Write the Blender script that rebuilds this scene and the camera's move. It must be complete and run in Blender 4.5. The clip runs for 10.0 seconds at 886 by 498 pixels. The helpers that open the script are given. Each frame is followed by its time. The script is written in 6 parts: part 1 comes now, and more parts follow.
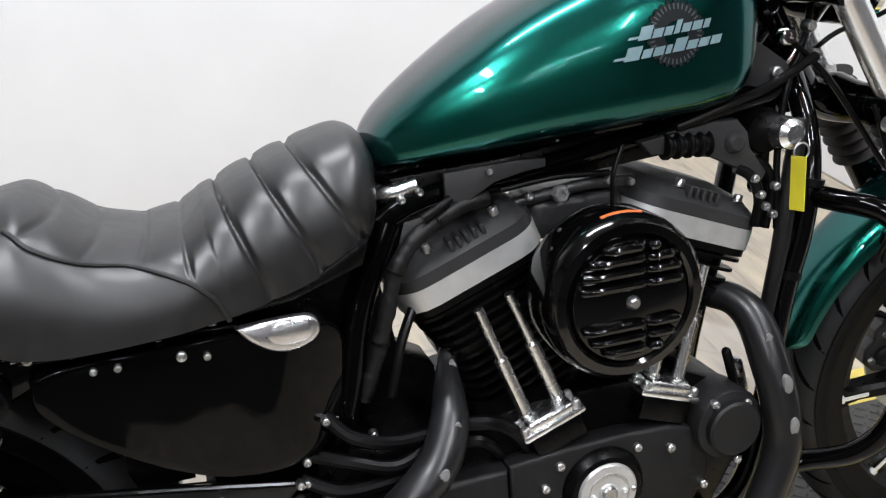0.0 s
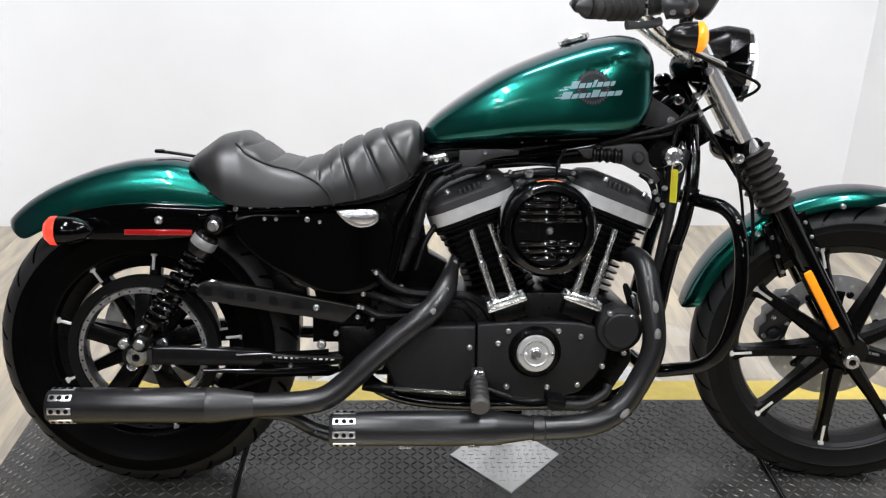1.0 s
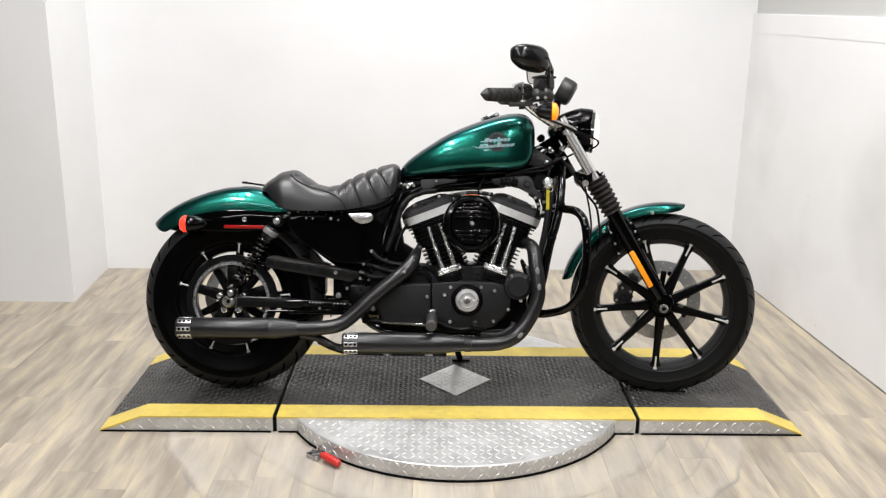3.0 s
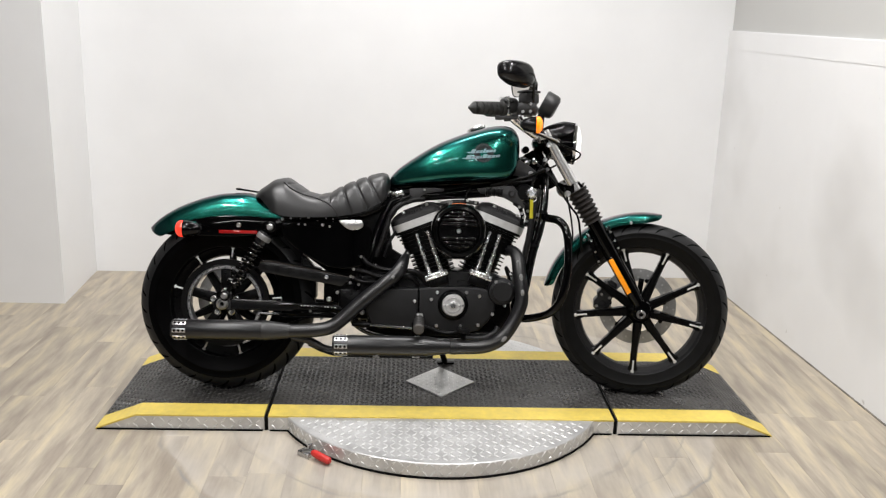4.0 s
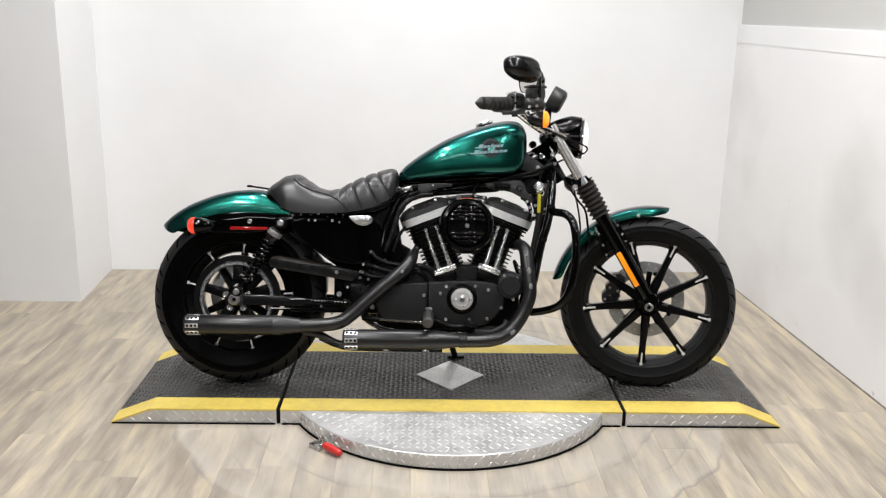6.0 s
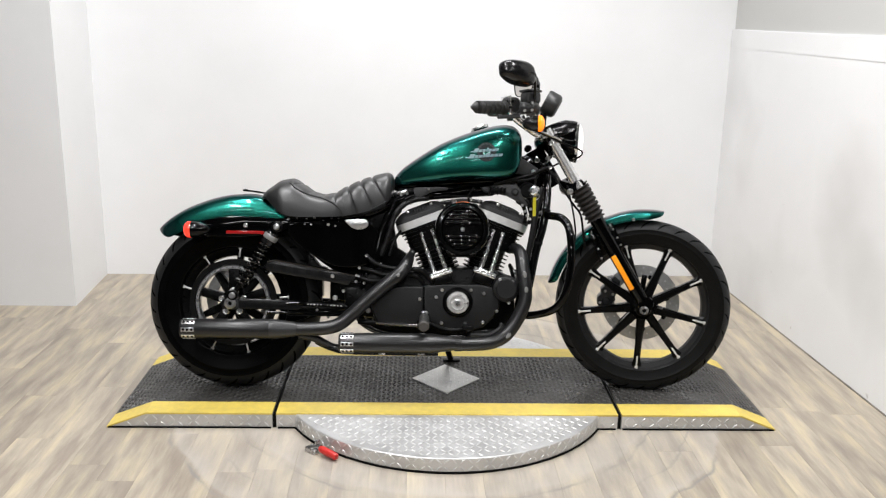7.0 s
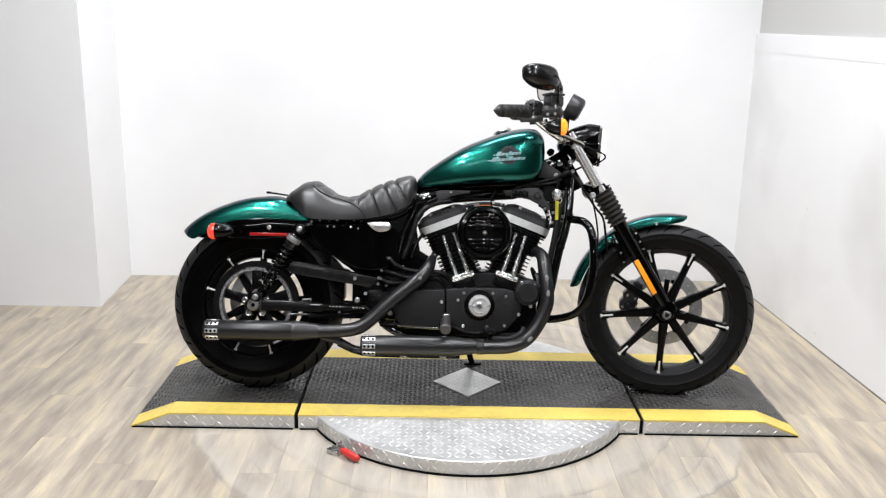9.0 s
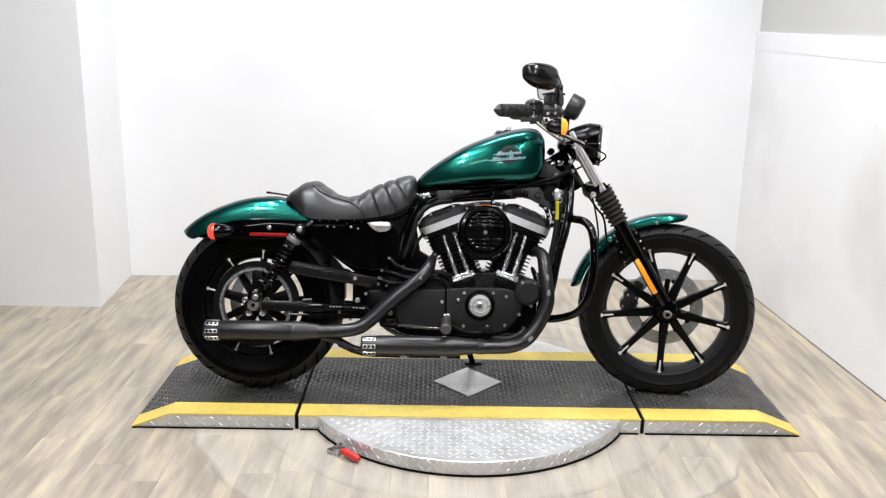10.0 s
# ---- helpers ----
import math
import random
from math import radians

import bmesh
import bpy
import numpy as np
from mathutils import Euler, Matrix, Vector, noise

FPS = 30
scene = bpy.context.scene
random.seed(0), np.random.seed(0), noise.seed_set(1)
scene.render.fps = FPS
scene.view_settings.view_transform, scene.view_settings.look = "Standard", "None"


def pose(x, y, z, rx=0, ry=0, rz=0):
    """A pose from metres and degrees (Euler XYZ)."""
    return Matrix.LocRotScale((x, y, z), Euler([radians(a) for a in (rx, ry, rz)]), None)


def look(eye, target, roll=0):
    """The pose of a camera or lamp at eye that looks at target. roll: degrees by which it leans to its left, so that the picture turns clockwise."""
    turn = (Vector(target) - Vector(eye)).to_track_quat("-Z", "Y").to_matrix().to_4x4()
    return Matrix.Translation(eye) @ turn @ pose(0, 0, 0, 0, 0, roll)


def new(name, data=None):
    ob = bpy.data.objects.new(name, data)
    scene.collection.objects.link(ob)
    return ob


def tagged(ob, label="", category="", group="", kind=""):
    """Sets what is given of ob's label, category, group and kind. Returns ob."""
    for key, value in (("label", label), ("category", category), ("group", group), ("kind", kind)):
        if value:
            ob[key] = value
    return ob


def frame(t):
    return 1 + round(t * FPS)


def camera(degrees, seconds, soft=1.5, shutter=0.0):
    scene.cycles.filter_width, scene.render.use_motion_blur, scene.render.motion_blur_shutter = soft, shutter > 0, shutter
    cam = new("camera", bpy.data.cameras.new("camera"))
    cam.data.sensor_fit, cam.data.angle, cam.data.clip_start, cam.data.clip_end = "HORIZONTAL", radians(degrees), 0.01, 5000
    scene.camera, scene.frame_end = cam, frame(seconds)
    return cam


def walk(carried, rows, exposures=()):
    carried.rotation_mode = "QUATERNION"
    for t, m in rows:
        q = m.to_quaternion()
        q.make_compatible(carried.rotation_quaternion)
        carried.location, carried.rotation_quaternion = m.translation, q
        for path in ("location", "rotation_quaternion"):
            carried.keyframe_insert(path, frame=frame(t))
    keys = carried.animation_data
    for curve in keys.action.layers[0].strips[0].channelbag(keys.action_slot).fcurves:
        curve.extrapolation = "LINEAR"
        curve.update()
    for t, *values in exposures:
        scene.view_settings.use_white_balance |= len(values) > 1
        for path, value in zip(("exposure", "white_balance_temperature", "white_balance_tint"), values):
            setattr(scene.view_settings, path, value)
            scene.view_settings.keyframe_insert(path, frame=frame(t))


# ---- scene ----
cam = camera(52.4, 10.0, soft=1.25)
PATH = [
    (0, (-0.372, -0.793, 1.226), (0.157, 0.867, 0.245), -0.5),
    (0.5, (-0.264, -1.234, 1.281), (-0.08, 0.555, 0.406), 1.6),
    (1, (-0.213, -1.698, 1.341), (-0.118, 0.141, 0.56), 1.5),
    (1.5, (-0.147, -2.111, 1.361), (-0.143, -0.235, 0.668), 1.5),
    (2, (-0.079, -2.482, 1.399), (-0.076, -0.575, 0.797), 1.1),
    (2.5, (-0.101, -2.787, 1.393), (-0.046, -0.875, 0.807), 0.2),
    (2.7, (-0.068, -2.897, 1.39), (-0.033, -0.967, 0.862), 0.8),
    (3.8, (-0.068, -3.115, 1.437), (-0.01, -1.185, 0.915), 1.6),
    (4, (-0.104, -3.127, 1.434), (-0.021, -1.196, 0.921), 1.8),
    (4.5, (-0.122, -3.146, 1.425), (-0.095, -1.217, 0.897), 1.4),
    (5, (-0.093, -3.151, 1.429), (-0.058, -1.22, 0.907), 1.2),
    (5.5, (-0.082, -3.157, 1.428), (-0.04, -1.227, 0.907), 1.1),
    (7, (-0.085, -3.171, 1.424), (-0.024, -1.236, 0.919), 1.1),
    (7.5, (-0.092, -3.176, 1.422), (-0.051, -1.242, 0.916), 1.6),
    (8, (-0.096, -3.176, 1.427), (-0.083, -1.24, 0.924), 1.6),
    (8.5, (-0.095, -3.177, 1.425), (-0.09, -1.24, 0.931), 0.7),
    (9, (-0.092, -3.176, 1.422), (-0.076, -1.24, 0.925), 1.1),
    (9.5, (-0.091, -3.173, 1.423), (-0.075, -1.237, 0.924), 1.1),
    (10, (-0.093, -3.171, 1.425), (-0.077, -1.235, 0.925), 1.0),
]
EXPOSURES = [(0, -0.1, 6480, 10), (0.5, -0.05, 6480, 10), (1, -0.08, 6500, 10), (2, -0.08, 6750, 10), (2.5, -0.1, 6800, 10), (4, -0.33, 6900, 10), (5, -0.34, 6900, 10), (5.5, -0.3, 6850, 10), (7, -0.22, 6750, 10), (7.5, -0.18, 6680, 10), (8.5, -0.06, 6580, 10), (10, -0.06, 6580, 10)]
walk(cam, [(t, look(eye, target, roll)) for t, eye, target, roll in PATH], EXPOSURES)



# ---------------------------------------------------------------- world and lamps
world = bpy.data.worlds.new("world")
scene.world = world
world.use_nodes = True
world.node_tree.nodes["Background"].inputs[0].default_value = (0.8, 0.85, 0.9, 1)
world.node_tree.nodes["Background"].inputs[1].default_value = 0.05


def strip_lamp(x, y, z, length, width, watts, along_x=True):
    data = bpy.data.lights.new("tube_light", "AREA")
    data.shape, data.size, data.size_y = "RECTANGLE", length, width
    data.energy, data.color = watts, (0.985, 1.0, 1.05)
    ob = new("tube_light", data)
    ob.matrix_world = pose(x, y, z, 0, 0, 0 if along_x else 90)
    return ob


LAMP_Z = 3.05
LAMPS = [(-1.1, -0.7, 54, 0), (0.9, -0.7, 54, 0), (-1.5, -2.5, 60, 0), (0.9, -2.5, 42, 0), (0.3, -5.2, 30, 1), (-1.7, -5.2, 30, 1), (0.3, -6.8, 25, 1), (-0.1, 0.7, 48, 1)]
for lx, ly, watts, across in LAMPS:
    strip_lamp(lx, ly, LAMP_Z - 0.075, 1.2, 0.13, watts, across == 1)

# ---------------------------------------------------------------- materials
def node_mat(name):
    m = bpy.data.materials.new(name)
    m.use_nodes = True
    nt = m.node_tree
    return m, nt, nt.nodes["Principled BSDF"]


def mat(name, color, rough=0.5, metal=0.0, vary=0.12, scale=30.0, bump=0.0, bump_scale=200.0, coat=0.0, coat_rough=0.03, spec=None,
        rough_vary=0.1, emit=None, strength=0.0, edge=None, dark=None):
    """A procedural material: two scales of colour variation, uneven gloss and fine relief."""
    m, nt, b = node_mat(name)
    n, l = nt.nodes, nt.links
    tc = n.new("ShaderNodeTexCoord")
    big = n.new("ShaderNodeTexNoise")
    big.inputs["Scale"].default_value, big.inputs["Detail"].default_value = scale * 0.15, 5
    fine = n.new("ShaderNodeTexNoise")
    fine.inputs["Scale"].default_value, fine.inputs["Detail"].default_value = scale, 6
    l.new(tc.outputs["Object"], big.inputs["Vector"])
    l.new(tc.outputs["Object"], fine.inputs["Vector"])
    mix = n.new("ShaderNodeMath")
    mix.operation = "ADD"
    l.new(big.outputs["Fac"], mix.inputs[0])
    l.new(fine.outputs["Fac"], mix.inputs[1])
    ramp = n.new("ShaderNodeValToRGB")
    ramp.color_ramp.elements[0].position, ramp.color_ramp.elements[1].position = 0.33, 0.67
    half = n.new("ShaderNodeMath")
    half.operation = "MULTIPLY"
    half.inputs[1].default_value = 0.5
    l.new(mix.outputs[0], half.inputs[0])
    l.new(half.outputs[0], ramp.inputs[0])
    lo = dark if dark else [c * (1 - vary) for c in color]
    hi = [min(1, c * (1 + vary)) for c in color]
    ramp.color_ramp.elements[0].color, ramp.color_ramp.elements[1].color = (*lo, 1), (*hi, 1)
    l.new(ramp.outputs[0], b.inputs["Base Color"])
    rr = n.new("ShaderNodeMapRange")
    rr.inputs["To Min"].default_value, rr.inputs["To Max"].default_value = max(0.02, rough * (1 - rough_vary)), min(1, rough * (1 + rough_vary))
    rr.inputs["From Min"].default_value, rr.inputs["From Max"].default_value = 0.35, 0.65
    l.new(fine.outputs["Fac"], rr.inputs["Value"])
    l.new(rr.outputs[0], b.inputs["Roughness"])
    b.inputs["Metallic"].default_value = metal
    if spec is not None:
        b.inputs["Specular IOR Level"].default_value = spec
    if edge:
        b.inputs["Specular Tint"].default_value = (*edge, 1)
    if coat:
        b.inputs["Coat Weight"].default_value, b.inputs["Coat Roughness"].default_value = coat, coat_rough
    if bump:
        bt = n.new("ShaderNodeTexNoise")
        bt.inputs["Scale"].default_value, bt.inputs["Detail"].default_value = bump_scale, 4
        l.new(tc.outputs["Object"], bt.inputs["Vector"])
        bp = n.new("ShaderNodeBump")
        bp.inputs["Strength"].default_value, bp.inputs["Distance"].default_value = bump, 0.002
        l.new(bt.outputs["Fac"], bp.inputs["Height"])
        l.new(bp.outputs[0], b.inputs["Normal"])
    if emit:
        b.inputs["Emission Color"].default_value, b.inputs["Emission Strength"].default_value = (*emit, 1), strength
    return m


M_PAINT = mat("pearl_green_paint", (0.011, 0.60, 0.19), 0.25, 0.95, 0.03, 25, coat=1.0, coat_rough=0.02, edge=(0.1, 0.07, 0.2), rough_vary=0.03)
M_PAINT.node_tree.nodes["Principled BSDF"].inputs["Coat IOR"].default_value = 1.32
M_PAINT.node_tree.nodes["Principled BSDF"].inputs["Coat Tint"].default_value = (0.9, 0.215, 0.52, 1)
M_GLOSS = mat("gloss_black_paint", (0.0009, 0.0009, 0.001), 0.05, 0.0, 0.2, 40, spec=0.22)
M_GLOSSAIR = mat("gloss_black_enamel", (0.0012, 0.0012, 0.0013), 0.1, 0.0, 0.2, 40, spec=0.6)
M_SATIN = mat("satin_black_coating", (0.0016, 0.0016, 0.0017), 0.3, 0.0, 0.25, 120, spec=0.13, bump=0.08, bump_scale=900)
M_WRINKLE = mat("wrinkle_black_coating", (0.0085, 0.0085, 0.009), 0.43, 0.0, 0.25, 150, spec=0.3, bump=0.25, bump_scale=1400)
M_EXH = mat("matt_black_exhaust", (0.008, 0.008, 0.0086), 0.33, 0.0, 0.25, 25, spec=0.5, bump=0.05, bump_scale=900)
M_ENGINE = mat("charcoal_powder_coat", (0.013, 0.013, 0.0138), 0.45, 0.0, 0.2, 120, spec=0.35, bump=0.15, bump_scale=1200)
# one rubber in two tones: lit front tyre, rear with shade in its colour
M_RUBBERF = mat("lit_dusty_tyre_rubber", (0.0045, 0.0045, 0.0045), 0.5, 0.0, 0.35, 25, spec=0.1, bump=0.15, bump_scale=500)
M_RUBBER = mat("shaded_tyre_rubber", (0.0012, 0.0012, 0.0013), 0.4, 0.0, 0.35, 25, spec=0.03, bump=0.15, bump_scale=500)
M_GROOVE = mat("tyre_groove", (0.0012, 0.0012, 0.0012), 0.9, 0.0, 0.2, 60, spec=0.05)
M_HOSE = mat("hose_rubber", (0.0022, 0.0022, 0.0024), 0.36, 0.0, 0.2, 80, spec=0.14)
M_LEATHER = mat("black_vinyl", (0.0035, 0.0035, 0.0038), 0.4, 0.0, 0.2, 60, spec=0.78, bump=0.04, bump_scale=700, rough_vary=0.06)
M_LOOM = mat("wrapped_loom_tape", (0.004, 0.004, 0.0042), 0.45, 0.0, 0.4, 120, spec=0.3, bump=0.4, bump_scale=260)
M_THREAD = mat("black_piping", (0.009, 0.009, 0.009), 0.5, 0.0, 0.1, 60)
M_BRIGHT = mat("bright_polished_metal", (0.88, 0.88, 0.88), 0.26, 1.0, 0.05, 60)
M_PEG = mat("worn_grey_rubber", (0.06, 0.055, 0.05), 0.6, 0.0, 0.2, 60)
M_GAITER = mat("dusty_rubber", (0.016, 0.0135, 0.0125), 0.6, 0.0, 0.3, 30, spec=0.25)
M_PAINT.node_tree.nodes["Principled BSDF"].inputs["Coat Roughness"].default_value = 0.03
M_CHROME = mat("chrome", (0.72, 0.72, 0.73), 0.07, 1.0, 0.04, 40)
M_FORK = mat("polished_fork_chrome", (0.78, 0.78, 0.78), 0.26, 0.85, 0.02, 20, rough_vary=0.02)
M_STEEL = mat("brushed_steel", (0.55, 0.55, 0.56), 0.28, 1.0, 0.12, 80)
M_BOLT = mat("zinc_bolt", (0.62, 0.62, 0.62), 0.3, 1.0, 0.1, 80)
M_ALU = mat("machined_aluminium", (0.7, 0.7, 0.71), 0.3, 1.0, 0.1, 100)
M_DISC = mat("brake_disc_steel", (0.6, 0.6, 0.59), 0.38, 0.5, 0.15, 90)
M_RED = mat("red_lens", (0.28, 0.008, 0.008), 0.15, 0.0, 0.1, 60, coat=0.5)
M_REDLIT = mat("lit_red_lens", (0.6, 0.02, 0.015), 0.15, 0.0, 0.1, 60, emit=(1.0, 0.06, 0.03), strength=1.1)
# passive reflector; a faint emission is added to imitate returned light
M_AMBER = mat("faintly_glowing_amber_reflector", (0.9, 0.3, 0.015), 0.18, 0.0, 0.08, 90, coat=0.5, emit=(1.0, 0.32, 0.01), strength=0.12)
M_AMBERLIT = mat("lit_amber_lens", (0.9, 0.3, 0.02), 0.15, 0.0, 0.1, 60, emit=(1.0, 0.2, 0.004), strength=1.2)
M_HEADLIT = mat("lit_headlamp_glass", (0.9, 0.9, 0.9), 0.05, 0.0, 0.05, 60, emit=(1.0, 1.0, 1.0), strength=1.2)
M_DIAL = mat("dial_glass", (0.01, 0.01, 0.012), 0.06, 0.0, 0.1, 60, coat=0.5)
M_MIRROR = mat("mirror_glass", (0.64, 0.62, 0.59), 0.02, 1.0, 0.02, 20)
M_LABEL_Y = mat("yellow_tag", (0.62, 0.55, 0.03), 0.5, 0.0, 0.1, 60)
M_MARK = mat("silver_emblem_print", (0.24, 0.36, 0.4), 0.4, 0.2, 0.1, 90)
M_MARKD = mat("black_emblem_print", (0.008, 0.01, 0.012), 0.45, 0.0, 0.1, 90, spec=0.3)
M_REDPLAST = mat("red_vinyl_grip", (0.55, 0.03, 0.025), 0.35, 0.0, 0.12, 80)
M_YELLOW = mat("worn_yellow_paint", (0.74, 0.57, 0.12), 0.5, 0.0, 0.1, 45, bump=0.15, bump_scale=300, dark=(0.62, 0.475, 0.11))
M_PLATE = mat("aluminium_tread_plate", (0.64, 0.64, 0.635), 0.42, 0.65, 0.2, 14, bump=0.06, bump_scale=300, rough_vary=0.12)
M_LUG = mat("polished_tread_lug", (0.74, 0.74, 0.73), 0.42, 0.6, 0.06, 60)
M_MATLUG = mat("rubbed_rubber_lug", (0.075, 0.073, 0.07), 0.34, 0.0, 0.5, 7, spec=0.4, rough_vary=0.35)
M_ROCKER = mat("charcoal_cast_cover", (0.024, 0.024, 0.0247), 0.45, 0.0, 0.2, 120, spec=0.35, bump=0.15, bump_scale=1200)
M_BAND = mat("bare_cast_band", (0.62, 0.62, 0.61), 0.36, 0.65, 0.14, 50, bump=0.05, bump_scale=600)
M_COLLAR = mat("dull_grey_collar", (0.2, 0.2, 0.197), 0.45, 0.3, 0.2, 60)
M_TREAD = mat("dusty_tread_rubber", (0.014, 0.0142, 0.0148), 0.5, 0.0, 0.35, 20, spec=0.25, bump=0.15, bump_scale=400)
M_PAD = mat("machined_spoke_face", (0.8, 0.8, 0.79), 0.35, 0.45, 0.08, 90)
M_GUARD = mat("worn_black_guard", (0.011, 0.011, 0.0113), 0.2, 0.0, 0.25, 60, spec=0.28)
M_CTRL = mat("grey_black_cast_metal", (0.02, 0.02, 0.0207), 0.38, 0.0, 0.3, 90, bump=0.1, bump_scale=700)
M_SHELL = mat("satin_black_shell", (0.006, 0.006, 0.0063), 0.22, 0.0, 0.2, 60, spec=0.35)
M_GRIP = mat("grip_rubber", (0.022, 0.0215, 0.021), 0.5, 0.0, 0.3, 60, bump=0.1, bump_scale=500)
M_CARPET = mat("dark_reflection_carpet", (0.03, 0.03, 0.032), 0.9, 0.0, 0.3, 60, bump=0.3, bump_scale=300)
M_PLATED = mat("worn_tread_plate", (0.62, 0.62, 0.61), 0.42, 0.8, 0.25, 18, bump=0.1, bump_scale=200, rough_vary=0.3)
# mottling is dust and dirt, its pale patches also painted reflections
M_MAT = mat("dusty_sheen_rubber_mat", (0.05, 0.048, 0.045), 0.35, 0.0, 0.35, 11, bump=0.12, bump_scale=500, dark=(0.009, 0.0086, 0.008), rough_vary=0.4)
M_WALL = mat("white_wall_paint", (0.8, 0.805, 0.81), 0.55, 0.0, 0.025, 5, bump=0.06, bump_scale=160)
M_TICK = mat("grey_emblem_print", (0.07, 0.085, 0.09), 0.4, 0.0, 0.1, 90)


def scuffed_wall():
    """White paint with broad faint staining and a few small grey rubs."""
    m = mat("scuffed_white_wall_paint", (0.77, 0.773, 0.775), 0.55, 0.0, 0.025, 5, bump=0.06, bump_scale=160)
    nt = m.node_tree
    n, l = nt.nodes, nt.links
    b = n["Principled BSDF"]
    base = b.inputs["Base Color"].links[0].from_socket
    geo = n.new("ShaderNodeNewGeometry")
    col = base
    for scale, lo, hi, tone in ((1.3, 0.5, 0.75, (0.64, 0.637, 0.63, 1)), (11.0, 0.735, 0.79, (0.5, 0.49, 0.48, 1)), (26.0, 0.765, 0.8, (0.45, 0.42, 0.38, 1))):
        t = n.new("ShaderNodeTexNoise")
        t.inputs["Scale"].default_value, t.inputs["Detail"].default_value = scale, 3
        l.new(geo.outputs["Position"], t.inputs["Vector"])
        g = n.new("ShaderNodeMapRange")
        g.inputs["From Min"].default_value, g.inputs["From Max"].default_value = lo, hi
        l.new(t.outputs["Fac"], g.inputs["Value"])
        mx = n.new("ShaderNodeMix")
        mx.data_type = "RGBA"
        mx.inputs["B"].default_value = tone
        l.new(g.outputs[0], mx.inputs["Factor"])
        l.new(col, mx.inputs["A"])
        col = mx.outputs["Result"]
    l.new(col, b.inputs["Base Color"])
    return m


M_WALLS = scuffed_wall()
M_GRIME = mat("grimy_wall_joint", (0.24, 0.22, 0.19), 0.8, 0.0, 0.75, 9, dark=(0.05, 0.045, 0.04))
M_UPPER = mat("grey_upper_wall", (0.5, 0.5, 0.485), 0.6, 0.0, 0.03, 5)
M_CEIL = mat("ceiling_paint", (0.2, 0.2, 0.195), 0.8, 0.0, 0.03, 6)
M_DARKWALL = mat("dark_grey_wall_paint", (0.09, 0.09, 0.095), 0.6, 0.0, 0.05, 5)
M_LAMPBODY = mat("white_lamp_housing", (0.8, 0.8, 0.8), 0.4, 0.0, 0.03, 10)
# near-black for rubber edges, and for shade filled into gaps and holes
M_GAP = mat("black_rubber_and_gap_shade", (0.003, 0.003, 0.003), 0.7, 0.0, 0.2, 30, spec=0.1)


def floor_mat():
    """Vinyl planks: blotchy whitewashed oak, each plank its own tone by its random value."""
    m, nt, b = node_mat("whitewashed_oak_vinyl")
    n, l = nt.nodes, nt.links
    tc = n.new("ShaderNodeTexCoord")
    info = n.new("ShaderNodeObjectInfo")
    off = n.new("ShaderNodeVectorMath")
    off.operation = "SCALE"
    off.inputs[3].default_value = 37.0
    comb = n.new("ShaderNodeCombineXYZ")
    l.new(info.outputs["Random"], comb.inputs[0])
    l.new(info.outputs["Random"], comb.inputs[1])
    l.new(comb.outputs[0], off.inputs[0])
    add = n.new("ShaderNodeVectorMath")
    add.operation = "ADD"
    l.new(tc.outputs["Object"], add.inputs[0])
    l.new(off.outputs[0], add.inputs[1])
    mp = n.new("ShaderNodeMapping")
    mp.inputs["Scale"].default_value = (1.5, 9.0, 1.0)
    l.new(add.outputs[0], mp.inputs["Vector"])
    blot = n.new("ShaderNodeTexNoise")
    blot.inputs["Scale"].default_value, blot.inputs["Detail"].default_value, blot.inputs["Distortion"].default_value = 2.0, 5, 0.12
    l.new(mp.outputs[0], blot.inputs["Vector"])
    mp2 = n.new("ShaderNodeMapping")
    mp2.inputs["Scale"].default_value = (5.0, 45.0, 1.0)
    l.new(add.outputs[0], mp2.inputs["Vector"])
    grain = n.new("ShaderNodeTexNoise")
    grain.inputs["Scale"].default_value, grain.inputs["Detail"].default_value = 2.5, 7
    l.new(mp2.outputs[0], grain.inputs["Vector"])
    r1 = n.new("ShaderNodeValToRGB")
    e = r1.color_ramp.elements
    e[0].position, e[1].position = 0.34, 0.66
    e[0].color, e[1].color = (0.285, 0.244, 0.196, 1), (0.50, 0.43, 0.305, 1)
    mid = r1.color_ramp.elements.new(0.5)
    mid.color = (0.388, 0.338, 0.268, 1)
    l.new(blot.outputs["Fac"], r1.inputs[0])
    tone = n.new("ShaderNodeMapRange")
    tone.inputs["To Min"].default_value, tone.inputs["To Max"].default_value = 0.88, 1.12
    l.new(info.outputs["Random"], tone.inputs["Value"])
    gr = n.new("ShaderNodeMapRange")
    gr.inputs["From Min"].default_value, gr.inputs["From Max"].default_value = 0.3, 0.7
    gr.inputs["To Min"].default_value, gr.inputs["To Max"].default_value = 0.9, 1.07
    l.new(grain.outputs["Fac"], gr.inputs["Value"])
    mul = n.new("ShaderNodeMath")
    mul.operation = "MULTIPLY"
    l.new(tone.outputs[0], mul.inputs[0])
    l.new(gr.outputs[0], mul.inputs[1])
    sc = n.new("ShaderNodeVectorMath")
    sc.operation = "SCALE"
    l.new(r1.outputs[0], sc.inputs[0])
    l.new(mul.outputs[0], sc.inputs[3])
    # rubbed ring where the turntable's corners sweep the floor
    geo = n.new("ShaderNodeNewGeometry")
    dist = n.new("ShaderNodeVectorMath")
    dist.operation = "DISTANCE"
    dist.inputs[1].default_value = (0.035, 0.052, 0.0)
    l.new(geo.outputs["Position"], dist.inputs[0])
    wob = n.new("ShaderNodeTexNoise")
    wob.inputs["Scale"].default_value, wob.inputs["Detail"].default_value = 5.0, 5
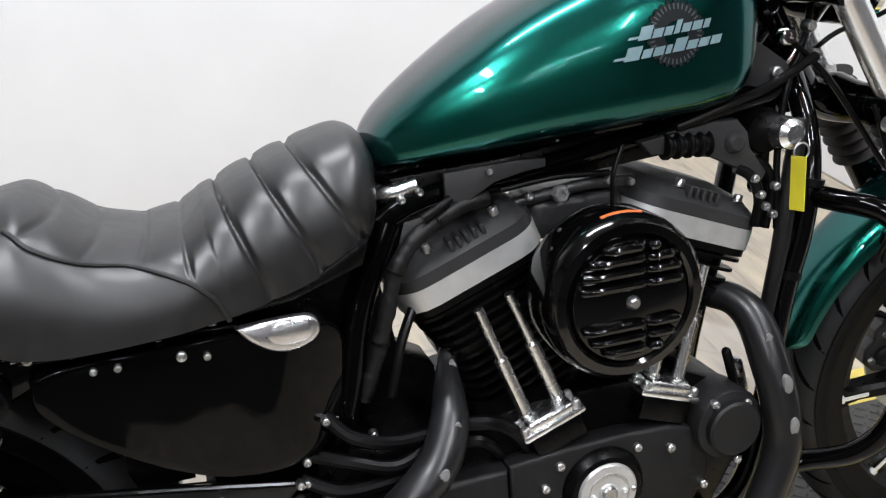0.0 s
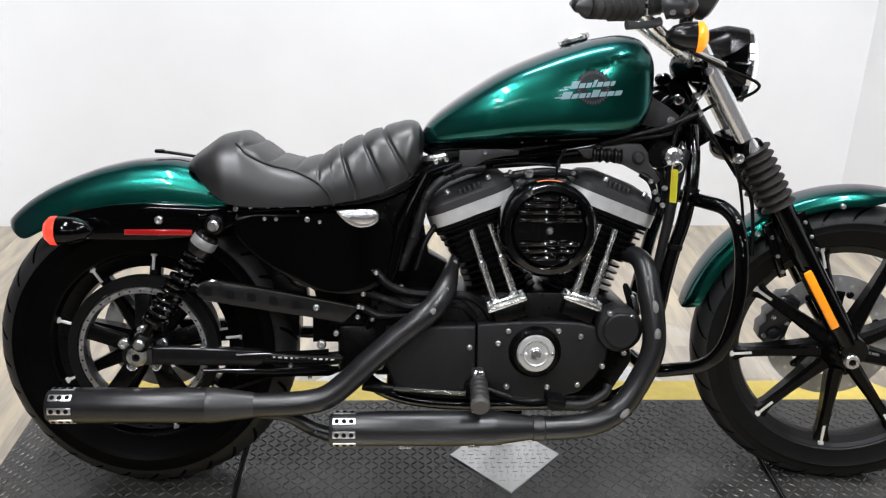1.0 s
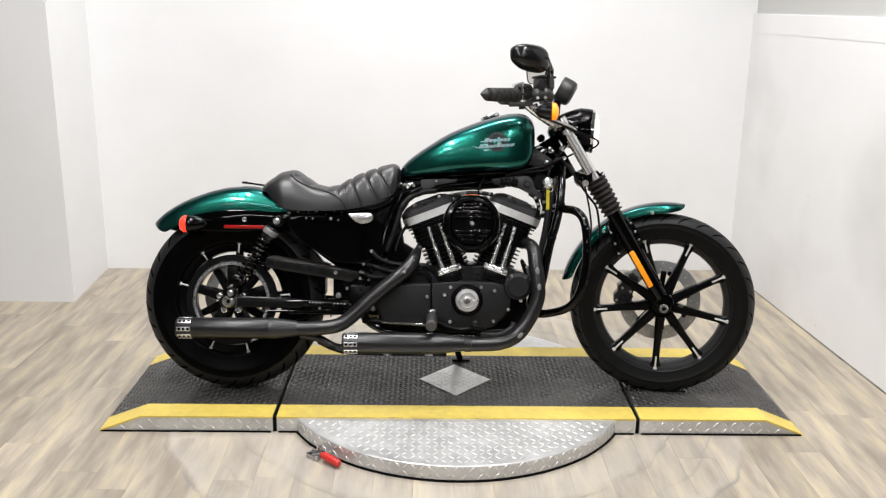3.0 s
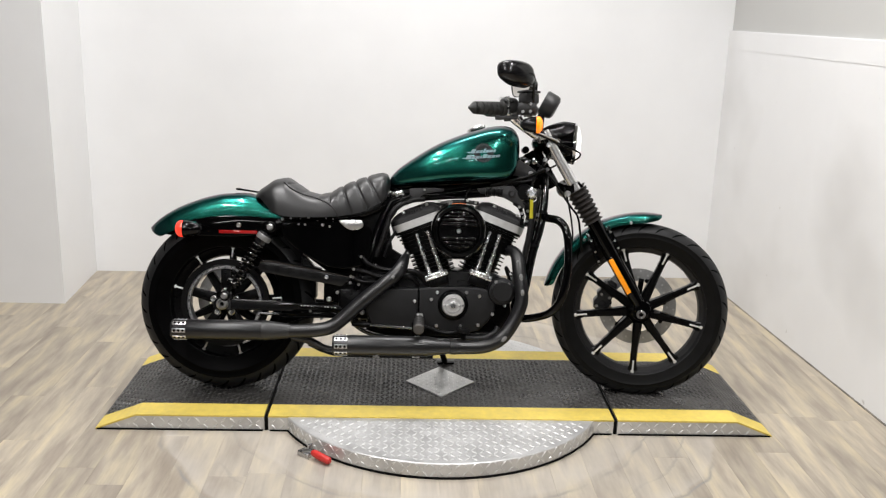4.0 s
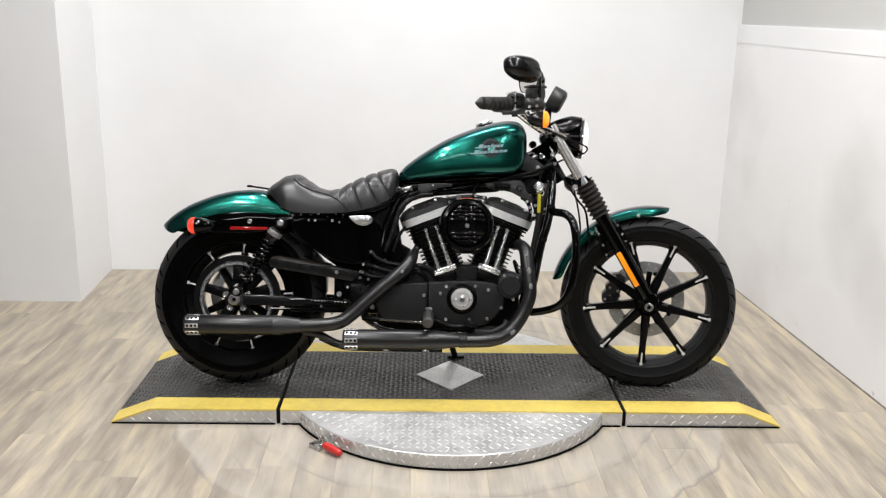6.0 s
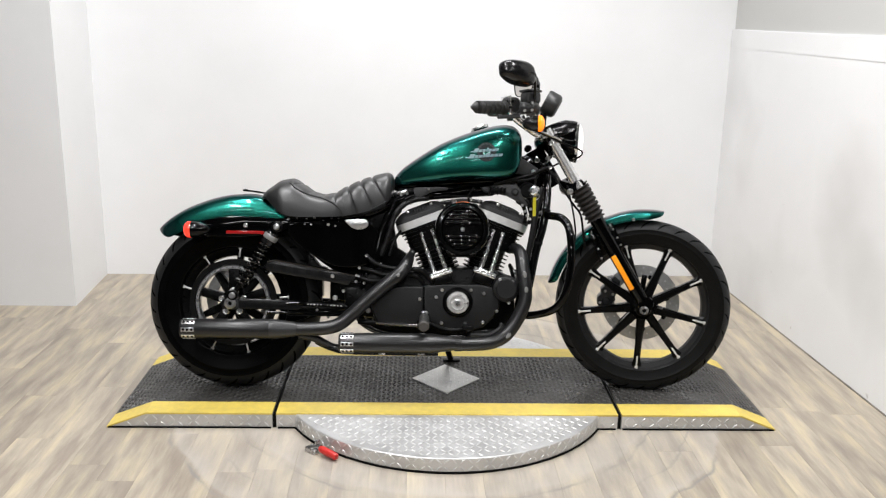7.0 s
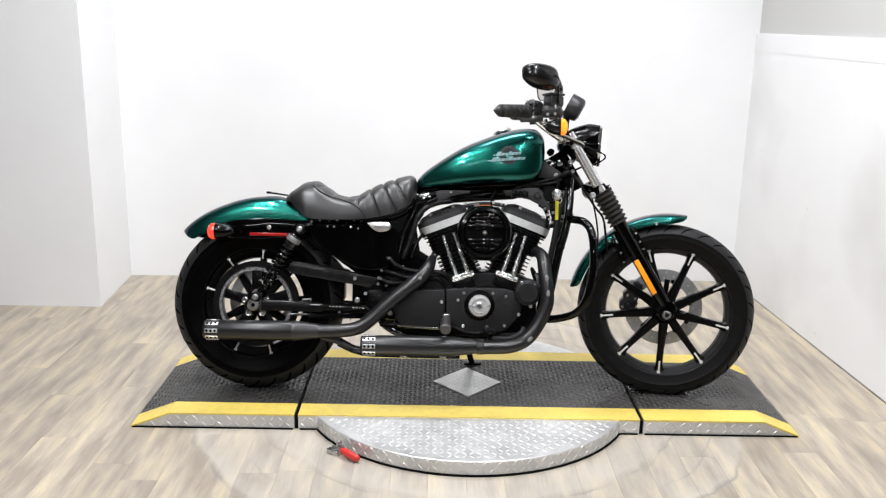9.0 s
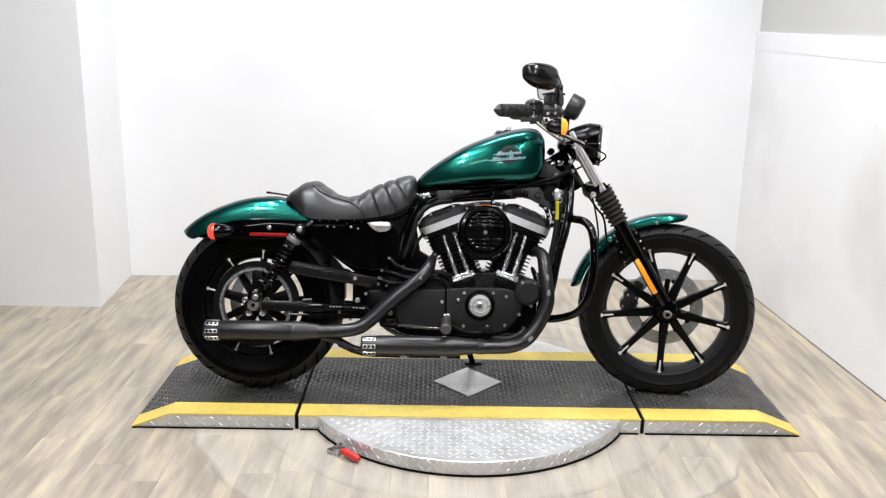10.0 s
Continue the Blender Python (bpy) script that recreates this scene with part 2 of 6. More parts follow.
    l.new(geo.outputs["Position"], wob.inputs["Vector"])
    wsum = n.new("ShaderNodeMath")
    wsum.operation = "MULTIPLY_ADD"
    wsum.inputs[1].default_value = 0.09
    l.new(wob.outputs["Fac"], wsum.inputs[0])
    l.new(dist.outputs["Value"], wsum.inputs[2])
    ring = n.new("ShaderNodeValToRGB")
    re = ring.color_ramp.elements
    re[0].position, re[0].color = 0.58, (0, 0, 0, 1)
    re[1].position, re[1].color = 1.0, (0, 0, 0, 1)
    for pos, val in ((0.62, 0.5), (0.725, 0.9), (0.74, 0.5), (0.90, 0.5), (0.955, 0.9), (0.968, 0.15)):
        q = re.new(pos)
        q.color = (val, val, val, 1)
    rdiv = n.new("ShaderNodeMath")
    rdiv.operation = "DIVIDE"
    rdiv.inputs[1].default_value = 1.1
    l.new(wsum.outputs[0], rdiv.inputs[0])
    l.new(rdiv.outputs[0], ring.inputs[0])
    rn = n.new("ShaderNodeMath")
    rn.operation = "MULTIPLY"
    l.new(ring.outputs[0], rn.inputs[0])
    l.new(wob.outputs["Fac"], rn.inputs[1])
    scuff = n.new("ShaderNodeMix")
    scuff.data_type = "RGBA"
    scuff.inputs["B"].default_value = (0.52, 0.49, 0.45, 1)
    l.new(rn.outputs[0], scuff.inputs["Factor"])
    l.new(sc.outputs[0], scuff.inputs["A"])
    # thin dark scratches along the same sweep
    line = n.new("ShaderNodeValToRGB")
    le = line.color_ramp.elements
    le[0].position, le[0].color = 0.745, (0, 0, 0, 1)
    le[1].position, le[1].color = 0.985, (0, 0, 0, 1)
    for pos, val in ((0.753, 0.9), (0.762, 0.0), (0.86, 0.0), (0.866, 0.7), (0.871, 0.0), (0.967, 0.0), (0.977, 1.0)):
        q = le.new(pos)
        q.color = (val, val, val, 1)
    l.new(rdiv.outputs[0], line.inputs[0])
    brk = n.new("ShaderNodeTexNoise")
    brk.inputs["Scale"].default_value, brk.inputs["Detail"].default_value = 3.3, 4
    l.new(geo.outputs["Position"], brk.inputs["Vector"])
    gate = n.new("ShaderNodeMapRange")
    gate.inputs["From Min"].default_value, gate.inputs["From Max"].default_value = 0.44, 0.6
    l.new(brk.outputs["Fac"], gate.inputs["Value"])
    lm = n.new("ShaderNodeMath")
    lm.operation = "MULTIPLY"
    l.new(line.outputs[0], lm.inputs[0])
    l.new(gate.outputs[0], lm.inputs[1])
    scratch = n.new("ShaderNodeMix")
    scratch.data_type = "RGBA"
    scratch.inputs["B"].default_value = (0.25, 0.24, 0.225, 1)
    l.new(lm.outputs[0], scratch.inputs["Factor"])
    l.new(scuff.outputs["Result"], scratch.inputs["A"])
    l.new(scratch.outputs["Result"], b.inputs["Base Color"])
    rr = n.new("ShaderNodeMapRange")
    rr.inputs["To Min"].default_value, rr.inputs["To Max"].default_value = 0.3, 0.5
    l.new(grain.outputs["Fac"], rr.inputs["Value"])
    l.new(rr.outputs[0], b.inputs["Roughness"])
    bp = n.new("ShaderNodeBump")
    bp.inputs["Strength"].default_value, bp.inputs["Distance"].default_value = 0.15, 0.001
    l.new(grain.outputs["Fac"], bp.inputs["Height"])
    l.new(bp.outputs[0], b.inputs["Normal"])
    return m


M_FLOOR = floor_mat()

# ---------------------------------------------------------------- mesh helpers
def mesh_of(bm, name, material, smooth=35):
    bmesh.ops.recalc_face_normals(bm, faces=bm.faces[:])
    me = bpy.data.meshes.new(name)
    if smooth:
        lim = radians(smooth)
        for e in bm.edges:
            e.smooth = len(e.link_faces) == 2 and e.calc_face_angle(0) < lim
        for fc in bm.faces:
            fc.smooth = True
    bm.to_mesh(me)
    bm.free()
    me.materials.append(material)
    return me


def part(name, bm, material, parent, label="", smooth=35):
    """One mesh object under a thing or a part."""
    ob = new(name, mesh_of(bm, name, material, smooth))
    ob.parent = parent
    return tagged(ob, label)


def thing(name, bm, material, label, category, group="", kind="", smooth=35):
    return tagged(new(name, mesh_of(bm, name, material, smooth)), label, category, group, kind)


def box(cx, cy, cz, sx, sy, sz, bevel=0.0, bm=None, m=None, segs=2):
    bm2 = bmesh.new()
    bmesh.ops.create_cube(bm2, size=1, matrix=Matrix.Diagonal((sx, sy, sz, 1)))
    if bevel:
        bmesh.ops.bevel(bm2, geom=bm2.edges[:], offset=bevel, segments=segs, affect="EDGES", profile=0.5)
    bm2.transform(Matrix.Translation((cx, cy, cz)) @ (m if m else Matrix.Identity(4)))
    if bm is None:
        return bm2
    return join(bm, bm2)


def join(bm, other):
    tmp = bpy.data.meshes.new("tmp")
    other.to_mesh(tmp)
    other.free()
    bm.from_mesh(tmp)
    bpy.data.meshes.remove(tmp)
    return bm


def smooth_path(pts, n):
    """Catmull-Rom through the points, n steps a span."""
    p = [Vector(q) for q in pts]
    p = [2 * p[0] - p[1]] + p + [2 * p[-1] - p[-2]]
    out = []
    for i in range(1, len(p) - 2):
        a, b, c, d = p[i - 1], p[i], p[i + 1], p[i + 2]
        for k in range(n):
            t = k / n
            out.append(0.5 * (2 * b + (c - a) * t + (2 * a - 5 * b + 4 * c - d) * t * t + (3 * b - a - 3 * c + d) * t ** 3))
    out.append(p[-2])
    return out


def tube(pts, r, n=8, sides=14, bm=None, smooth=True, cap=True, flat=1.0):
    """A tube along points; r a number or one radius for each point."""
    bm = bm or bmesh.new()
    path = smooth_path(pts, n) if smooth and len(pts) > 2 else [Vector(q) for q in pts]
    rs = r if isinstance(r, (list, tuple)) else [r] * len(pts)
    rad = []
    for i in range(len(path)):
        s = i / (len(path) - 1) * (len(rs) - 1)
        k = min(int(s), len(rs) - 2)
        rad.append(rs[k] + (rs[k + 1] - rs[k]) * (s - k))
    rings, ref = [], None
    for i, p in enumerate(path):
        d = (path[min(i + 1, len(path) - 1)] - path[max(i - 1, 0)]).normalized()
        if ref is None:
            ref = Vector((0, 1, 0)) if abs(d.y) < 0.9 else Vector((1, 0, 0))
        a = (ref - d * ref.dot(d)).normalized()
        ref = a
        b = d.cross(a)
        rings.append([bm.verts.new(p + (a * math.cos(q) * flat + b * math.sin(q)) * rad[i]) for q in [2 * math.pi * k / sides for k in range(sides)]])
    for r0, r1 in zip(rings, rings[1:]):
        for k in range(sides):
            bm.faces.new((r0[k], r0[(k + 1) % sides], r1[(k + 1) % sides], r1[k]))
    if cap:
        bm.faces.new(rings[0][::-1])
        bm.faces.new(rings[-1])
    return bm


def lathe(profile, sides=48, bm=None, m=None, closed=False):
    """Turns (radius, along) points round the y axis."""
    bm2 = bmesh.new()
    rings = []
    for r, y in profile:
        if r < 1e-5:
            rings.append([bm2.verts.new((0, y, 0))])
        else:
            rings.append([bm2.verts.new((r * math.cos(a), y, r * math.sin(a))) for a in [2 * math.pi * k / sides for k in range(sides)]])
    pairs = list(zip(rings, rings[1:])) + ([(rings[-1], rings[0])] if closed else [])
    for r0, r1 in pairs:
        for k in range(sides):
            q = [r0[k % len(r0)], r0[(k + 1) % len(r0)], r1[(k + 1) % len(r1)], r1[k % len(r1)]]
            q = list(dict.fromkeys(q))
            if len(q) > 2:
                bm2.faces.new(q)
    if m:
        bm2.transform(m)
    return bm2 if bm is None else join(bm, bm2)


def plate(outline, v0, v1, bevel=0.0, bm=None, segs=2):
    """A flat outline in (u, w), standing between v0 and v1."""
    bm2 = bmesh.new()
    low = [bm2.verts.new((u, v0, w)) for u, w in outline]
    top = [bm2.verts.new((u, v1, w)) for u, w in outline]
    f0, f1 = bm2.faces.new(low), bm2.faces.new(top[::-1])
    k = len(outline)
    for i in range(k):
        bm2.faces.new((low[i], low[(i + 1) % k], top[(i + 1) % k], top[i]))
    bmesh.ops.recalc_face_normals(bm2, faces=bm2.faces[:])
    if bevel:
        edges = [e for e in bm2.edges if f0 in e.link_faces or f1 in e.link_faces]
        bmesh.ops.bevel(bm2, geom=edges, offset=bevel, segments=segs, affect="EDGES", profile=0.5)
    return bm2 if bm is None else join(bm, bm2)


def interp(table, x):
    """Smooth (monotone cubic) look-up in rows of (x, y)."""
    xs, ys = [p[0] for p in table], [p[1] for p in table]
    if x <= xs[0]:
        return ys[0]
    if x >= xs[-1]:
        return ys[-1]
    i = max(k for k in range(len(xs) - 1) if xs[k] <= x)

    def slope(k):
        if k == 0 or k == len(xs) - 1:
            j = 0 if k == 0 else len(xs) - 2
            return (ys[j + 1] - ys[j]) / (xs[j + 1] - xs[j])
        a, b = (ys[k] - ys[k - 1]) / (xs[k] - xs[k - 1]), (ys[k + 1] - ys[k]) / (xs[k + 1] - xs[k])
        return 0 if a * b <= 0 else 2 * a * b / (a + b)
    h = xs[i + 1] - xs[i]
    t = (x - xs[i]) / h
    m0, m1 = slope(i) * h, slope(i + 1) * h
    return (2 * t ** 3 - 3 * t ** 2 + 1) * ys[i] + (t ** 3 - 2 * t ** 2 + t) * m0 + (3 * t ** 2 - 2 * t ** 3) * ys[i + 1] + (t ** 3 - t ** 2) * m1


def grid_skin(rows, bm=None, close_u=False, cap=False):
    """Faces between rows of points."""
    bm = bm or bmesh.new()
    vs = [[bm.verts.new(p) for p in r] for r in rows]
    for a, b in zip(vs, vs[1:]):
        k = len(a)
        for i in range(k if close_u else k - 1):
            bm.faces.new((a[i], a[(i + 1) % k], b[(i + 1) % k], b[i]))
    if cap:
        bm.faces.new(vs[0][::-1])
        bm.faces.new(vs[-1])
    return bm


def rounded_rect(hx, hy, r, n=4):
    pts = []
    for cx, cy, a0 in ((hx - r, hy - r, 0), (-hx + r, hy - r, 90), (-hx + r, -hy + r, 180), (hx - r, -hy + r, 270)):
        for k in range(n + 1):
            a = radians(a0 + 90 * k / n)
            pts.append((cx + r * math.cos(a), cy + r * math.sin(a)))
    return pts


def bolt_bm(u, v, w, r=0.006, h=0.006, bm=None, hexa=False):
    """A bolt head whose top faces -v."""
    return lathe([(0, v - h * 0.62), (r * 0.36, v - h * 0.62), (r * 0.44, v - h * 0.96), (r * 0.72, v - h), (r * 0.9, v - h * 0.86), (r, v - h * 0.6), (r, v + 0.003)],
                 6 if hexa else 14, bm, Matrix.Translation((u, 0, w)))

# ---------------------------------------------------------------- room
def prism(outline, z0, z1):
    bm = bmesh.new()
    low = [bm.verts.new((x, y, z0)) for x, y in outline]
    top = [bm.verts.new((x, y, z1)) for x, y in outline]
    bm.faces.new(low[::-1])
    bm.faces.new(top)
    k = len(outline)
    for i in range(k):
        bm.faces.new((low[i], low[(i + 1) % k], top[(i + 1) % k], top[i]))
    return bm


CEIL = 3.1
LEDGE = 1.375


def right_x(y):
    return 1.594 + (1.762 - y) * 0.0462


R0, R1 = 1.78, -0.45
thing("wall_back", prism([(-1.8, 1.66), (1.9, 1.745), (1.9, 1.87), (-1.8, 1.87)], 0, CEIL), M_WALL,
      "plain white painted back wall with soft scuffs", "wall", kind="structure", smooth=0)
thing("wall_left", prism([(-3.9, 1.093), (-1.751, 1.093), (-1.786, 1.66), (-1.8, 1.87), (-3.9, 1.87)], 0, CEIL), M_WALL,
      "white painted wall return beside the floor recess", "wall", kind="structure", smooth=0)
thing("wall_right", prism([(right_x(R0), R0), (right_x(R1), R1), (right_x(R1) + 0.12, R1), (right_x(R0) + 0.12, R0)], 0, LEDGE - 0.095), M_WALLS,
      "white painted lower side wall with faint scuff marks", "wall", kind="structure", smooth=0)
trim_bm = prism([(right_x(1.735) - 0.002, 1.735), (right_x(R1) - 0.002, R1 - 0.004), (right_x(R1) + 0.12, R1 - 0.004), (right_x(1.735) + 0.12, 1.735)], LEDGE - 0.095, LEDGE)
bmesh.ops.bevel(trim_bm, geom=[e for e in trim_bm.edges if all(v.co.z > LEDGE - 0.01 for v in e.verts)], offset=0.004, segments=2, affect="EDGES")
thing("trim_ledge", trim_bm, M_WALLS, "white painted ledge board capping the side wall", "ledge", kind="structure", smooth=0)
thing("wall_right_upper", prism([(right_x(R0) + 0.015, R0), (right_x(R1) + 0.015, R1), (right_x(R1) + 0.2, R1), (right_x(R0) + 0.2, R0)], LEDGE, CEIL), M_UPPER,
      "grey-white upper wall set back above the ledge", "wall", kind="structure", smooth=0)
thing("trim_joint", prism([(right_x(1.735) - 0.006, 1.735), (right_x(R1) - 0.006, R1), (right_x(R1) - 0.0005, R1), (right_x(1.735) - 0.0005, 1.735)], 0.0, 0.0045), M_GRIME,
      "grimy dark joint between side wall and floor", "joint", kind="structure", smooth=0)
# unseen room shell, added in dark tones to keep the bike's reflections dark
XL, XR, YN = -3.9, 4.2, -9.0
thing("wall_far_left", prism([(XL - 0.1, YN), (XL, YN), (XL, 1.87), (XL - 0.1, 1.87)], 0, CEIL), M_DARKWALL, "unseen dark grey side wall added for dark reflections", "wall", kind="structure", smooth=0)
thing("wall_far_right", prism([(XR, YN), (XR + 0.1, YN), (XR + 0.1, 1.87), (XR, 1.87)], 0, CEIL), M_DARKWALL, "unseen dark grey side wall added for dark reflections", "wall", kind="structure", smooth=0)
thing("wall_behind", prism([(1.9, 1.745), (XR, 1.745), (XR, 1.87), (1.9, 1.87)], 0, CEIL), M_DARKWALL, "unseen dark grey wall added for dark reflections", "wall", kind="structure", smooth=0)
thing("wall_front", prism([(XL, YN - 0.1), (XR, YN - 0.1), (XR, YN), (XL, YN)], 0, CEIL), M_DARKWALL, "unseen dark wall added behind the viewpoint for reflections", "wall", kind="structure", smooth=0)
thing("ceiling", prism([(XL - 0.1, YN - 0.1), (XR + 0.1, YN - 0.1), (XR + 0.1, 1.87), (XL - 0.1, 1.87)], CEIL, CEIL + 0.1), M_CEIL, "unseen plain grey ceiling", "ceiling", kind="structure", smooth=0)
floor = thing("floor", prism([(XL - 0.1, YN - 0.1), (XR + 0.1, YN - 0.1), (XR + 0.1, 1.87), (XL - 0.1, 1.87)], -0.12, -0.0035), M_FLOOR,
              "whitewashed oak vinyl plank floor with scuffs", "floor", kind="structure", smooth=0)

# unseen dark floor cover, added so black parts mirror less bright floor
thing("carpet", prism([(XL, YN), (XR, YN), (XR, -2.5), (XL, -2.5)], -0.003, 0.006), M_CARPET, "unseen dark carpet added to darken reflections", "carpet", kind="structure", smooth=0)

# fluorescent lamp housings on the ceiling
for lx, ly, watts, across in LAMPS:
    lamp = tagged(new("ceiling_light"), "white fluorescent batten lamp on the ceiling", "ceiling light", "ceiling lights")
    lamp.matrix_world = pose(lx, ly, CEIL, 0, 0, 0 if across == 1 else 90)
    part("housing", box(0, 0, -0.03, 1.24, 0.2, 0.06, 0.008), M_LAMPBODY, lamp)


# ---------------------------------------------------------------- turntable
TOP = 0.058
X0, X1, X2, X3, X4, X5 = -1.16, -1.022, -0.582, 0.641, 1.082, 1.211
GAP0, GAP1 = -0.568, 0.655
YF, YB = -0.243, 0.405
BAND_F, BAND_B = -0.15, 0.312
CX, CY, CR = 0.035, 0.042, 0.607
turntable = tagged(new("turntable"), "motorcycle turntable with rubber mat deck, yellow edges and tread plate", "turntable")


def lug(x, y, z, turn, length, width, height, out):
    """A raised almond lug of tread plate, lying flat."""
    c, s = math.cos(turn), math.sin(turn)
    base = len(out[0])
    ring = [(-0.5, 0), (0, -0.5), (0.5, 0), (0, 0.5)]
    for a, b in ring:
        out[0].append((x + c * a * length - s * b * width, y + s * a * length + c * b * width, z))
    for a, b in ((-0.28, 0), (0.28, 0)):
        out[0].append((x + c * a * length, y + s * a * length, z + height))
    i = base
    out[1].extend([(i, i + 1, i + 4), (i + 1, i + 5, i + 4), (i + 1, i + 2, i + 5), (i + 2, i + 3, i + 5), (i + 3, i + 4, i + 5), (i + 3, i, i + 4)])


def lugs_object(name, out, material, parent, label):
    me = bpy.data.meshes.new(name)
    me.from_pydata(out[0], [], out[1])
    me.materials.append(material)
    ob = new(name, me)
    ob.parent = parent
    return tagged(ob, label, kind="stuff")


# the round base plate
disc_bm = lathe([(0, 0.054), (CR - 0.003, 0.054), (CR, 0.051), (CR, 0.007), (CR - 0.004, 0.006), (CR - 0.004, 0.0)], 128, None,
                Matrix.Translation((CX, CY, 0)) @ Matrix.Rotation(radians(90), 4, "X"))
part("base_disc", disc_bm, M_PLATE, turntable, "round aluminium tread plate base")
# shade line under the rim, drawn as a thin dark ring
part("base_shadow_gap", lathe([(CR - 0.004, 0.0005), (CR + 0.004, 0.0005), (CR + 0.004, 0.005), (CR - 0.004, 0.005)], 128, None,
                              Matrix.Translation((CX, CY, 0)) @ Matrix.Rotation(radians(90), 4, "X"), True), M_GAP, turntable, "dark strip painting the shade under the base")
out = ([], [])
step = 0.024
for i in range(-24, 25):
    for j in range(-24, 25):
        x, y = i * step, j * step
        if x * x + y * y < (CR - 0.02) ** 2 and (y + CY < YF - 0.004 or y + CY > YB + 0.006):
            lug(CX + x, CY + y, 0.054, radians(45 if (i + j) % 2 else -45), 0.026, 0.0075, 0.002, out)
lugs_object("disc_lug", out, M_LUG, turntable, "raised tread lugs")
out = ([], [])
for k in range(150):
    a = 2 * math.pi * k / 150
    for row, zz in enumerate((0.017, 0.042)):
        base = len(out[0])
        one = ([], [])
        lug(0, 0, 0, radians(45 if (k + row) % 2 else -45), 0.026, 0.0075, 0.0022, one)
        for px, py, pz in one[0]:
            ang = a + px / CR
            out[0].append((CX + (CR + pz) * math.cos(ang), CY + (CR + pz) * math.sin(ang), zz + py))
        out[1].extend([tuple(q + base for q in fc) for fc in one[1]])
lugs_object("rim_lug", out, M_LUG, turntable, "raised tread lugs")


def deck_z(x):
    if x < X1:
        return 0.006 + (TOP - 0.006) * (x - X0) / (X1 - X0)
    if x > X4:
        return 0.006 + (TOP - 0.006) * (X5 - x) / (X5 - X4)
    return TOP


def deck(name, xs, label):
    """A deck section: its side plates carry tread lugs, its top a mat between two yellow bands."""
    bm = bmesh.new()
    for y0, y1 in ((YF, YB),):
        prof = [(x, deck_z(x) - 0.004) for x in xs] + [(xs[-1], 0.0), (xs[0], 0.0)]
        bm2 = bmesh.new()
        a = [bm2.verts.new((x, y0, z)) for x, z in prof]
        b = [bm2.verts.new((x, y1, z)) for x, z in prof]
        bm2.faces.new(a)
        bm2.faces.new(b[::-1])
        for i in range(len(prof)):
            bm2.faces.new((a[i], a[(i + 1) % len(prof)], b[(i + 1) % len(prof)], b[i]))
        join(bm, bm2)
    body = part(name, bm, M_PLATE, turntable, label, smooth=0)
    for nm, y0, y1, material, lab in (("yellow_edge", YF - 0.002, BAND_F, M_YELLOW, "worn yellow painted edge strip"), ("rubber_mat", BAND_F, BAND_B, M_MAT, "dusty black rubber mat"),
                                      ("yellow_edge", BAND_B, YB + 0.002, M_YELLOW, "worn yellow painted edge strip")):
        rows = []
        for y in (y0, y1):
            rows.append([(x, y, deck_z(x)) for x in xs])
        bm2 = grid_skin(rows)
        geom = bmesh.ops.extrude_face_region(bm2, geom=bm2.faces[:])["geom"]
        bmesh.ops.translate(bm2, vec=(0, 0, -0.006), verts=[g for g in geom if isinstance(g, bmesh.types.BMVert)])
        part(nm, bm2, material, body, lab, smooth=0)
    out = ([], [])
    n = int((xs[-1] - xs[0]) / 0.03)
    for i in range(n):
        x = xs[0] + 0.018 + i * 0.03
        for row, zz in enumerate((0.012, 0.036)):
            if zz > deck_z(x) - 0.02 or (x - CX) ** 2 + (YF - CY) ** 2 < CR ** 2:
                continue
            one = ([], [])
            lug(0, 0, 0, radians(45 if (i + row) % 2 else -45), 0.027, 0.0075, 0.0022, one)
            base = len(out[0])
            out[0].extend([(x + px, YF - pz, zz + 0.003 + py) for px, py, pz in one[0]])
            out[1].extend([tuple(q + base for q in fc)[::-1] for fc in one[1]])
    lugs_object("side_lug", out, M_LUG, body, "raised tread lugs")
    out = ([], [])
    st = 0.018
    for i in range(int((xs[-1] - xs[0]) / st)):
        for j in range(int((BAND_B - BAND_F) / st)):
            x, y = xs[0] + 0.012 + i * st, BAND_F + 0.013 + j * st
            if abs(x - 0.038) / 0.135 + abs(y - 0.07) / 0.148 < 1.02 or y > BAND_B - 0.012:
                continue
            sl = (deck_z(x + 0.005) - deck_z(x - 0.005)) / 0.01
            b0 = len(out[0])
            lug(x, y, deck_z(x), radians(42 if (i + j) % 2 else -42), 0.0200, 0.0056, 0.0024, out)
            for q in range(b0, len(out[0])):
                px, py, pz = out[0][q]
                out[0][q] = (px, py, pz + (px - x) * sl)
    lugs_object("mat_lug", out, M_MATLUG, body, "moulded rubber lugs")
    # the same painted shade line along the deck's front foot
    part("floor_shade_strip", box((xs[0] + xs[-1]) / 2, YF - 0.001, 0.003, xs[-1] - xs[0] - 0.01, 0.006, 0.005), M_GAP, body)
    return body


deck("ramp_deck", [X0, X1, X2], "sloped end deck of the turntable")
deck("centre_deck", [GAP0, X3], "middle deck of the turntable")
deck("ramp_deck", [GAP1, X4, X5], "sloped end deck of the turntable")
# open gaps between decks filled with near-black to paint their shade
for gx in ((X2 + GAP0) / 2, (X3 + GAP1) / 2):
    part("deck_gap", box(gx, (YF + YB) / 2, 0.026, abs(GAP0 - X2) - 0.002, YB - YF - 0.012, 0.05), M_GAP, turntable, "dark filler painting the shade in the deck gap", smooth=0)
dia = bmesh.new()
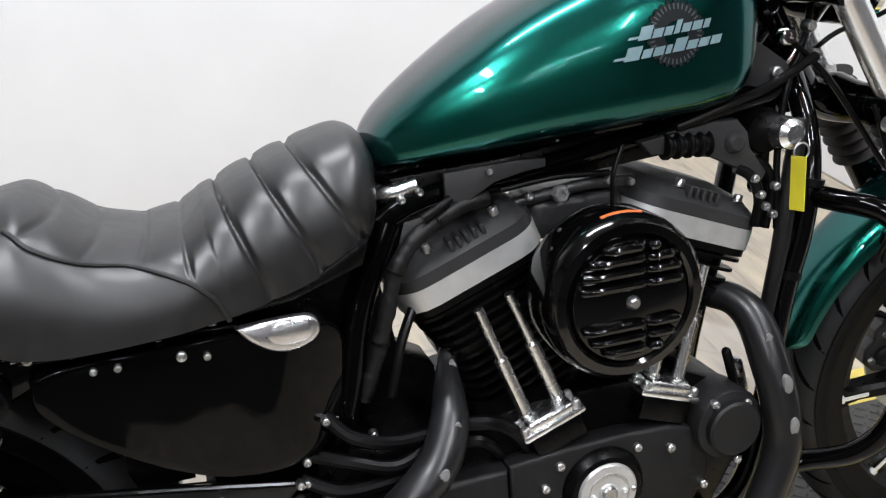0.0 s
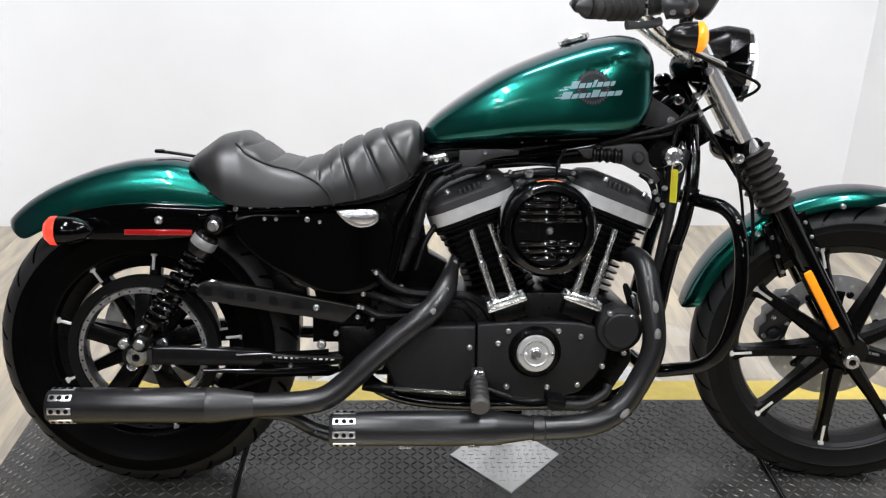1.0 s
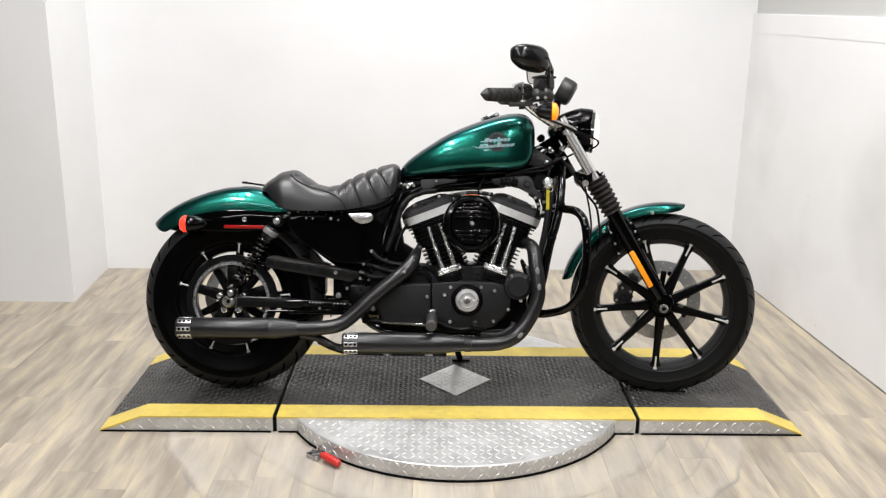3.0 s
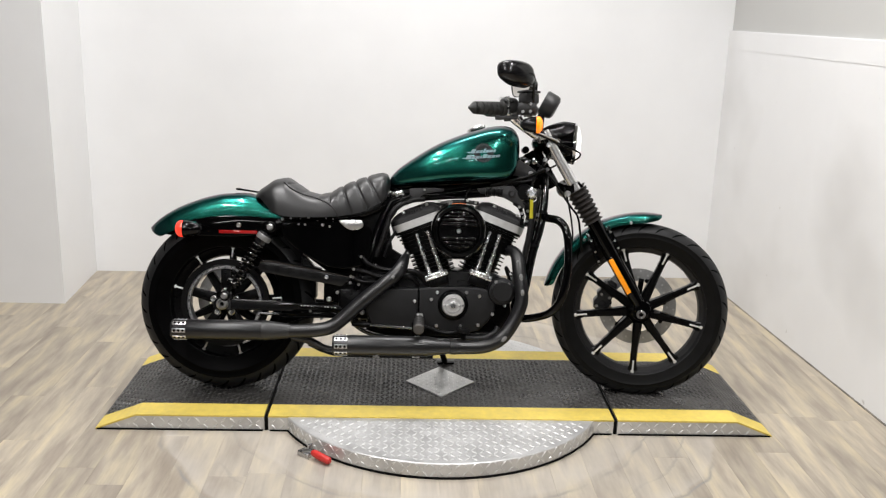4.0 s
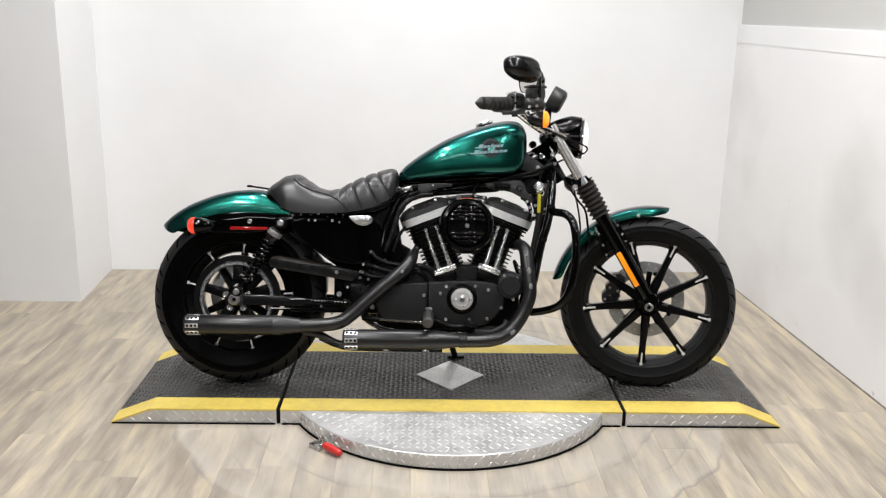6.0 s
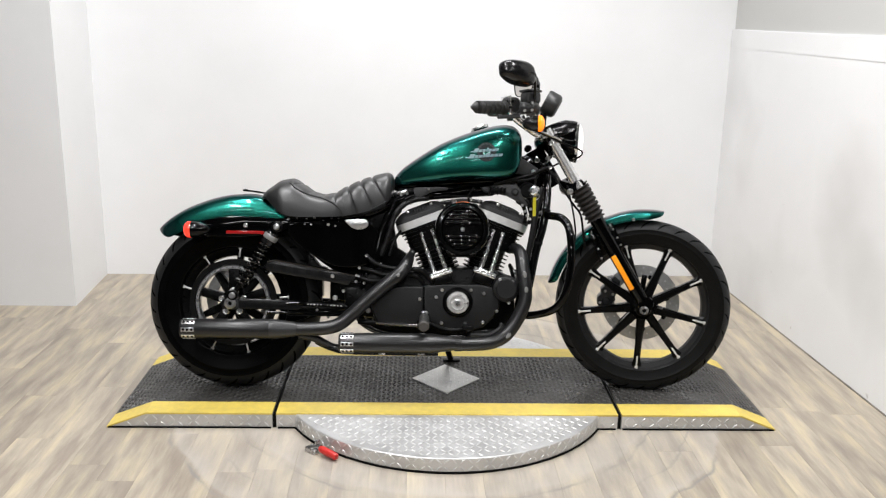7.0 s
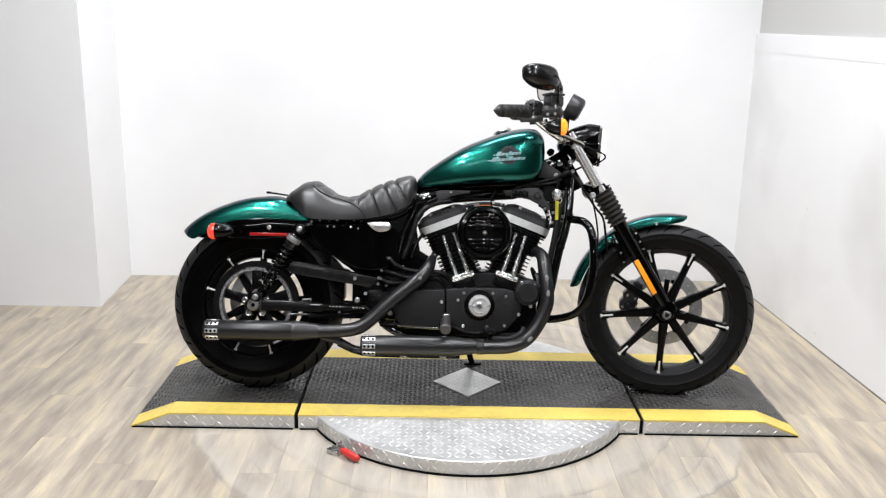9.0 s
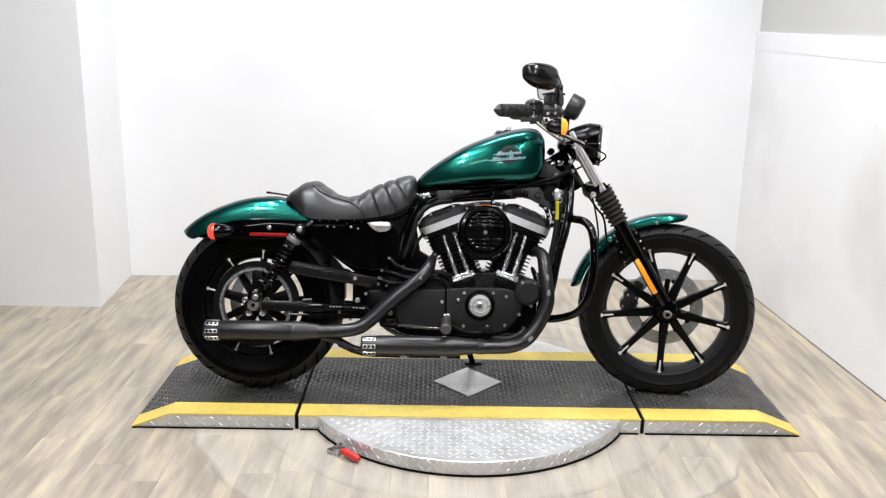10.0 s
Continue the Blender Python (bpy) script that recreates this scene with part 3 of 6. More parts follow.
lowv = [dia.verts.new((0.038 + a * 0.131, 0.07 + b * 0.143, TOP + 0.0005)) for a, b in ((-1, 0), (0, -1), (1, 0), (0, 1))]
topv = [dia.verts.new((0.038 + a * 0.130, 0.07 + b * 0.142, TOP + 0.004)) for a, b in ((-1, 0), (0, -1), (1, 0), (0, 1))]
dia.faces.new(topv)
for i in range(4):
    dia.faces.new((lowv[i], lowv[(i + 1) % 4], topv[(i + 1) % 4], topv[i]))
diamond = part("diamond_plate", dia, M_PLATED, turntable, "scuffed diamond-shaped tread plate inset", smooth=0)
out = ([], [])
for i in range(-12, 13):
    for j in range(-12, 13):
        x, y = i * 0.0165, j * 0.0165
        if abs(x) / 0.12 + abs(y) / 0.13 < 0.96:
            lug(0.038 + x, 0.07 + y, TOP + 0.004, radians(0 if (i + j) % 2 else 90), 0.015, 0.0045, 0.0012, out)
lugs_object("plate_lug", out, M_LUG, diamond, "raised tread lugs")

# the red-handled locking lever at the turntable's edge
lever = tagged(new("locking_lever"), "red-handled steel locking lever beside the turntable", "lever")
lever.matrix_world = pose(-0.385, -0.447, 0.0, 0, 0, -38)
part("base_bracket", box(-0.045, 0.004, 0.008, 0.05, 0.035, 0.016, 0.003), M_STEEL, lever)
part("upright", box(-0.035, 0.012, 0.022, 0.008, 0.02, 0.04, 0.002), M_STEEL, lever)
part("link", tube([(-0.05, -0.008, 0.016), (-0.02, 0.0, 0.026), (0.0, 0.0, 0.022)], 0.005), M_STEEL, lever)
part("handle", tube([(-0.012, 0, 0.024), (0.0, 0, 0.022), (0.03, 0, 0.019), (0.058, 0, 0.016), (0.066, 0, 0.015)], [0.009, 0.0125, 0.013, 0.012, 0.006]), M_REDPLAST, lever, "red vinyl grip")

# ---------------------------------------------------------------- motorcycle
# Bike axes: u ahead, v to its left, w up; it leans to its left on the side stand.
LEAN = 12.5
bike = tagged(new("motorcycle"), "pearl green and black cruiser motorcycle leaning on its side stand", "motorcycle")
bike.matrix_world = pose(0, 0, TOP - 0.001, -LEAN, 0, 0)

# steering turned slightly to the right
AXIS = Vector((0.5, 0, -0.866)).normalized()
STEER = Matrix.Rotation(radians(10.6), 3, AXIS)
SIDE = STEER @ Vector((0, 1, 0))
NECK = Vector((0.40, 0.0, 0.80))


def mir(p):
    """The mirror point over the steering plane."""
    p = Vector(p)
    return p - 2 * (p - NECK).dot(SIDE) * SIDE


def ring_m(center, turn=None):
    return Matrix.Translation(center) @ (turn.to_4x4() if turn else Matrix.Identity(4))


# ---- wheels
def tyre_profile(R, half, rim):
    pts = []
    for k in range(-8, 9):
        s = k / 8
        a = s * radians(74)
        pts.append((R - half * 0.92 * (1 - math.cos(a)), half * math.sin(a) / math.sin(radians(74))))
    side = [(R - half * 0.92 * 0.76, half * 1.01), (R - (R - rim) * 0.52, half * 1.03), (R - (R - rim) * 0.75, half * 0.95), (rim + 0.004, half * 0.82), (rim - 0.006, half * 0.78)]
    side[1:2] = [(R - (R - rim) * 0.40, half * 1.025), (R - (R - rim) * 0.42, half * 1.04), (R - (R - rim) * 0.44, half * 1.03), (R - (R - rim) * 0.60, half * 1.02), (R - (R - rim) * 0.62, half * 1.035), (R - (R - rim) * 0.64, half * 1.01)]
    right = [(r, -v) for r, v in side][::-1]
    return right + pts + side


def make_wheel(name, center, turn, R, half, rim, spokes, phase, label, rubber, rim_paint, well, tip, pad_v):
    """A cast wheel: well is the depth of the rim bed, tip the radius of the machined spoke ends, pad_v their plane."""
    wheel = new(name)
    wheel.parent = bike
    wheel.matrix_local = ring_m(center, turn)
    tagged(wheel, label)
    tyre = part("tyre", lathe(tyre_profile(R, half, rim), 96), rubber, wheel, "black road tyre")
    crown = []
    for k in range(-12, 13):
        a = k / 12 * radians(71)
        crown.append((R - half * 0.92 * (1 - math.cos(a)) + 0.0006 - (0.0012 if abs(k) == 12 else 0), half * math.sin(a) / math.sin(radians(74))))
    part("tread", lathe(crown, 96), M_TREAD, tyre, "dusty black tread band")
    # grooves cut aslant over the tread
    out = ([], [])
    n = 30
    for k in range(n):
        for sgn in (-1, 1):
            a0 = 2 * math.pi * (k + (0.5 if sgn > 0 else 0)) / n
            base = len(out[0])
            for q in range(7):
                s = q / 6
                v = sgn * half * (0.25 + 0.72 * s)
                ang = a0 + 0.17 * s
                aa = math.asin(max(-1, min(1, v / half * math.sin(radians(74)))))
                r = R - half * 0.92 * (1 - math.cos(aa)) + 0.0012
                wdt = 0.0048 * (1.1 - abs(2 * s - 1) ** 3) / r
                out[0].append((r * math.cos(ang - wdt), v, r * math.sin(ang - wdt)))
                out[0].append((r * math.cos(ang + wdt), v, r * math.sin(ang + wdt)))
            for q in range(6):
                b = base + 2 * q
                out[1].append((b, b + 1, b + 3, b + 2))
    me = bpy.data.meshes.new("tread_grooves")
    me.from_pydata(out[0], [], out[1])
    me.materials.append(M_GROOVE)
    g = new("tread_groove", me)
    g.parent = tyre
    tagged(g, kind="stuff")
    h = half * 0.8
    part("rim", lathe([(rim + 0.004, -h), (rim + 0.002, -h + 0.006), (rim - 0.008, -h + 0.009), (rim - 0.014, -h * 0.55), (rim - well + 0.004, -h * 0.4), (rim - well, 0), (rim - well + 0.004, h * 0.4),
                       (rim - 0.014, h * 0.55), (rim - 0.008, h - 0.009), (rim + 0.002, h - 0.006), (rim + 0.004, h), (rim - 0.004, h * 0.8), (rim - 0.006, -h * 0.8)], 96, closed=True),
         rim_paint, wheel, "satin black cast rim")
    part("hub", lathe([(0, -0.075), (0.026, -0.075), (0.03, -0.06), (0.034, -0.045), (0.05, -0.03), (0.055, 0.03), (0.04, 0.045), (0.03, 0.07), (0, 0.07)], 32), M_SATIN, wheel)
    for k in range(spokes):
        a = phase + 2 * math.pi * k / spokes
        m = Matrix.Rotation(-a, 4, "Y")
        r0, r1 = 0.045, rim - 0.018
        rows = []
        for s in (0, 0.25, 0.55, 0.85, 0.94, 1.0):
            r = r0 + (r1 - r0) * s
            wd = 0.017 - 0.0065 * min(1, s * 1.4) + (0.016 if s == 1 else 0.006 if s == 0.94 else 0.0015 if s == 0.85 else 0)
            th = 0.026 - 0.012 * s
            y = -0.012 + 0.004 * s
            rows.append([(r, y - th, -wd * 0.55), (r, y - th, wd * 0.55), (r, y - th * 0.6, wd), (r, y + th, wd * 0.9), (r, y + th, -wd * 0.9), (r, y - th * 0.6, -wd)])
        bm = grid_skin(rows, close_u=True, cap=True)
        bm.transform(m)
        sp = part("spoke", bm, M_SATIN, wheel)
        pad = box(0.0, 0, 0, (r1 - r0) * 0.27, 0.003, 0.0062, 0.001)
        bmesh.ops.translate(pad, vec=(tip - (r1 - r0) * 0.135, pad_v - 0.0005, 0), verts=pad.verts[:])
        box(tip - 0.0055, pad_v + 0.001, 0, 0.011, 0.008, 0.0125, 0.002, bm=pad)
        pad.transform(m)
        part("machined_pad", pad, M_PAD, sp, "bare machined aluminium spoke end")
    return wheel


RC = Vector((-0.7515, 0, 0.3225))
FC = Vector((0.772, -0.022, 0.3185))
# rear tyre takes the shade-darkened rubber, front the lit one
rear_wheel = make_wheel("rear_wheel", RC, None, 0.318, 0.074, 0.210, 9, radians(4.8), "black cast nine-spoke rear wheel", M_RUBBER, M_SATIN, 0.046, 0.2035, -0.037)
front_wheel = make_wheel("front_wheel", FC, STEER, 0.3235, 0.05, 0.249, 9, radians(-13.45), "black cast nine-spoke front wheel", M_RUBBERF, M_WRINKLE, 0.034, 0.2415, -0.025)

# front brake disc and caliper on the far side
fd = lathe([(0.098, 0.058), (0.146, 0.058), (0.146, 0.063), (0.098, 0.063)], 64, closed=True)
disc = part("brake_disc", fd, M_DISC, front_wheel, "drilled steel brake disc")
for k in range(36):
    for rr, ph in ((0.112, 0), (0.124, 0.06), (0.136, 0.12)):
        if k % 3 == (0 if rr == 0.112 else 1 if rr == 0.124 else 2):
            a = 2 * math.pi * k / 36 + ph
            part("drilled_hole", lathe([(0, 0.0572), (0.0044, 0.0572), (0.0044, 0.0585)], 8, None, Matrix.Translation((rr * math.cos(a), 0, rr * math.sin(a)))), M_PAD, disc, smooth=0)
for k in range(7):
    a = 2 * math.pi * k / 7 + 0.35
    part("disc_bobbin", lathe([(0, 0.0545), (0.006, 0.0545), (0.0085, 0.056), (0.0085, 0.0585)], 14, None, Matrix.Translation((0.104 * math.cos(a), 0, 0.104 * math.sin(a)))), M_SHELL, disc)
for k in range(5):
    a = 2 * math.pi * k / 5 + 0.2
    bm = box(0.078, 0.058, 0, 0.06, 0.006, 0.02, 0.002)
    bm.transform(Matrix.Rotation(-a, 4, "Y"))
    part("disc_carrier", bm, M_SATIN, front_wheel)
CALM = Matrix.Translation((-0.112, 0.062, 0.035)) @ Matrix.Rotation(radians(22), 4, "Y")
cal = plate([(-0.034, -0.058), (-0.012, -0.066), (0.012, -0.06), (0.020, -0.03), (0.016, 0.0), (0.020, 0.03), (0.012, 0.058), (-0.014, 0.064), (-0.034, 0.052), (-0.042, 0.03), (-0.036, 0.016), (-0.044, 0.0), (-0.036, -0.016), (-0.043, -0.034)], -0.03, 0.03, 0.006, segs=3)
cal.transform(CALM)
caliper = part("brake_caliper", cal, M_CTRL, front_wheel, "black cast four-piston brake caliper")
for dz in (-0.034, 0.034):
    pc = lathe([(0, -0.034), (0.010, -0.034), (0.013, -0.032), (0.017, -0.034), (0.018, -0.028)], 22, None, Matrix.Translation((-0.008, 0, dz)))
    pc.transform(CALM)
    part("caliper_piston", pc, M_ENGINE, caliper)
for dx, dz in ((-0.026, 0.0), (0.006, 0.0), (-0.026, 0.048), (-0.026, -0.048)):
    pc = bolt_bm(dx, -0.03, dz, 0.0055, 0.006)
    pc.transform(CALM)
    part("caliper_bolt", pc, M_BOLT, caliper)
part("axle", lathe([(0, -0.104), (0.0075, -0.104), (0.0075, -0.110), (0.014, -0.110), (0.0165, -0.107), (0.0165, -0.100), (0.012, -0.098), (0.012, 0.12), (0, 0.12)], 28), M_STEEL, front_wheel, "steel axle end")
part("axle_bore", lathe([(0, -0.1045), (0.0078, -0.1045), (0.0078, -0.103)], 18), M_GAP, front_wheel, "dark hollow of the axle", smooth=0)
part("valve_stem", tube([(0.055, -0.045, 0.0), (0.07, -0.06, 0.002)], 0.003), M_BOLT, front_wheel)

# rear pulley, belt and axle on the near side
pul = part("belt_pulley", lathe([(0.122, -0.082), (0.1235, -0.086), (0.133, -0.086), (0.135, -0.082), (0.137, -0.079), (0.137, -0.056), (0.12, -0.056)], 80, closed=True), M_ALU, rear_wheel, "bare aluminium belt pulley ring")
part("pulley_rim", lathe([(0.1375, -0.083), (0.157, -0.083), (0.157, -0.052), (0.1375, -0.052)], 80, closed=True), M_GAP, pul, "black toothed pulley edge")
for k in range(36):
    a = 2 * math.pi * k / 36
    part("pulley_rivet", lathe([(0, -0.0868), (0.0022, -0.0868), (0.0022, -0.085)], 6, None, Matrix.Translation((0.1285 * math.cos(a), 0, 0.1285 * math.sin(a)))), M_GAP, pul, smooth=0)
for k in range(5):
    a = radians(18) + 2 * math.pi * k / 5
    bm = box(0.082, -0.07, 0, 0.085, 0.014, 0.034, 0.004)
    bm.transform(Matrix.Rotation(-a, 4, "Y"))
    part("pulley_arm", bm, M_SATIN, pul)
    part("pulley_bolt", bolt_bm(0.042 * math.cos(a), -0.078, 0.042 * math.sin(a), 0.0125, 0.012), M_BRIGHT, pul, smooth=35)
part("axle_nut", lathe([(0, -0.126), (0.008, -0.126), (0.008, -0.140), (0.0155, -0.140), (0.0205, -0.136), (0.0205, -0.105), (0.012, -0.1), (0.012, 0.1), (0, 0.1)], 24), M_BOLT, rear_wheel, "bright axle nut")
part("axle_bore", lathe([(0, -0.1275), (0.0079, -0.1275), (0.0079, -0.126)], 18), M_GAP, rear_wheel, "dark hollow of the axle", smooth=0)
part("brake_disc", lathe([(0.09, 0.07), (0.13, 0.07), (0.13, 0.075), (0.09, 0.075)], 48, closed=True), M_DISC, rear_wheel)

ra, rb = 0.151, 0.05
pa, pb = Vector((RC.x, 0, RC.z)), Vector((-0.335, 0, 0.36))
loop = []
for k in range(25):
    a = radians(98) + radians(172) * k / 24
    loop.append((pa.x + ra * math.cos(a), pa.z + ra * math.sin(a)))
for k in range(13):
    a = radians(-82) + radians(172) * k / 12
    loop.append((pb.x + rb * math.cos(a), pb.z + rb * math.sin(a)))
rows = []
k = len(loop)
for i in range(k + 1):
    u, w = loop[i % k]
    u2, w2 = loop[(i + 1) % k]
    u0, w0 = loop[(i - 1) % k]
    t = Vector((u2 - u0, w2 - w0)).normalized()
    nx, nz = -t.y, t.x
    rows.append([(u, -0.082, w), (u, -0.056, w), (u + nx * 0.007, -0.056, w + nz * 0.007), (u + nx * 0.007, -0.082, w + nz * 0.007)])
part("drive_belt", grid_skin(rows, close_u=True), M_HOSE, bike, "black toothed rubber drive belt")

# ---- rear fender
TOPR = [(-1.035, 0.590), (-1.01, 0.612), (-0.988, 0.630), (-0.955, 0.651), (-0.925, 0.667), (-0.883, 0.685), (-0.82, 0.706), (-0.757, 0.718), (-0.694, 0.721), (-0.647, 0.714), (-0.56, 0.69), (-0.48, 0.65)]
LOWR = [(-1.035, 0.583), (-1.01, 0.568), (-0.99, 0.562), (-0.95, 0.578), (-0.90, 0.605), (-0.863, 0.623), (-0.822, 0.632), (-0.76, 0.641), (-0.698, 0.642), (-0.636, 0.637), (-0.581, 0.63), (-0.48, 0.60)]
rows, rows_in = [], []
for i in range(61):
    u = -1.034 + 0.554 * i / 60
    hw = 0.092 * math.sqrt(max(0.05, 1 - ((-0.935 - u) / 0.1) ** 2)) if u < -0.935 else 0.092
    t, b = interp(TOPR, u), interp(LOWR, u)
    row, row2 = [], []
    for k in range(25):
        a = math.pi * k / 24
        ca, sa = math.cos(a), math.sin(a)
        v = -hw * math.copysign(abs(ca) ** 0.62, ca)
        w = b + (t - b) * abs(sa) ** 0.75
        row.append((u, v, w))
        row2.append((u + 0.002, v * 0.97, w - 0.005))
    rows.append(row)
    rows_in.append(row2)
bm = grid_skin(rows)
grid_skin(rows_in, bm)
part("rear_fender", bm, M_PAINT, bike, "pearl green painted steel rear fender")
for sgn in (-1, 1):
    strut = [(-0.915, 0.585), (-0.905, 0.604), (-0.87, 0.618), (-0.80, 0.633), (-0.73, 0.638), (-0.66, 0.637), (-0.60, 0.632), (-0.545, 0.632), (-0.54, 0.60), (-0.60, 0.572), (-0.72, 0.562), (-0.85, 0.563), (-0.9, 0.57)]
    st = part("fender_strut", plate(strut, sgn * 0.098, sgn * 0.113, 0.003), M_GLOSS, bike, "gloss black fender support")
    if sgn < 0:
        part("side_reflector", box(-0.702, -0.1155, 0.579, 0.136, 0.005, 0.012, 0.002), M_RED, st, "red side reflector")
        part("strut_bolt", bolt_bm(-0.70, -0.113, 0.604, 0.0085, 0.007), M_BOLT, st)
        part("strut_bolt", bolt_bm(-0.60, -0.113, 0.615, 0.006, 0.006), M_GLOSS, st)
inner = []
for i in range(25):
    a = radians(38) + radians(90) * i / 24
    inner.append([(RC.x + 0.34 * math.cos(a), v, RC.z + 0.345 * math.sin(a)) for v in (-0.085, -0.05, 0.05, 0.085)])
part("inner_fender", grid_skin(inner), M_SATIN, bike)
part("fender_rail", tube([(-0.722, 0.0, 0.733), (-0.70, -0.0, 0.731), (-0.65, 0.0, 0.724), (-0.61, 0.0, 0.718)], 0.0035), M_SATIN, bike, "thin black seat stay rod")
part("rail_knob", box(-0.722, 0, 0.734, 0.02, 0.016, 0.008, 0.003), M_SATIN, bike)

# ---- rear turn signals
for sgn in (-1, 1):
    m = Matrix.Translation((0, sgn * 0.155, 0.588)) @ Matrix.Rotation(radians(90), 4, "Z")
    sig = part("rear_turn_signal", lathe([(0, 0.815), (0.006, 0.818), (0.018, 0.83), (0.026, 0.85), (0.029, 0.872), (0.0285, 0.885), (0, 0.885)], 28, None, m), M_GLOSS, bike, "gloss black bullet turn signal")
    part("lens", lathe([(0.0285, 0.885), (0.029, 0.89), (0.028, 0.899), (0.02, 0.908), (0.008, 0.912), (0, 0.912)], 28, None, m), M_REDLIT, sig, "lit red lens")
    part("stalk", tube([(-0.85, sgn * 0.13, 0.588), (-0.84, sgn * 0.10, 0.59)], 0.008), M_GLOSS, sig)

# ---- seat
SEAT_TOP = [(-0.652, 0.708), (-0.643, 0.724), (-0.61, 0.752), (-0.575, 0.774), (-0.54, 0.778), (-0.508, 0.762), (-0.46, 0.731), (-0.424, 0.722), (-0.39, 0.727), (-0.34, 0.752), (-0.29, 0.775), (-0.223, 0.797), (-0.192, 0.803), (-0.176, 0.798), (-0.164, 0.775)]
SEAT_LOW = [(-0.652, 0.700), (-0.63, 0.702), (-0.61, 0.685), (-0.58, 0.657), (-0.545, 0.641), (-0.50, 0.637), (-0.41, 0.638), (-0.344, 0.643), (-0.28, 0.655), (-0.22, 0.675), (-0.185, 0.70), (-0.168, 0.735), (-0.164, 0.755)]
SEAT_HW = [(-0.652, 0.05), (-0.64, 0.095), (-0.61, 0.13), (-0.56, 0.15), (-0.48, 0.155), (-0.40, 0.147), (-0.33, 0.132), (-0.25, 0.118), (-0.20, 0.108), (-0.175, 0.088), (-0.164, 0.05)]
RIBS = [(-0.250, 0.5), (-0.292, 0.41), (-0.336, 0.3), (-0.379, 0.03), (-0.416, -0.6), (-0.462, -0.9), (-0.503, -1.25)]


def seat_point(u, a):
    """A point of the seat's skin; a runs from 0 (near lower edge) over the top to pi."""
    t, b, hw = interp(SEAT_TOP, u), interp(SEAT_LOW, u), interp(SEAT_HW, u)
    ca, sa = math.cos(a), math.sin(a)
    v = -hw * math.copysign(abs(ca) ** 0.72, ca)
    w = b + (t - b) * abs(sa) ** 0.62
    return Vector((u, v, w)), t, b


def piping_w(u):
    """The height of the seam between the smooth side and the tufted centre."""
    return interp([(-0.56, 0.765), (-0.539, 0.758), (-0.523, 0.744), (-0.501, 0.731), (-0.469, 0.717), (-0.436, 0.709), (-0.402, 0.698), (-0.38, 0.687), (-0.364, 0.672), (-0.353, 0.657), (-0.347, 0.640)], u)


rows = []
US = [-0.652 + 0.488 * i / 260 for i in range(261)]
for u in US:
    row = []
    for k in range(81):
        a = math.pi * k / 80
        p, t, b = seat_point(u, a)
        drop = t - p.z
        above = 1.0 if u > -0.345 else max(0.0, min(1.0, (p.z - piping_w(u)) / 0.012))
        if u < -0.54:
            above *= max(0.0, 1 - (-0.54 - u) / 0.03)
        near, soft = min((abs(u - ru - ks * drop), 1.0 if ru > -0.37 else 0.55) for ru, ks in RIBS)
        d = above * soft * max(0.0, 1 - (near / 0.0052) ** 2) ** 2
        puff = above * soft * 0.0032 * math.sin(min(1, near / 0.02) * math.pi / 2)
        n = Vector((0, p.y * 1.0, (p.z - b) * 1.2 + 0.02)).normalized()
        row.append(p + n * (puff - 0.0046 * d))
    rows.append(row)
bm = grid_skin(rows, close_u=True, cap=True)
seat = part("seat", bm, M_LEATHER, bike, "black vinyl solo seat with tuck-and-roll ribs", smooth=60)


def seat_v(u, w):
    lo, hi = 0.0, math.pi / 2
    for _ in range(30):
        mid = (lo + hi) / 2
        if seat_point(u, mid)[0].z < w:
            lo = mid
        else:
            hi = mid
    return seat_point(u, lo)[0].y


for sgn in (-1, 1):
    pts = []
    for i in range(24):
        u = -0.542 + 0.195 * i / 23
        w = min(piping_w(u), interp(SEAT_TOP, u) - 0.006)
        pts.append((u, -sgn * (seat_v(u, w) - 0.002), w))
    part("seat_piping", tube(pts, 0.0028, n=2, sides=8), M_THREAD, seat, "raised black seam piping")
part("seat_pan", plate([(-0.60, 0.66), (-0.54, 0.645), (-0.40, 0.643), (-0.26, 0.662), (-0.19, 0.70), (-0.20, 0.67), (-0.28, 0.643), (-0.40, 0.628), (-0.54, 0.63)], -0.12, 0.12, 0.004), M_SATIN, seat)

# ---- fuel tank
TANK_TOP = [(-0.168, 0.775), (-0.163, 0.790), (-0.15, 0.808), (-0.123, 0.832), (-0.06, 0.876), (0.003, 0.914), (0.066, 0.942), (0.13, 0.965), (0.193, 0.982), (0.24, 0.988), (0.27, 0.984), (0.288, 0.972), (0.300, 0.95), (0.306, 0.91)]
TANK_LOW = [(-0.168, 0.766), (-0.163, 0.758), (-0.15, 0.755), (-0.122, 0.756), (-0.039, 0.762), (0.064, 0.770), (0.166, 0.777), (0.218, 0.780), (0.25, 0.784), (0.272, 0.794), (0.288, 0.815), (0.298, 0.848), (0.306, 0.885)]
TANK_HW = [(-0.168, 0.022), (-0.160, 0.05), (-0.14, 0.074), (-0.10, 0.096), (-0.03, 0.118), (0.05, 0.131), (0.13, 0.139), (0.2, 0.138), (0.25, 0.131), (0.28, 0.120), (0.298, 0.102), (0.306, 0.06)]


def tank_power(u, upper):
    """How square the tank's section is: its lower front corner is the squarest."""
    return 3.0 if upper else 3.3 + 1.7 * max(0.0, min(1.0, (u + 0.10) / 0.3))


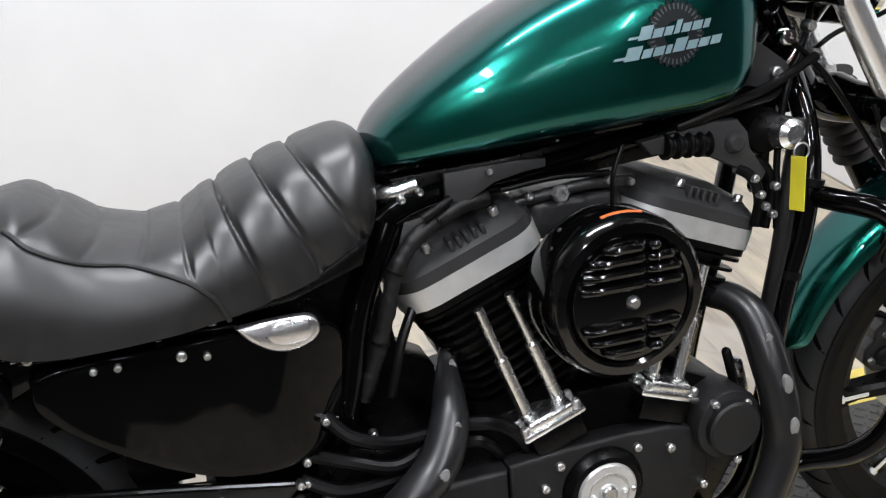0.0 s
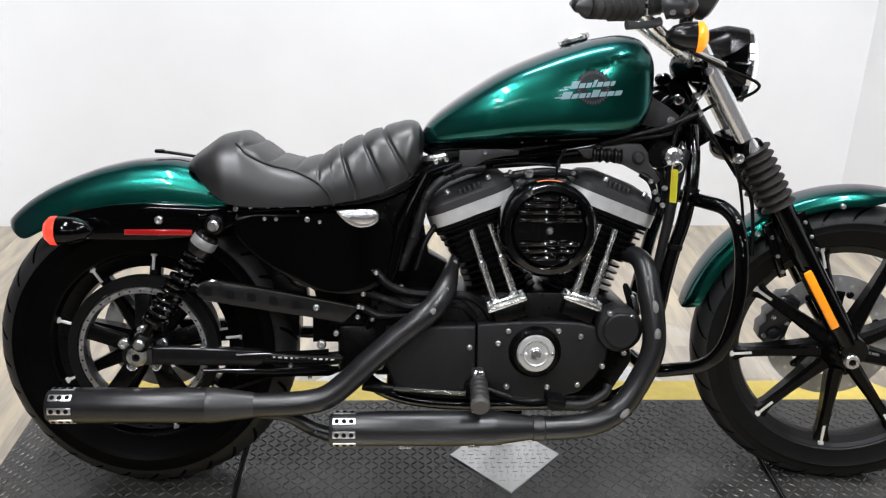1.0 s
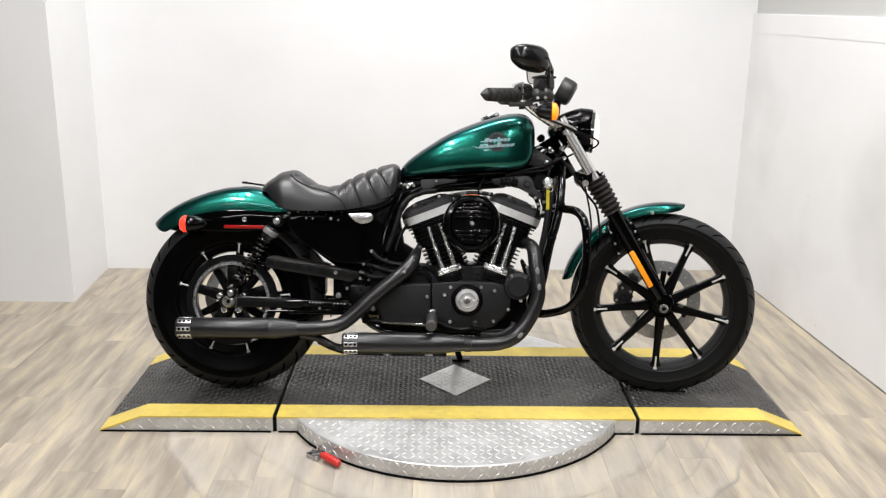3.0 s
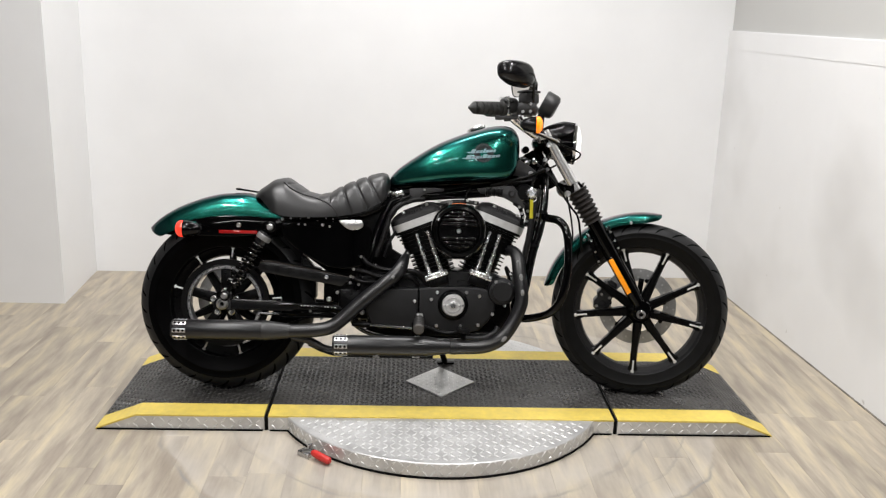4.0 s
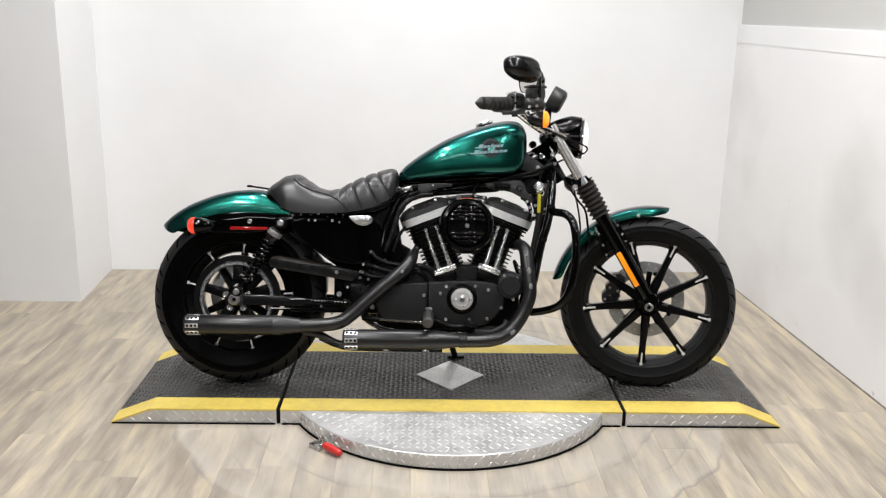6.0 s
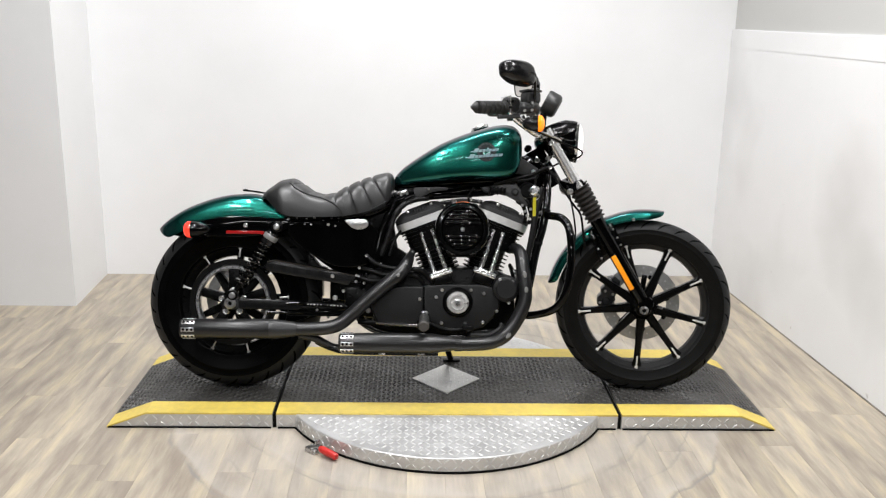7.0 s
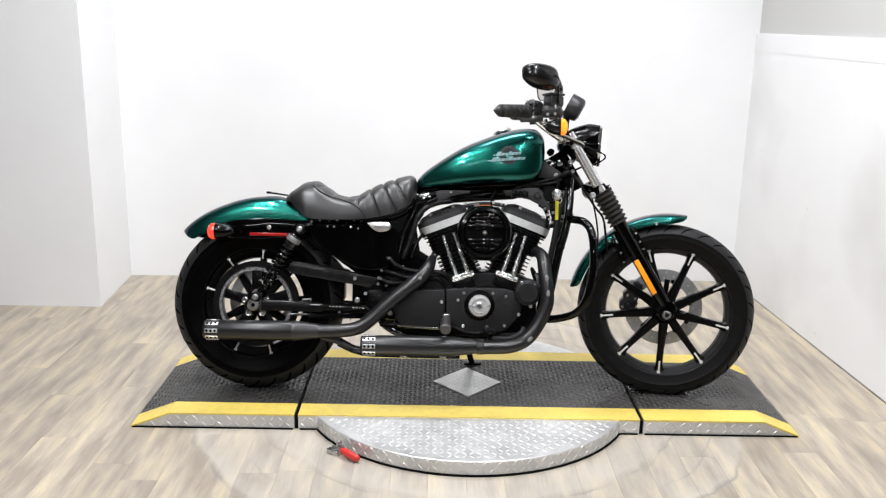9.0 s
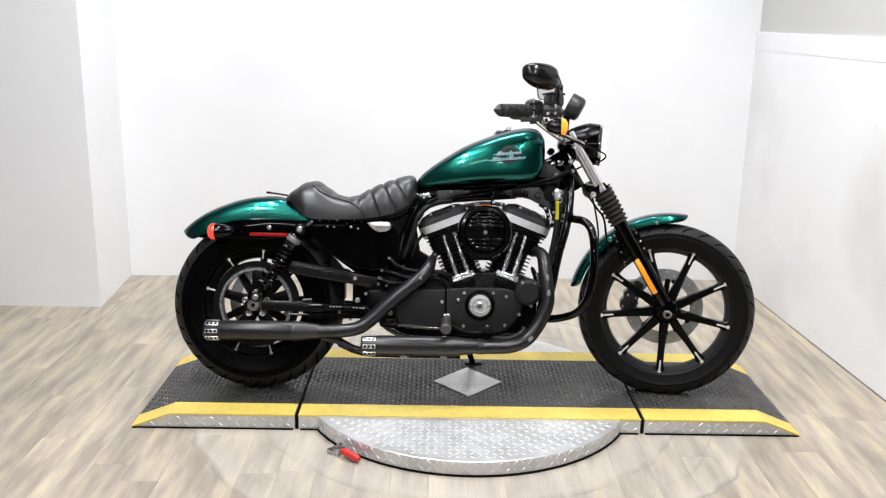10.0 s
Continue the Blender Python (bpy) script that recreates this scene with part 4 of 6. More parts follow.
def tank_half(u, w):
    """Half the tank's width at a height."""
    t, b, hw = interp(TANK_TOP, u), interp(TANK_LOW, u), interp(TANK_HW, u)
    mid = b + (t - b) * 0.40
    s = (w - mid) / ((t - mid) if w > mid else (mid - b))
    s = max(-1, min(1, s))
    e = tank_power(u, w > mid)
    return hw * (1 - abs(s) ** e) ** (1 / e)


rows = []
for i in range(121):
    q = i / 120
    u = -0.168 + 0.474 * (0.5 - 0.5 * math.cos(math.pi * q))
    t, b, hw = interp(TANK_TOP, u), interp(TANK_LOW, u), interp(TANK_HW, u)
    mid = b + (t - b) * 0.40
    row = []
    for k in range(72):
        a = 2 * math.pi * (k + 0.5) / 72
        ca, sa = math.cos(a), math.sin(a)
        h = (t - mid) if sa > 0 else (mid - b)
        ex = 2 / tank_power(u, sa > 0)
        row.append((u, -hw * math.copysign(abs(ca) ** ex, ca), mid + h * math.copysign(abs(sa) ** ex, sa)))
    rows.append(row)
tank = part("fuel_tank", grid_skin(rows, close_u=True, cap=True), M_PAINT, bike, "pearl green peanut fuel tank", smooth=60)
seam = []
for i in range(40):
    u = -0.155 + 0.44 * i / 39
    seam.append((u, -interp(TANK_HW, u) * 0.55, interp(TANK_LOW, u) - 0.001))
part("tank_seam", tube(seam, 0.004, n=2, sides=8), M_GLOSS, tank)
capm = Matrix.Translation((0.152, 0.0, 0.971)) @ Matrix.Rotation(radians(-17), 4, "Y") @ Matrix.Rotation(radians(-90), 4, "X")
part("fuel_cap", lathe([(0, -0.0165), (0.022, -0.0165), (0.031, -0.0145), (0.034, -0.011), (0.034, -0.004), (0.027, 0.0), (0.027, 0.01), (0, 0.01)], 36, None, capm), M_BRIGHT, tank, "chrome fuel cap")


def on_tank(u, w, off=0.0014):
    return Vector((u, -tank_half(u, w) - off, w))


def decal(quad, n=4, bm=None, off=0.0014):
    """A thin patch that follows the tank's near side; quad holds four (u, w) corners."""
    bm = bm or bmesh.new()
    a, b, c, d = [Vector(q) for q in quad]
    rows = []
    for i in range(n + 1):
        l, r = a.lerp(d, i / n), b.lerp(c, i / n)
        rows.append([on_tank(*l.lerp(r, k / n), off) for k in range(n + 1)])
    return grid_skin(rows, bm)


# round toothed emblem behind two slanted rows of plain bars
EC = Vector((0.167, 0.880))


def ring_piece(r0, r1, a0, a1, bm=None, off=0.0014):
    return decal([EC + Vector((r * math.cos(a), r * math.sin(a))) for r, a in ((r0, a0), (r1, a0), (r1, a1), (r0, a1))], 1, bm, off)


bm = bmesh.new()
for k in range(48):
    a, a2 = 2 * math.pi * k / 48, 2 * math.pi * (k + 1) / 48
    ring_piece(0.014, 0.036 if k % 2 else 0.0335, a, a2, bm)
part("emblem_ring", bm, M_MARKD, tank, "dark toothed round emblem", smooth=0)
bm = bmesh.new()
for k in range(36):
    a = 2 * math.pi * k / 36
    ring_piece(0.0265, 0.0325, a, a + 0.055, bm, 0.002)
part("emblem_ticks", bm, M_TICK, tank, "fine grey ticks round the emblem", smooth=0)
# two slanted rows of short plain blocks on a long thin bar each
for w0, u0, widths, tall in ((0.8765, 0.120, (15, 12, 10, 7, 11, 12, 8), (0, 3)), (0.8555, 0.103, (18, 12, 13, 7, 15, 13, 13, 14), (0, 4))):
    u, hgt = u0, 0.0095
    for j, wd in enumerate(widths):
        wd = wd / 1000
        top = 0.0145 if j in tall else hgt
        z, sk = w0 + (u - u0) * 0.085, 0.4 * top
        part("emblem_block", decal([(u, z), (u + wd, z + wd * 0.085), (u + wd + sk, z + top + wd * 0.085), (u + sk, z + top)], 3, off=0.0022), M_MARK, tank, "plain silver emblem block", smooth=0)
        u += wd + 0.0022
    part("emblem_bar", decal([(u0 - 0.012, w0 + 0.0015), (u0 + 0.012, w0 + 0.003), (u0 + 0.012, w0 + 0.0062), (u0 - 0.010, w0 + 0.0042)], 6, off=0.0024), M_MARK, tank, "plain silver emblem bar", smooth=0)

# ---- frame
def both(pts):
    return [pts, [(u, -v, w) for u, v, w in pts]]


for pts in both([(0.405, -0.03, 0.80), (0.400, -0.07, 0.735), (0.393, -0.086, 0.668), (0.380, -0.09, 0.60), (0.364, -0.09, 0.545), (0.349, -0.09, 0.473), (0.335, -0.094, 0.40), (0.305, -0.095, 0.27), (0.24, -0.09, 0.215), (0.10, -0.09, 0.205), (-0.15, -0.09, 0.21), (-0.27, -0.09, 0.25), (-0.31, -0.09, 0.33)]):
    part("frame_downtube", tube(pts, 0.0148), M_GLOSSAIR, bike, "gloss black frame tube")
for pts in both([(0.36, -0.02, 0.86), (0.25, -0.045, 0.775), (0.05, -0.055, 0.735), (-0.12, -0.06, 0.715), (-0.25, -0.075, 0.655), (-0.40, -0.09, 0.628), (-0.56, -0.098, 0.62), (-0.62, -0.1, 0.61)]):
    part("frame_toptube", tube(pts, 0.0145), M_GLOSS, bike, "gloss black frame tube")
for pts in both([(-0.16, -0.075, 0.70), (-0.205, -0.085, 0.60), (-0.235, -0.095, 0.48), (-0.285, -0.095, 0.36), (-0.30, -0.095, 0.28)]):
    part("frame_posttube", tube(pts, 0.0145), M_GLOSS, bike, "gloss black frame tube")
part("backbone", tube([(0.36, 0, 0.86), (0.20, 0, 0.81), (0.0, 0, 0.765), (-0.14, 0, 0.74)], 0.03), M_GLOSS, bike)
part("steering_neck", tube([(0.355, 0, 0.90), (0.435, 0, 0.765)], 0.034, smooth=False, sides=24), M_GLOSS, bike)
part("neck_gusset", plate([(0.24, 0.80), (0.34, 0.87), (0.40, 0.80), (0.36, 0.70), (0.30, 0.73), (0.20, 0.755)], -0.03, 0.03, 0.006), M_GLOSS, bike)
part("tank_skirt", plate([(-0.15, 0.745), (0.0, 0.752), (0.2, 0.778), (0.27, 0.795), (0.29, 0.76), (0.2, 0.725), (0.08, 0.716), (-0.02, 0.708), (-0.13, 0.69)], -0.055, 0.055, 0.006), M_SATIN, bike, "black wiring tray under the tank")
# folded bracket and relay housing before the tank
part("neck_bracket", plate([(0.285, 0.866), (0.305, 0.862), (0.335, 0.845), (0.362, 0.826), (0.369, 0.812), (0.362, 0.798), (0.346, 0.793), (0.31, 0.801), (0.276, 0.806), (0.272, 0.83)], -0.075, -0.066, 0.003), M_ROCKER, bike, "charcoal steering neck bracket")
part("neck_bolt", bolt_bm(0.346, -0.075, 0.814, 0.0085, 0.006), M_BOLT, bike)
part("horn_bracket", plate([(0.15, 0.754), (0.20, 0.760), (0.25, 0.767), (0.284, 0.766), (0.299, 0.748), (0.303, 0.728), (0.328, 0.694), (0.316, 0.678), (0.285, 0.704), (0.25, 0.722), (0.20, 0.733), (0.165, 0.736)], -0.09, -0.072, 0.004), M_ROCKER, bike, "charcoal coil cover")
part("horn_boss", lathe([(0, -0.1), (0.008, -0.1), (0.012, -0.096), (0.014, -0.09)], 20, None, Matrix.Translation((0.278, 0, 0.738))), M_ROCKER, bike)
part("ignition_switch", lathe([(0, -0.115), (0.012, -0.115), (0.019, -0.108), (0.021, -0.095), (0.021, -0.06), (0, -0.06)], 28, None, Matrix.Translation((0.348, 0, 0.742))), M_BRIGHT, bike, "chrome ignition switch")
part("ignition_collar", lathe([(0, -0.09), (0.026, -0.09), (0.03, -0.08), (0.03, -0.045), (0, -0.045)], 28, None, Matrix.Translation((0.325, 0, 0.745))), M_SATIN, bike)
part("neck_bolt", bolt_bm(0.358, -0.075, 0.857, 0.012, 0.01), M_CHROME, bike, "chrome neck bolt")
part("neck_knob", lathe([(0, -0.095), (0.009, -0.095), (0.013, -0.09), (0.013, -0.06), (0, -0.06)], 20, None, Matrix.Translation((0.324, 0, 0.898))), M_GLOSS, bike)
boot, boot_r = [], []
for k in range(17):
    boot.append((0.182 + 0.06 * k / 16, -0.088, 0.744 - 0.003 * k / 16))
    boot_r.append(0.013 + (0.003 if k % 4 < 2 else -0.001))
part("wiring_boot", tube(boot, boot_r, n=1, smooth=False, sides=16), M_HOSE, bike, "ribbed rubber wiring boot")
part("fork_cable", tube([(0.465, -0.11, 0.765), (0.476, -0.12, 0.72), (0.489, -0.122, 0.66), (0.498, -0.118, 0.60), (0.50, -0.1, 0.56)], 0.0032), M_HOSE, bike, "thin black cable")
ring_k = [(0.352 + 0.011 * math.cos(a), -0.121, 0.722 + 0.011 * math.sin(a)) for a in [2 * math.pi * k / 16 for k in range(17)]]
part("key_ring", tube(ring_k, 0.0012, n=1, sides=6, smooth=False, cap=False), M_BOLT, bike, "steel key ring")
part("warning_tag", box(0.345, -0.126, 0.684, 0.019, 0.002, 0.068, 0.0, m=Matrix.Rotation(radians(-66), 4, "Z")), M_LABEL_Y, bike, "yellow hang tag", smooth=0)

# ---- engine guard bar
guard = [(0.375, 0.0, 0.655), (0.385, -0.06, 0.655), (0.41, -0.12, 0.652), (0.44, -0.165, 0.643), (0.462, -0.185, 0.61), (0.470, -0.20, 0.54), (0.466, -0.205, 0.45), (0.448, -0.195, 0.365), (0.418, -0.17, 0.318), (0.375, -0.13, 0.295), (0.325, -0.10, 0.285), (0.31, 0.0, 0.285)]
part("engine_guard", tube(guard, 0.0145), M_GLOSS, bike, "gloss black engine guard bar")
for uu, ww, vv in ((0.458, 0.622, -0.2), (0.468, 0.585, -0.208), (0.468, 0.5, -0.218), (0.458, 0.40, -0.215)):
    part("guard_bolt", bolt_bm(uu, vv + 0.006, ww, 0.0042, 0.004), M_BOLT, bike)

# wiring cover strapped to the downtube, dark panels inside the frame
part("downtube_cover", tube([(0.378, -0.085, 0.755), (0.363, -0.092, 0.70), (0.352, -0.097, 0.648), (0.345, -0.098, 0.60), (0.333, -0.096, 0.53), (0.322, -0.09, 0.45)], [0.011, 0.0115, 0.0115, 0.011, 0.010, 0.009]), M_LOOM, bike, "taped black wiring sleeve on the downtube")
for uu, ww in ((0.3935, 0.672), (0.3655, 0.552)):
    part("tube_clip", tube([(uu + 0.0012, -0.089, ww + 0.005), (uu - 0.0012, -0.089, ww - 0.005)], 0.0172, smooth=False, sides=20), M_HOSE, bike, "black rubber clip")
for outline, v0, v1 in (([(-0.235, 0.42), (-0.10, 0.42), (-0.11, 0.50), (-0.152, 0.525), (-0.168, 0.62), (-0.14, 0.66), (-0.12, 0.72), (-0.17, 0.73), (-0.245, 0.66)], -0.04, 0.03),
                        ([(-0.58, 0.43), (-0.478, 0.43), (-0.476, 0.61), (-0.58, 0.61)], -0.05, 0.05), ([(-0.385, 0.40), (-0.22, 0.40), (-0.22, 0.62), (-0.476, 0.62), (-0.478, 0.506), (-0.46, 0.492), (-0.395, 0.446)], -0.06, 0.05), ([(-0.31, 0.59), (-0.19, 0.59), (-0.155, 0.705), (-0.22, 0.668), (-0.31, 0.645)], -0.06, 0.03),
                        ([(-0.40, 0.33), (-0.22, 0.33), (-0.22, 0.40), (-0.40, 0.40)], -0.05, 0.05), ([(-0.56, 0.34), (-0.43, 0.34), (-0.43, 0.43), (-0.56, 0.43)], -0.04, 0.04),
                        ([(-0.482, 0.425), (-0.41, 0.425), (-0.412, 0.449), (-0.437, 0.456), (-0.452, 0.474), (-0.466, 0.490), (-0.482, 0.503)], -0.055, 0.0)):
    part("inner_panel", plate(outline, v0, v1, 0.003), M_SATIN, bike, "black inner panel")

# ---- engine
engine = new("engine")
engine.parent = bike
tagged(engine, "black V-twin engine with bright rocker trim")


def cyl_frame(center, lean):
    """Axes of one cylinder: x along the rocker, y across, z up its bore."""
    return Matrix.Translation(center) @ Matrix.Rotation(radians(lean), 4, "Y")


def slab(hx, hy, r, z0, z1, bm, m):
    o = rounded_rect(hx, hy, r)
    bm2 = bmesh.new()
    a = [bm2.verts.new((x, y, z0)) for x, y in o]
    b = [bm2.verts.new((x, y, z1)) for x, y in o]
    bm2.faces.new(a[::-1])
    bm2.faces.new(b)
    for i in range(len(o)):
        bm2.faces.new((a[i], a[(i + 1) % len(o)], b[(i + 1) % len(o)], b[i]))
    bm2.transform(m)
    return join(bm, bm2)


BANKS = [(-0.062, 0.629, -21.0, 1), (0.236, 0.633, 21.0, -1)]
for cu, cw, lean, side in BANKS:
    m = cyl_frame((cu, 0, cw), lean)
    barrel = part("cylinder", slab(0.058, 0.058, 0.04, -0.25, -0.02, bmesh.new(), m), M_SATIN, engine, "black cylinder barrel")
    part("cylinder_head", slab(0.078, 0.068, 0.036, -0.105, -0.02, bmesh.new(), m), M_SATIN, engine, "black cylinder head")
    for k in range(13):
        z = -0.030 - 0.0145 * k
        hx = 0.09 - 0.0035 * k if k < 6 else 0.072
        part("cooling_fin", slab(hx, 0.082 - 0.002 * k if k < 6 else 0.072, 0.03, z - 0.0022, z + 0.0022, bmesh.new(), m), M_SATIN, barrel, smooth=0)
    bm = slab(0.094, 0.086, 0.04, -0.024, -0.0145, bmesh.new(), m)
    part("rocker_base", bm, M_SATIN, engine)
    bm = slab(0.097, 0.0865, 0.042, -0.0145, 0.0125, bmesh.new(), m)
    part("rocker_band", bm, M_BAND, engine, "bare machined rocker band")
    # black upper cover with a raised stepped top
    rows = []
    for z, hx, hy, r, off in ((0.0127, 0.0965, 0.086, 0.042, 0.0), (0.028, 0.0962, 0.0855, 0.042, 0.0), (0.0305, 0.094, 0.083, 0.041, 0.0), (0.0455, 0.079, 0.066, 0.032, 0.004), (0.0475, 0.075, 0.062, 0.03, 0.005), (0.055, 0.05, 0.045, 0.024, 0.012), (0.0565, 0.044, 0.04, 0.022, 0.012)):
        rows.append([(x + side * off, y, z) for x, y in rounded_rect(hx, hy, r, 6)])
    bm = grid_skin(rows, close_u=True, cap=True)
    bm.transform(m)
    cover = part("rocker_cover", bm, M_ROCKER, engine, "charcoal rocker cover")
    for q in range(5):
        bm = box(side * 0.008 + (q - 2) * 0.0105, -0.0705, 0.041, 0.005, 0.024, 0.014, 0.0015)
        bm.transform(m)
        part("cover_rib", bm, M_ROCKER, cover)
    for q in (-0.038, 0.052):
        bm = bolt_bm(0, 0, 0, 0.0065, 0.007)
        bm.transform(m @ Matrix.Translation((q, -0.066, 0.046)) @ Matrix.Rotation(radians(-90), 4, "X"))
        part("cover_bolt", bm, M_BOLT, cover)

# pushrod tubes and tappet blocks
for (u0, w0), (u1, w1) in (((-0.066, 0.585), (-0.014, 0.434)), ((-0.027, 0.598), (0.028, 0.448)), ((0.201, 0.60), (0.153, 0.452)), ((0.236, 0.588), (0.189, 0.436))):
    a, b = Vector((u0, -0.095, w0)), Vector((u1, -0.105, w1))
    part("pushrod_tube", tube([a, a.lerp(b, 0.42), a.lerp(b, 0.44), a.lerp(b, 0.93), a.lerp(b, 0.94), b], [0.0063, 0.0063, 0.0087, 0.0087, 0.0105, 0.0105], smooth=False), M_BRIGHT, engine, "chrome pushrod tube")
for u0, w0, lean in ((0.010, 0.434, -20), (0.167, 0.437, 20)):
    tm = Matrix.Translation((u0, -0.112, w0)) @ Matrix.Rotation(radians(lean), 4, "Y")
    bm = box(0, 0, 0, 0.086, 0.04, 0.009, 0.003)
    box(0, 0, 0.009, 0.064, 0.034, 0.014, 0.005, bm=bm, segs=3)
    bm.transform(tm)
    blk = part("tappet_block", bm, M_BRIGHT, engine, "chrome tappet cover")
    low = box(0, 0.004, -0.02, 0.07, 0.042, 0.032, 0.004)
    low.transform(tm)
    part("tappet_guide", low, M_SATIN, blk, "black tappet guide under the cover")
    for qx, qy in ((-0.036, -0.012), (0.036, -0.012), (-0.036, 0.012), (0.036, 0.012)):
        bm = bolt_bm(0, 0, 0, 0.0058, 0.009)
        bm.transform(tm @ Matrix.Translation((qx, qy, 0.0045)) @ Matrix.Rotation(radians(-90), 4, "X"))
        part("block_bolt", bm, M_BOLT, blk)

# crankcase, gear cover, sprocket cover
case = [(-0.24, 0.22), (0.10, 0.205), (0.24, 0.225), (0.285, 0.30), (0.275, 0.42), (0.20, 0.455), (0.0, 0.455), (-0.10, 0.44), (-0.24, 0.40)]
part("crankcase", plate(case, -0.10, 0.12, 0.01), M_SATIN, engine, "black crankcase")
gear = [(-0.052, 0.392), (-0.052, 0.252), (-0.02, 0.243), (0.05, 0.228), (0.115, 0.228), (0.165, 0.243), (0.198, 0.275), (0.222, 0.315), (0.225, 0.35), (0.205, 0.385), (0.165, 0.396), (0.10, 0.400), (0.02, 0.398)]
gc = part("gear_cover", plate(gear, -0.132, -0.10, 0.006, segs=3), M_WRINKLE, engine, "wrinkle black gear cover")
spro = [(-0.055, 0.39), (-0.12, 0.391), (-0.18, 0.388), (-0.24, 0.383), (-0.243, 0.375), (-0.242, 0.305), (-0.226, 0.264), (-0.195, 0.245), (-0.10, 0.246), (-0.055, 0.254)]
part("sprocket_cover", plate(spro, -0.138, -0.09, 0.008, segs=3), M_WRINKLE, engine, "wrinkle black sprocket cover")
tim = lathe([(0.0, -0.150), (0.012, -0.150), (0.014, -0.1485), (0.0235, -0.1485), (0.025, -0.150), (0.0375, -0.149), (0.040, -0.146), (0.041, -0.140)], 48, None, Matrix.Translation((0.070, 0, 0.334)))
part("timer_cover", tim, M_BAND, gc, "bright machined timer cover")
part("timer_collar", lathe([(0.0405, -0.146), (0.047, -0.145), (0.053, -0.138), (0.056, -0.131), (0.056, -0.12), (0.0405, -0.12)], 48, None, Matrix.Translation((0.070, 0, 0.334)), True), M_SATIN, gc)
part("timer_groove", lathe([(0.0265, -0.1506), (0.028, -0.1506), (0.028, -0.149), (0.0265, -0.149)], 48, None, Matrix.Translation((0.070, 0, 0.334)), True), M_STEEL, gc)
for du in (-0.021, 0.021):
    part("timer_screw", bolt_bm(0.070 + du, -0.1506, 0.334, 0.0028, 0.003), M_PAD, gc)
part("timer_hub", lathe([(0, -0.154), (0.008, -0.154), (0.0105, -0.152), (0.011, -0.148)], 24, None, Matrix.Translation((0.070, 0, 0.334))), M_STEEL, gc)
for a in (0, 180):
    part("timer_screw", bolt_bm(0.070 + 0.0335 * math.cos(radians(a)), -0.149, 0.334 + 0.0335 * math.sin(radians(a)), 0.0035, 0.003), M_BOLT, gc)
for uu, ww in ((0.013, 0.378), (0.118, 0.379), (0.165, 0.367), (0.213, 0.303), (0.162, 0.262), (0.098, 0.257), (0.012, 0.258), (-0.045, 0.285), (-0.008, 0.352)):
    part("cover_screw", bolt_bm(uu, -0.132, ww, 0.0062, 0.006), M_BOLT, gc)
part("cover_screw", bolt_bm(-0.068, -0.138, 0.345, 0.0062, 0.006), M_BOLT, gc)
# round filter cover ahead of it
m = Matrix.Translation((0.245, 0, 0.385))
part("oil_filter_cover", lathe([(0, -0.158), (0.034, -0.158), (0.037, -0.155), (0.037, -0.146), (0.046, -0.143), (0.049, -0.138), (0.049, -0.09), (0, -0.09)], 40, None, m), M_WRINKLE, engine, "round wrinkle black cover")
for uu, ww in ((0.222, 0.405 + 0.015), (0.268, 0.412), (0.268, 0.365), (0.255, 0.335)):
    part("cover_screw", bolt_bm(uu, -0.143, ww, 0.006, 0.006), M_BOLT, engine)
part("tensioner_clamp", box(0.285, -0.10, 0.43, 0.014, 0.02, 0.05, 0.004, m=Matrix.Rotation(radians(-15), 4, "Y")), M_STEEL, engine)
part("oil_line", tube([(0.275, -0.095, 0.45), (0.26, -0.11, 0.47), (0.275, -0.105, 0.425), (0.29, -0.10, 0.39)], 0.006), M_HOSE, engine)
part("oil_pump", box(0.16, -0.09, 0.215, 0.11, 0.06, 0.04, 0.01), M_SATIN, engine)
part("oil_hose", tube([(0.12, -0.115, 0.215), (0.18, -0.12, 0.213), (0.225, -0.115, 0.235), (0.235, -0.11, 0.255)], 0.010), M_ENGINE, engine, "grey rubber oil hose")
part("carburettor", box(0.085, -0.04, 0.56, 0.11, 0.1, 0.13, 0.015), M_SATIN, engine)
part("intake_manifold", tube([(0.0, 0, 0.60), (0.085, 0.0, 0.56), (0.17, 0, 0.60)], 0.024), M_SATIN, engine)

# ---- air cleaner
m = Matrix.Translation((0.082, 0, 0.600))
air = part("air_cleaner", lathe([(0.06, -0.10), (0.088, -0.105), (0.096, -0.115), (0.0985, -0.128), (0.0985, -0.165), (0.096, -0.178), (0.089, -0.187), (0.079, -0.189), (0.0745, -0.186), (0.0735, -0.18), (0.0725, -0.186),
                                 (0.070, -0.1895), (0.04, -0.1925), (0, -0.193)], 72, None, m), M_GLOSSAIR, bike, "round gloss black air cleaner with louvres")
for dz, half in ((0.063, 0.034), (0.050, 0.05), (0.036, 0.058), (0.021, 0.06), (-0.027, 0.058), (-0.041, 0.05), (-0.055, 0.036)):
    c = Vector((0.082, -0.1905, 0.600 + dz))
    for s0, s1 in ((-half, 0.012), (0.017, half)):
        lv = tube([c + Vector((s0, 0.003, 0)), c + Vector((s0 + 0.006, -0.006, 0.001)), c + Vector((s1 - 0.006, -0.006, 0.001)), c + Vector((s1, 0.003, 0))], [0.0034, 0.0056, 0.0056, 0.0034], n=3, sides=10)
        part("louvre", lv, M_GLOSSAIR, air)
part("centre_bolt", lathe([(0, -0.2), (0.005, -0.2), (0.0075, -0.197), (0.0085, -0.192)], 20, None, m), M_BOLT, air, "bright centre bolt")
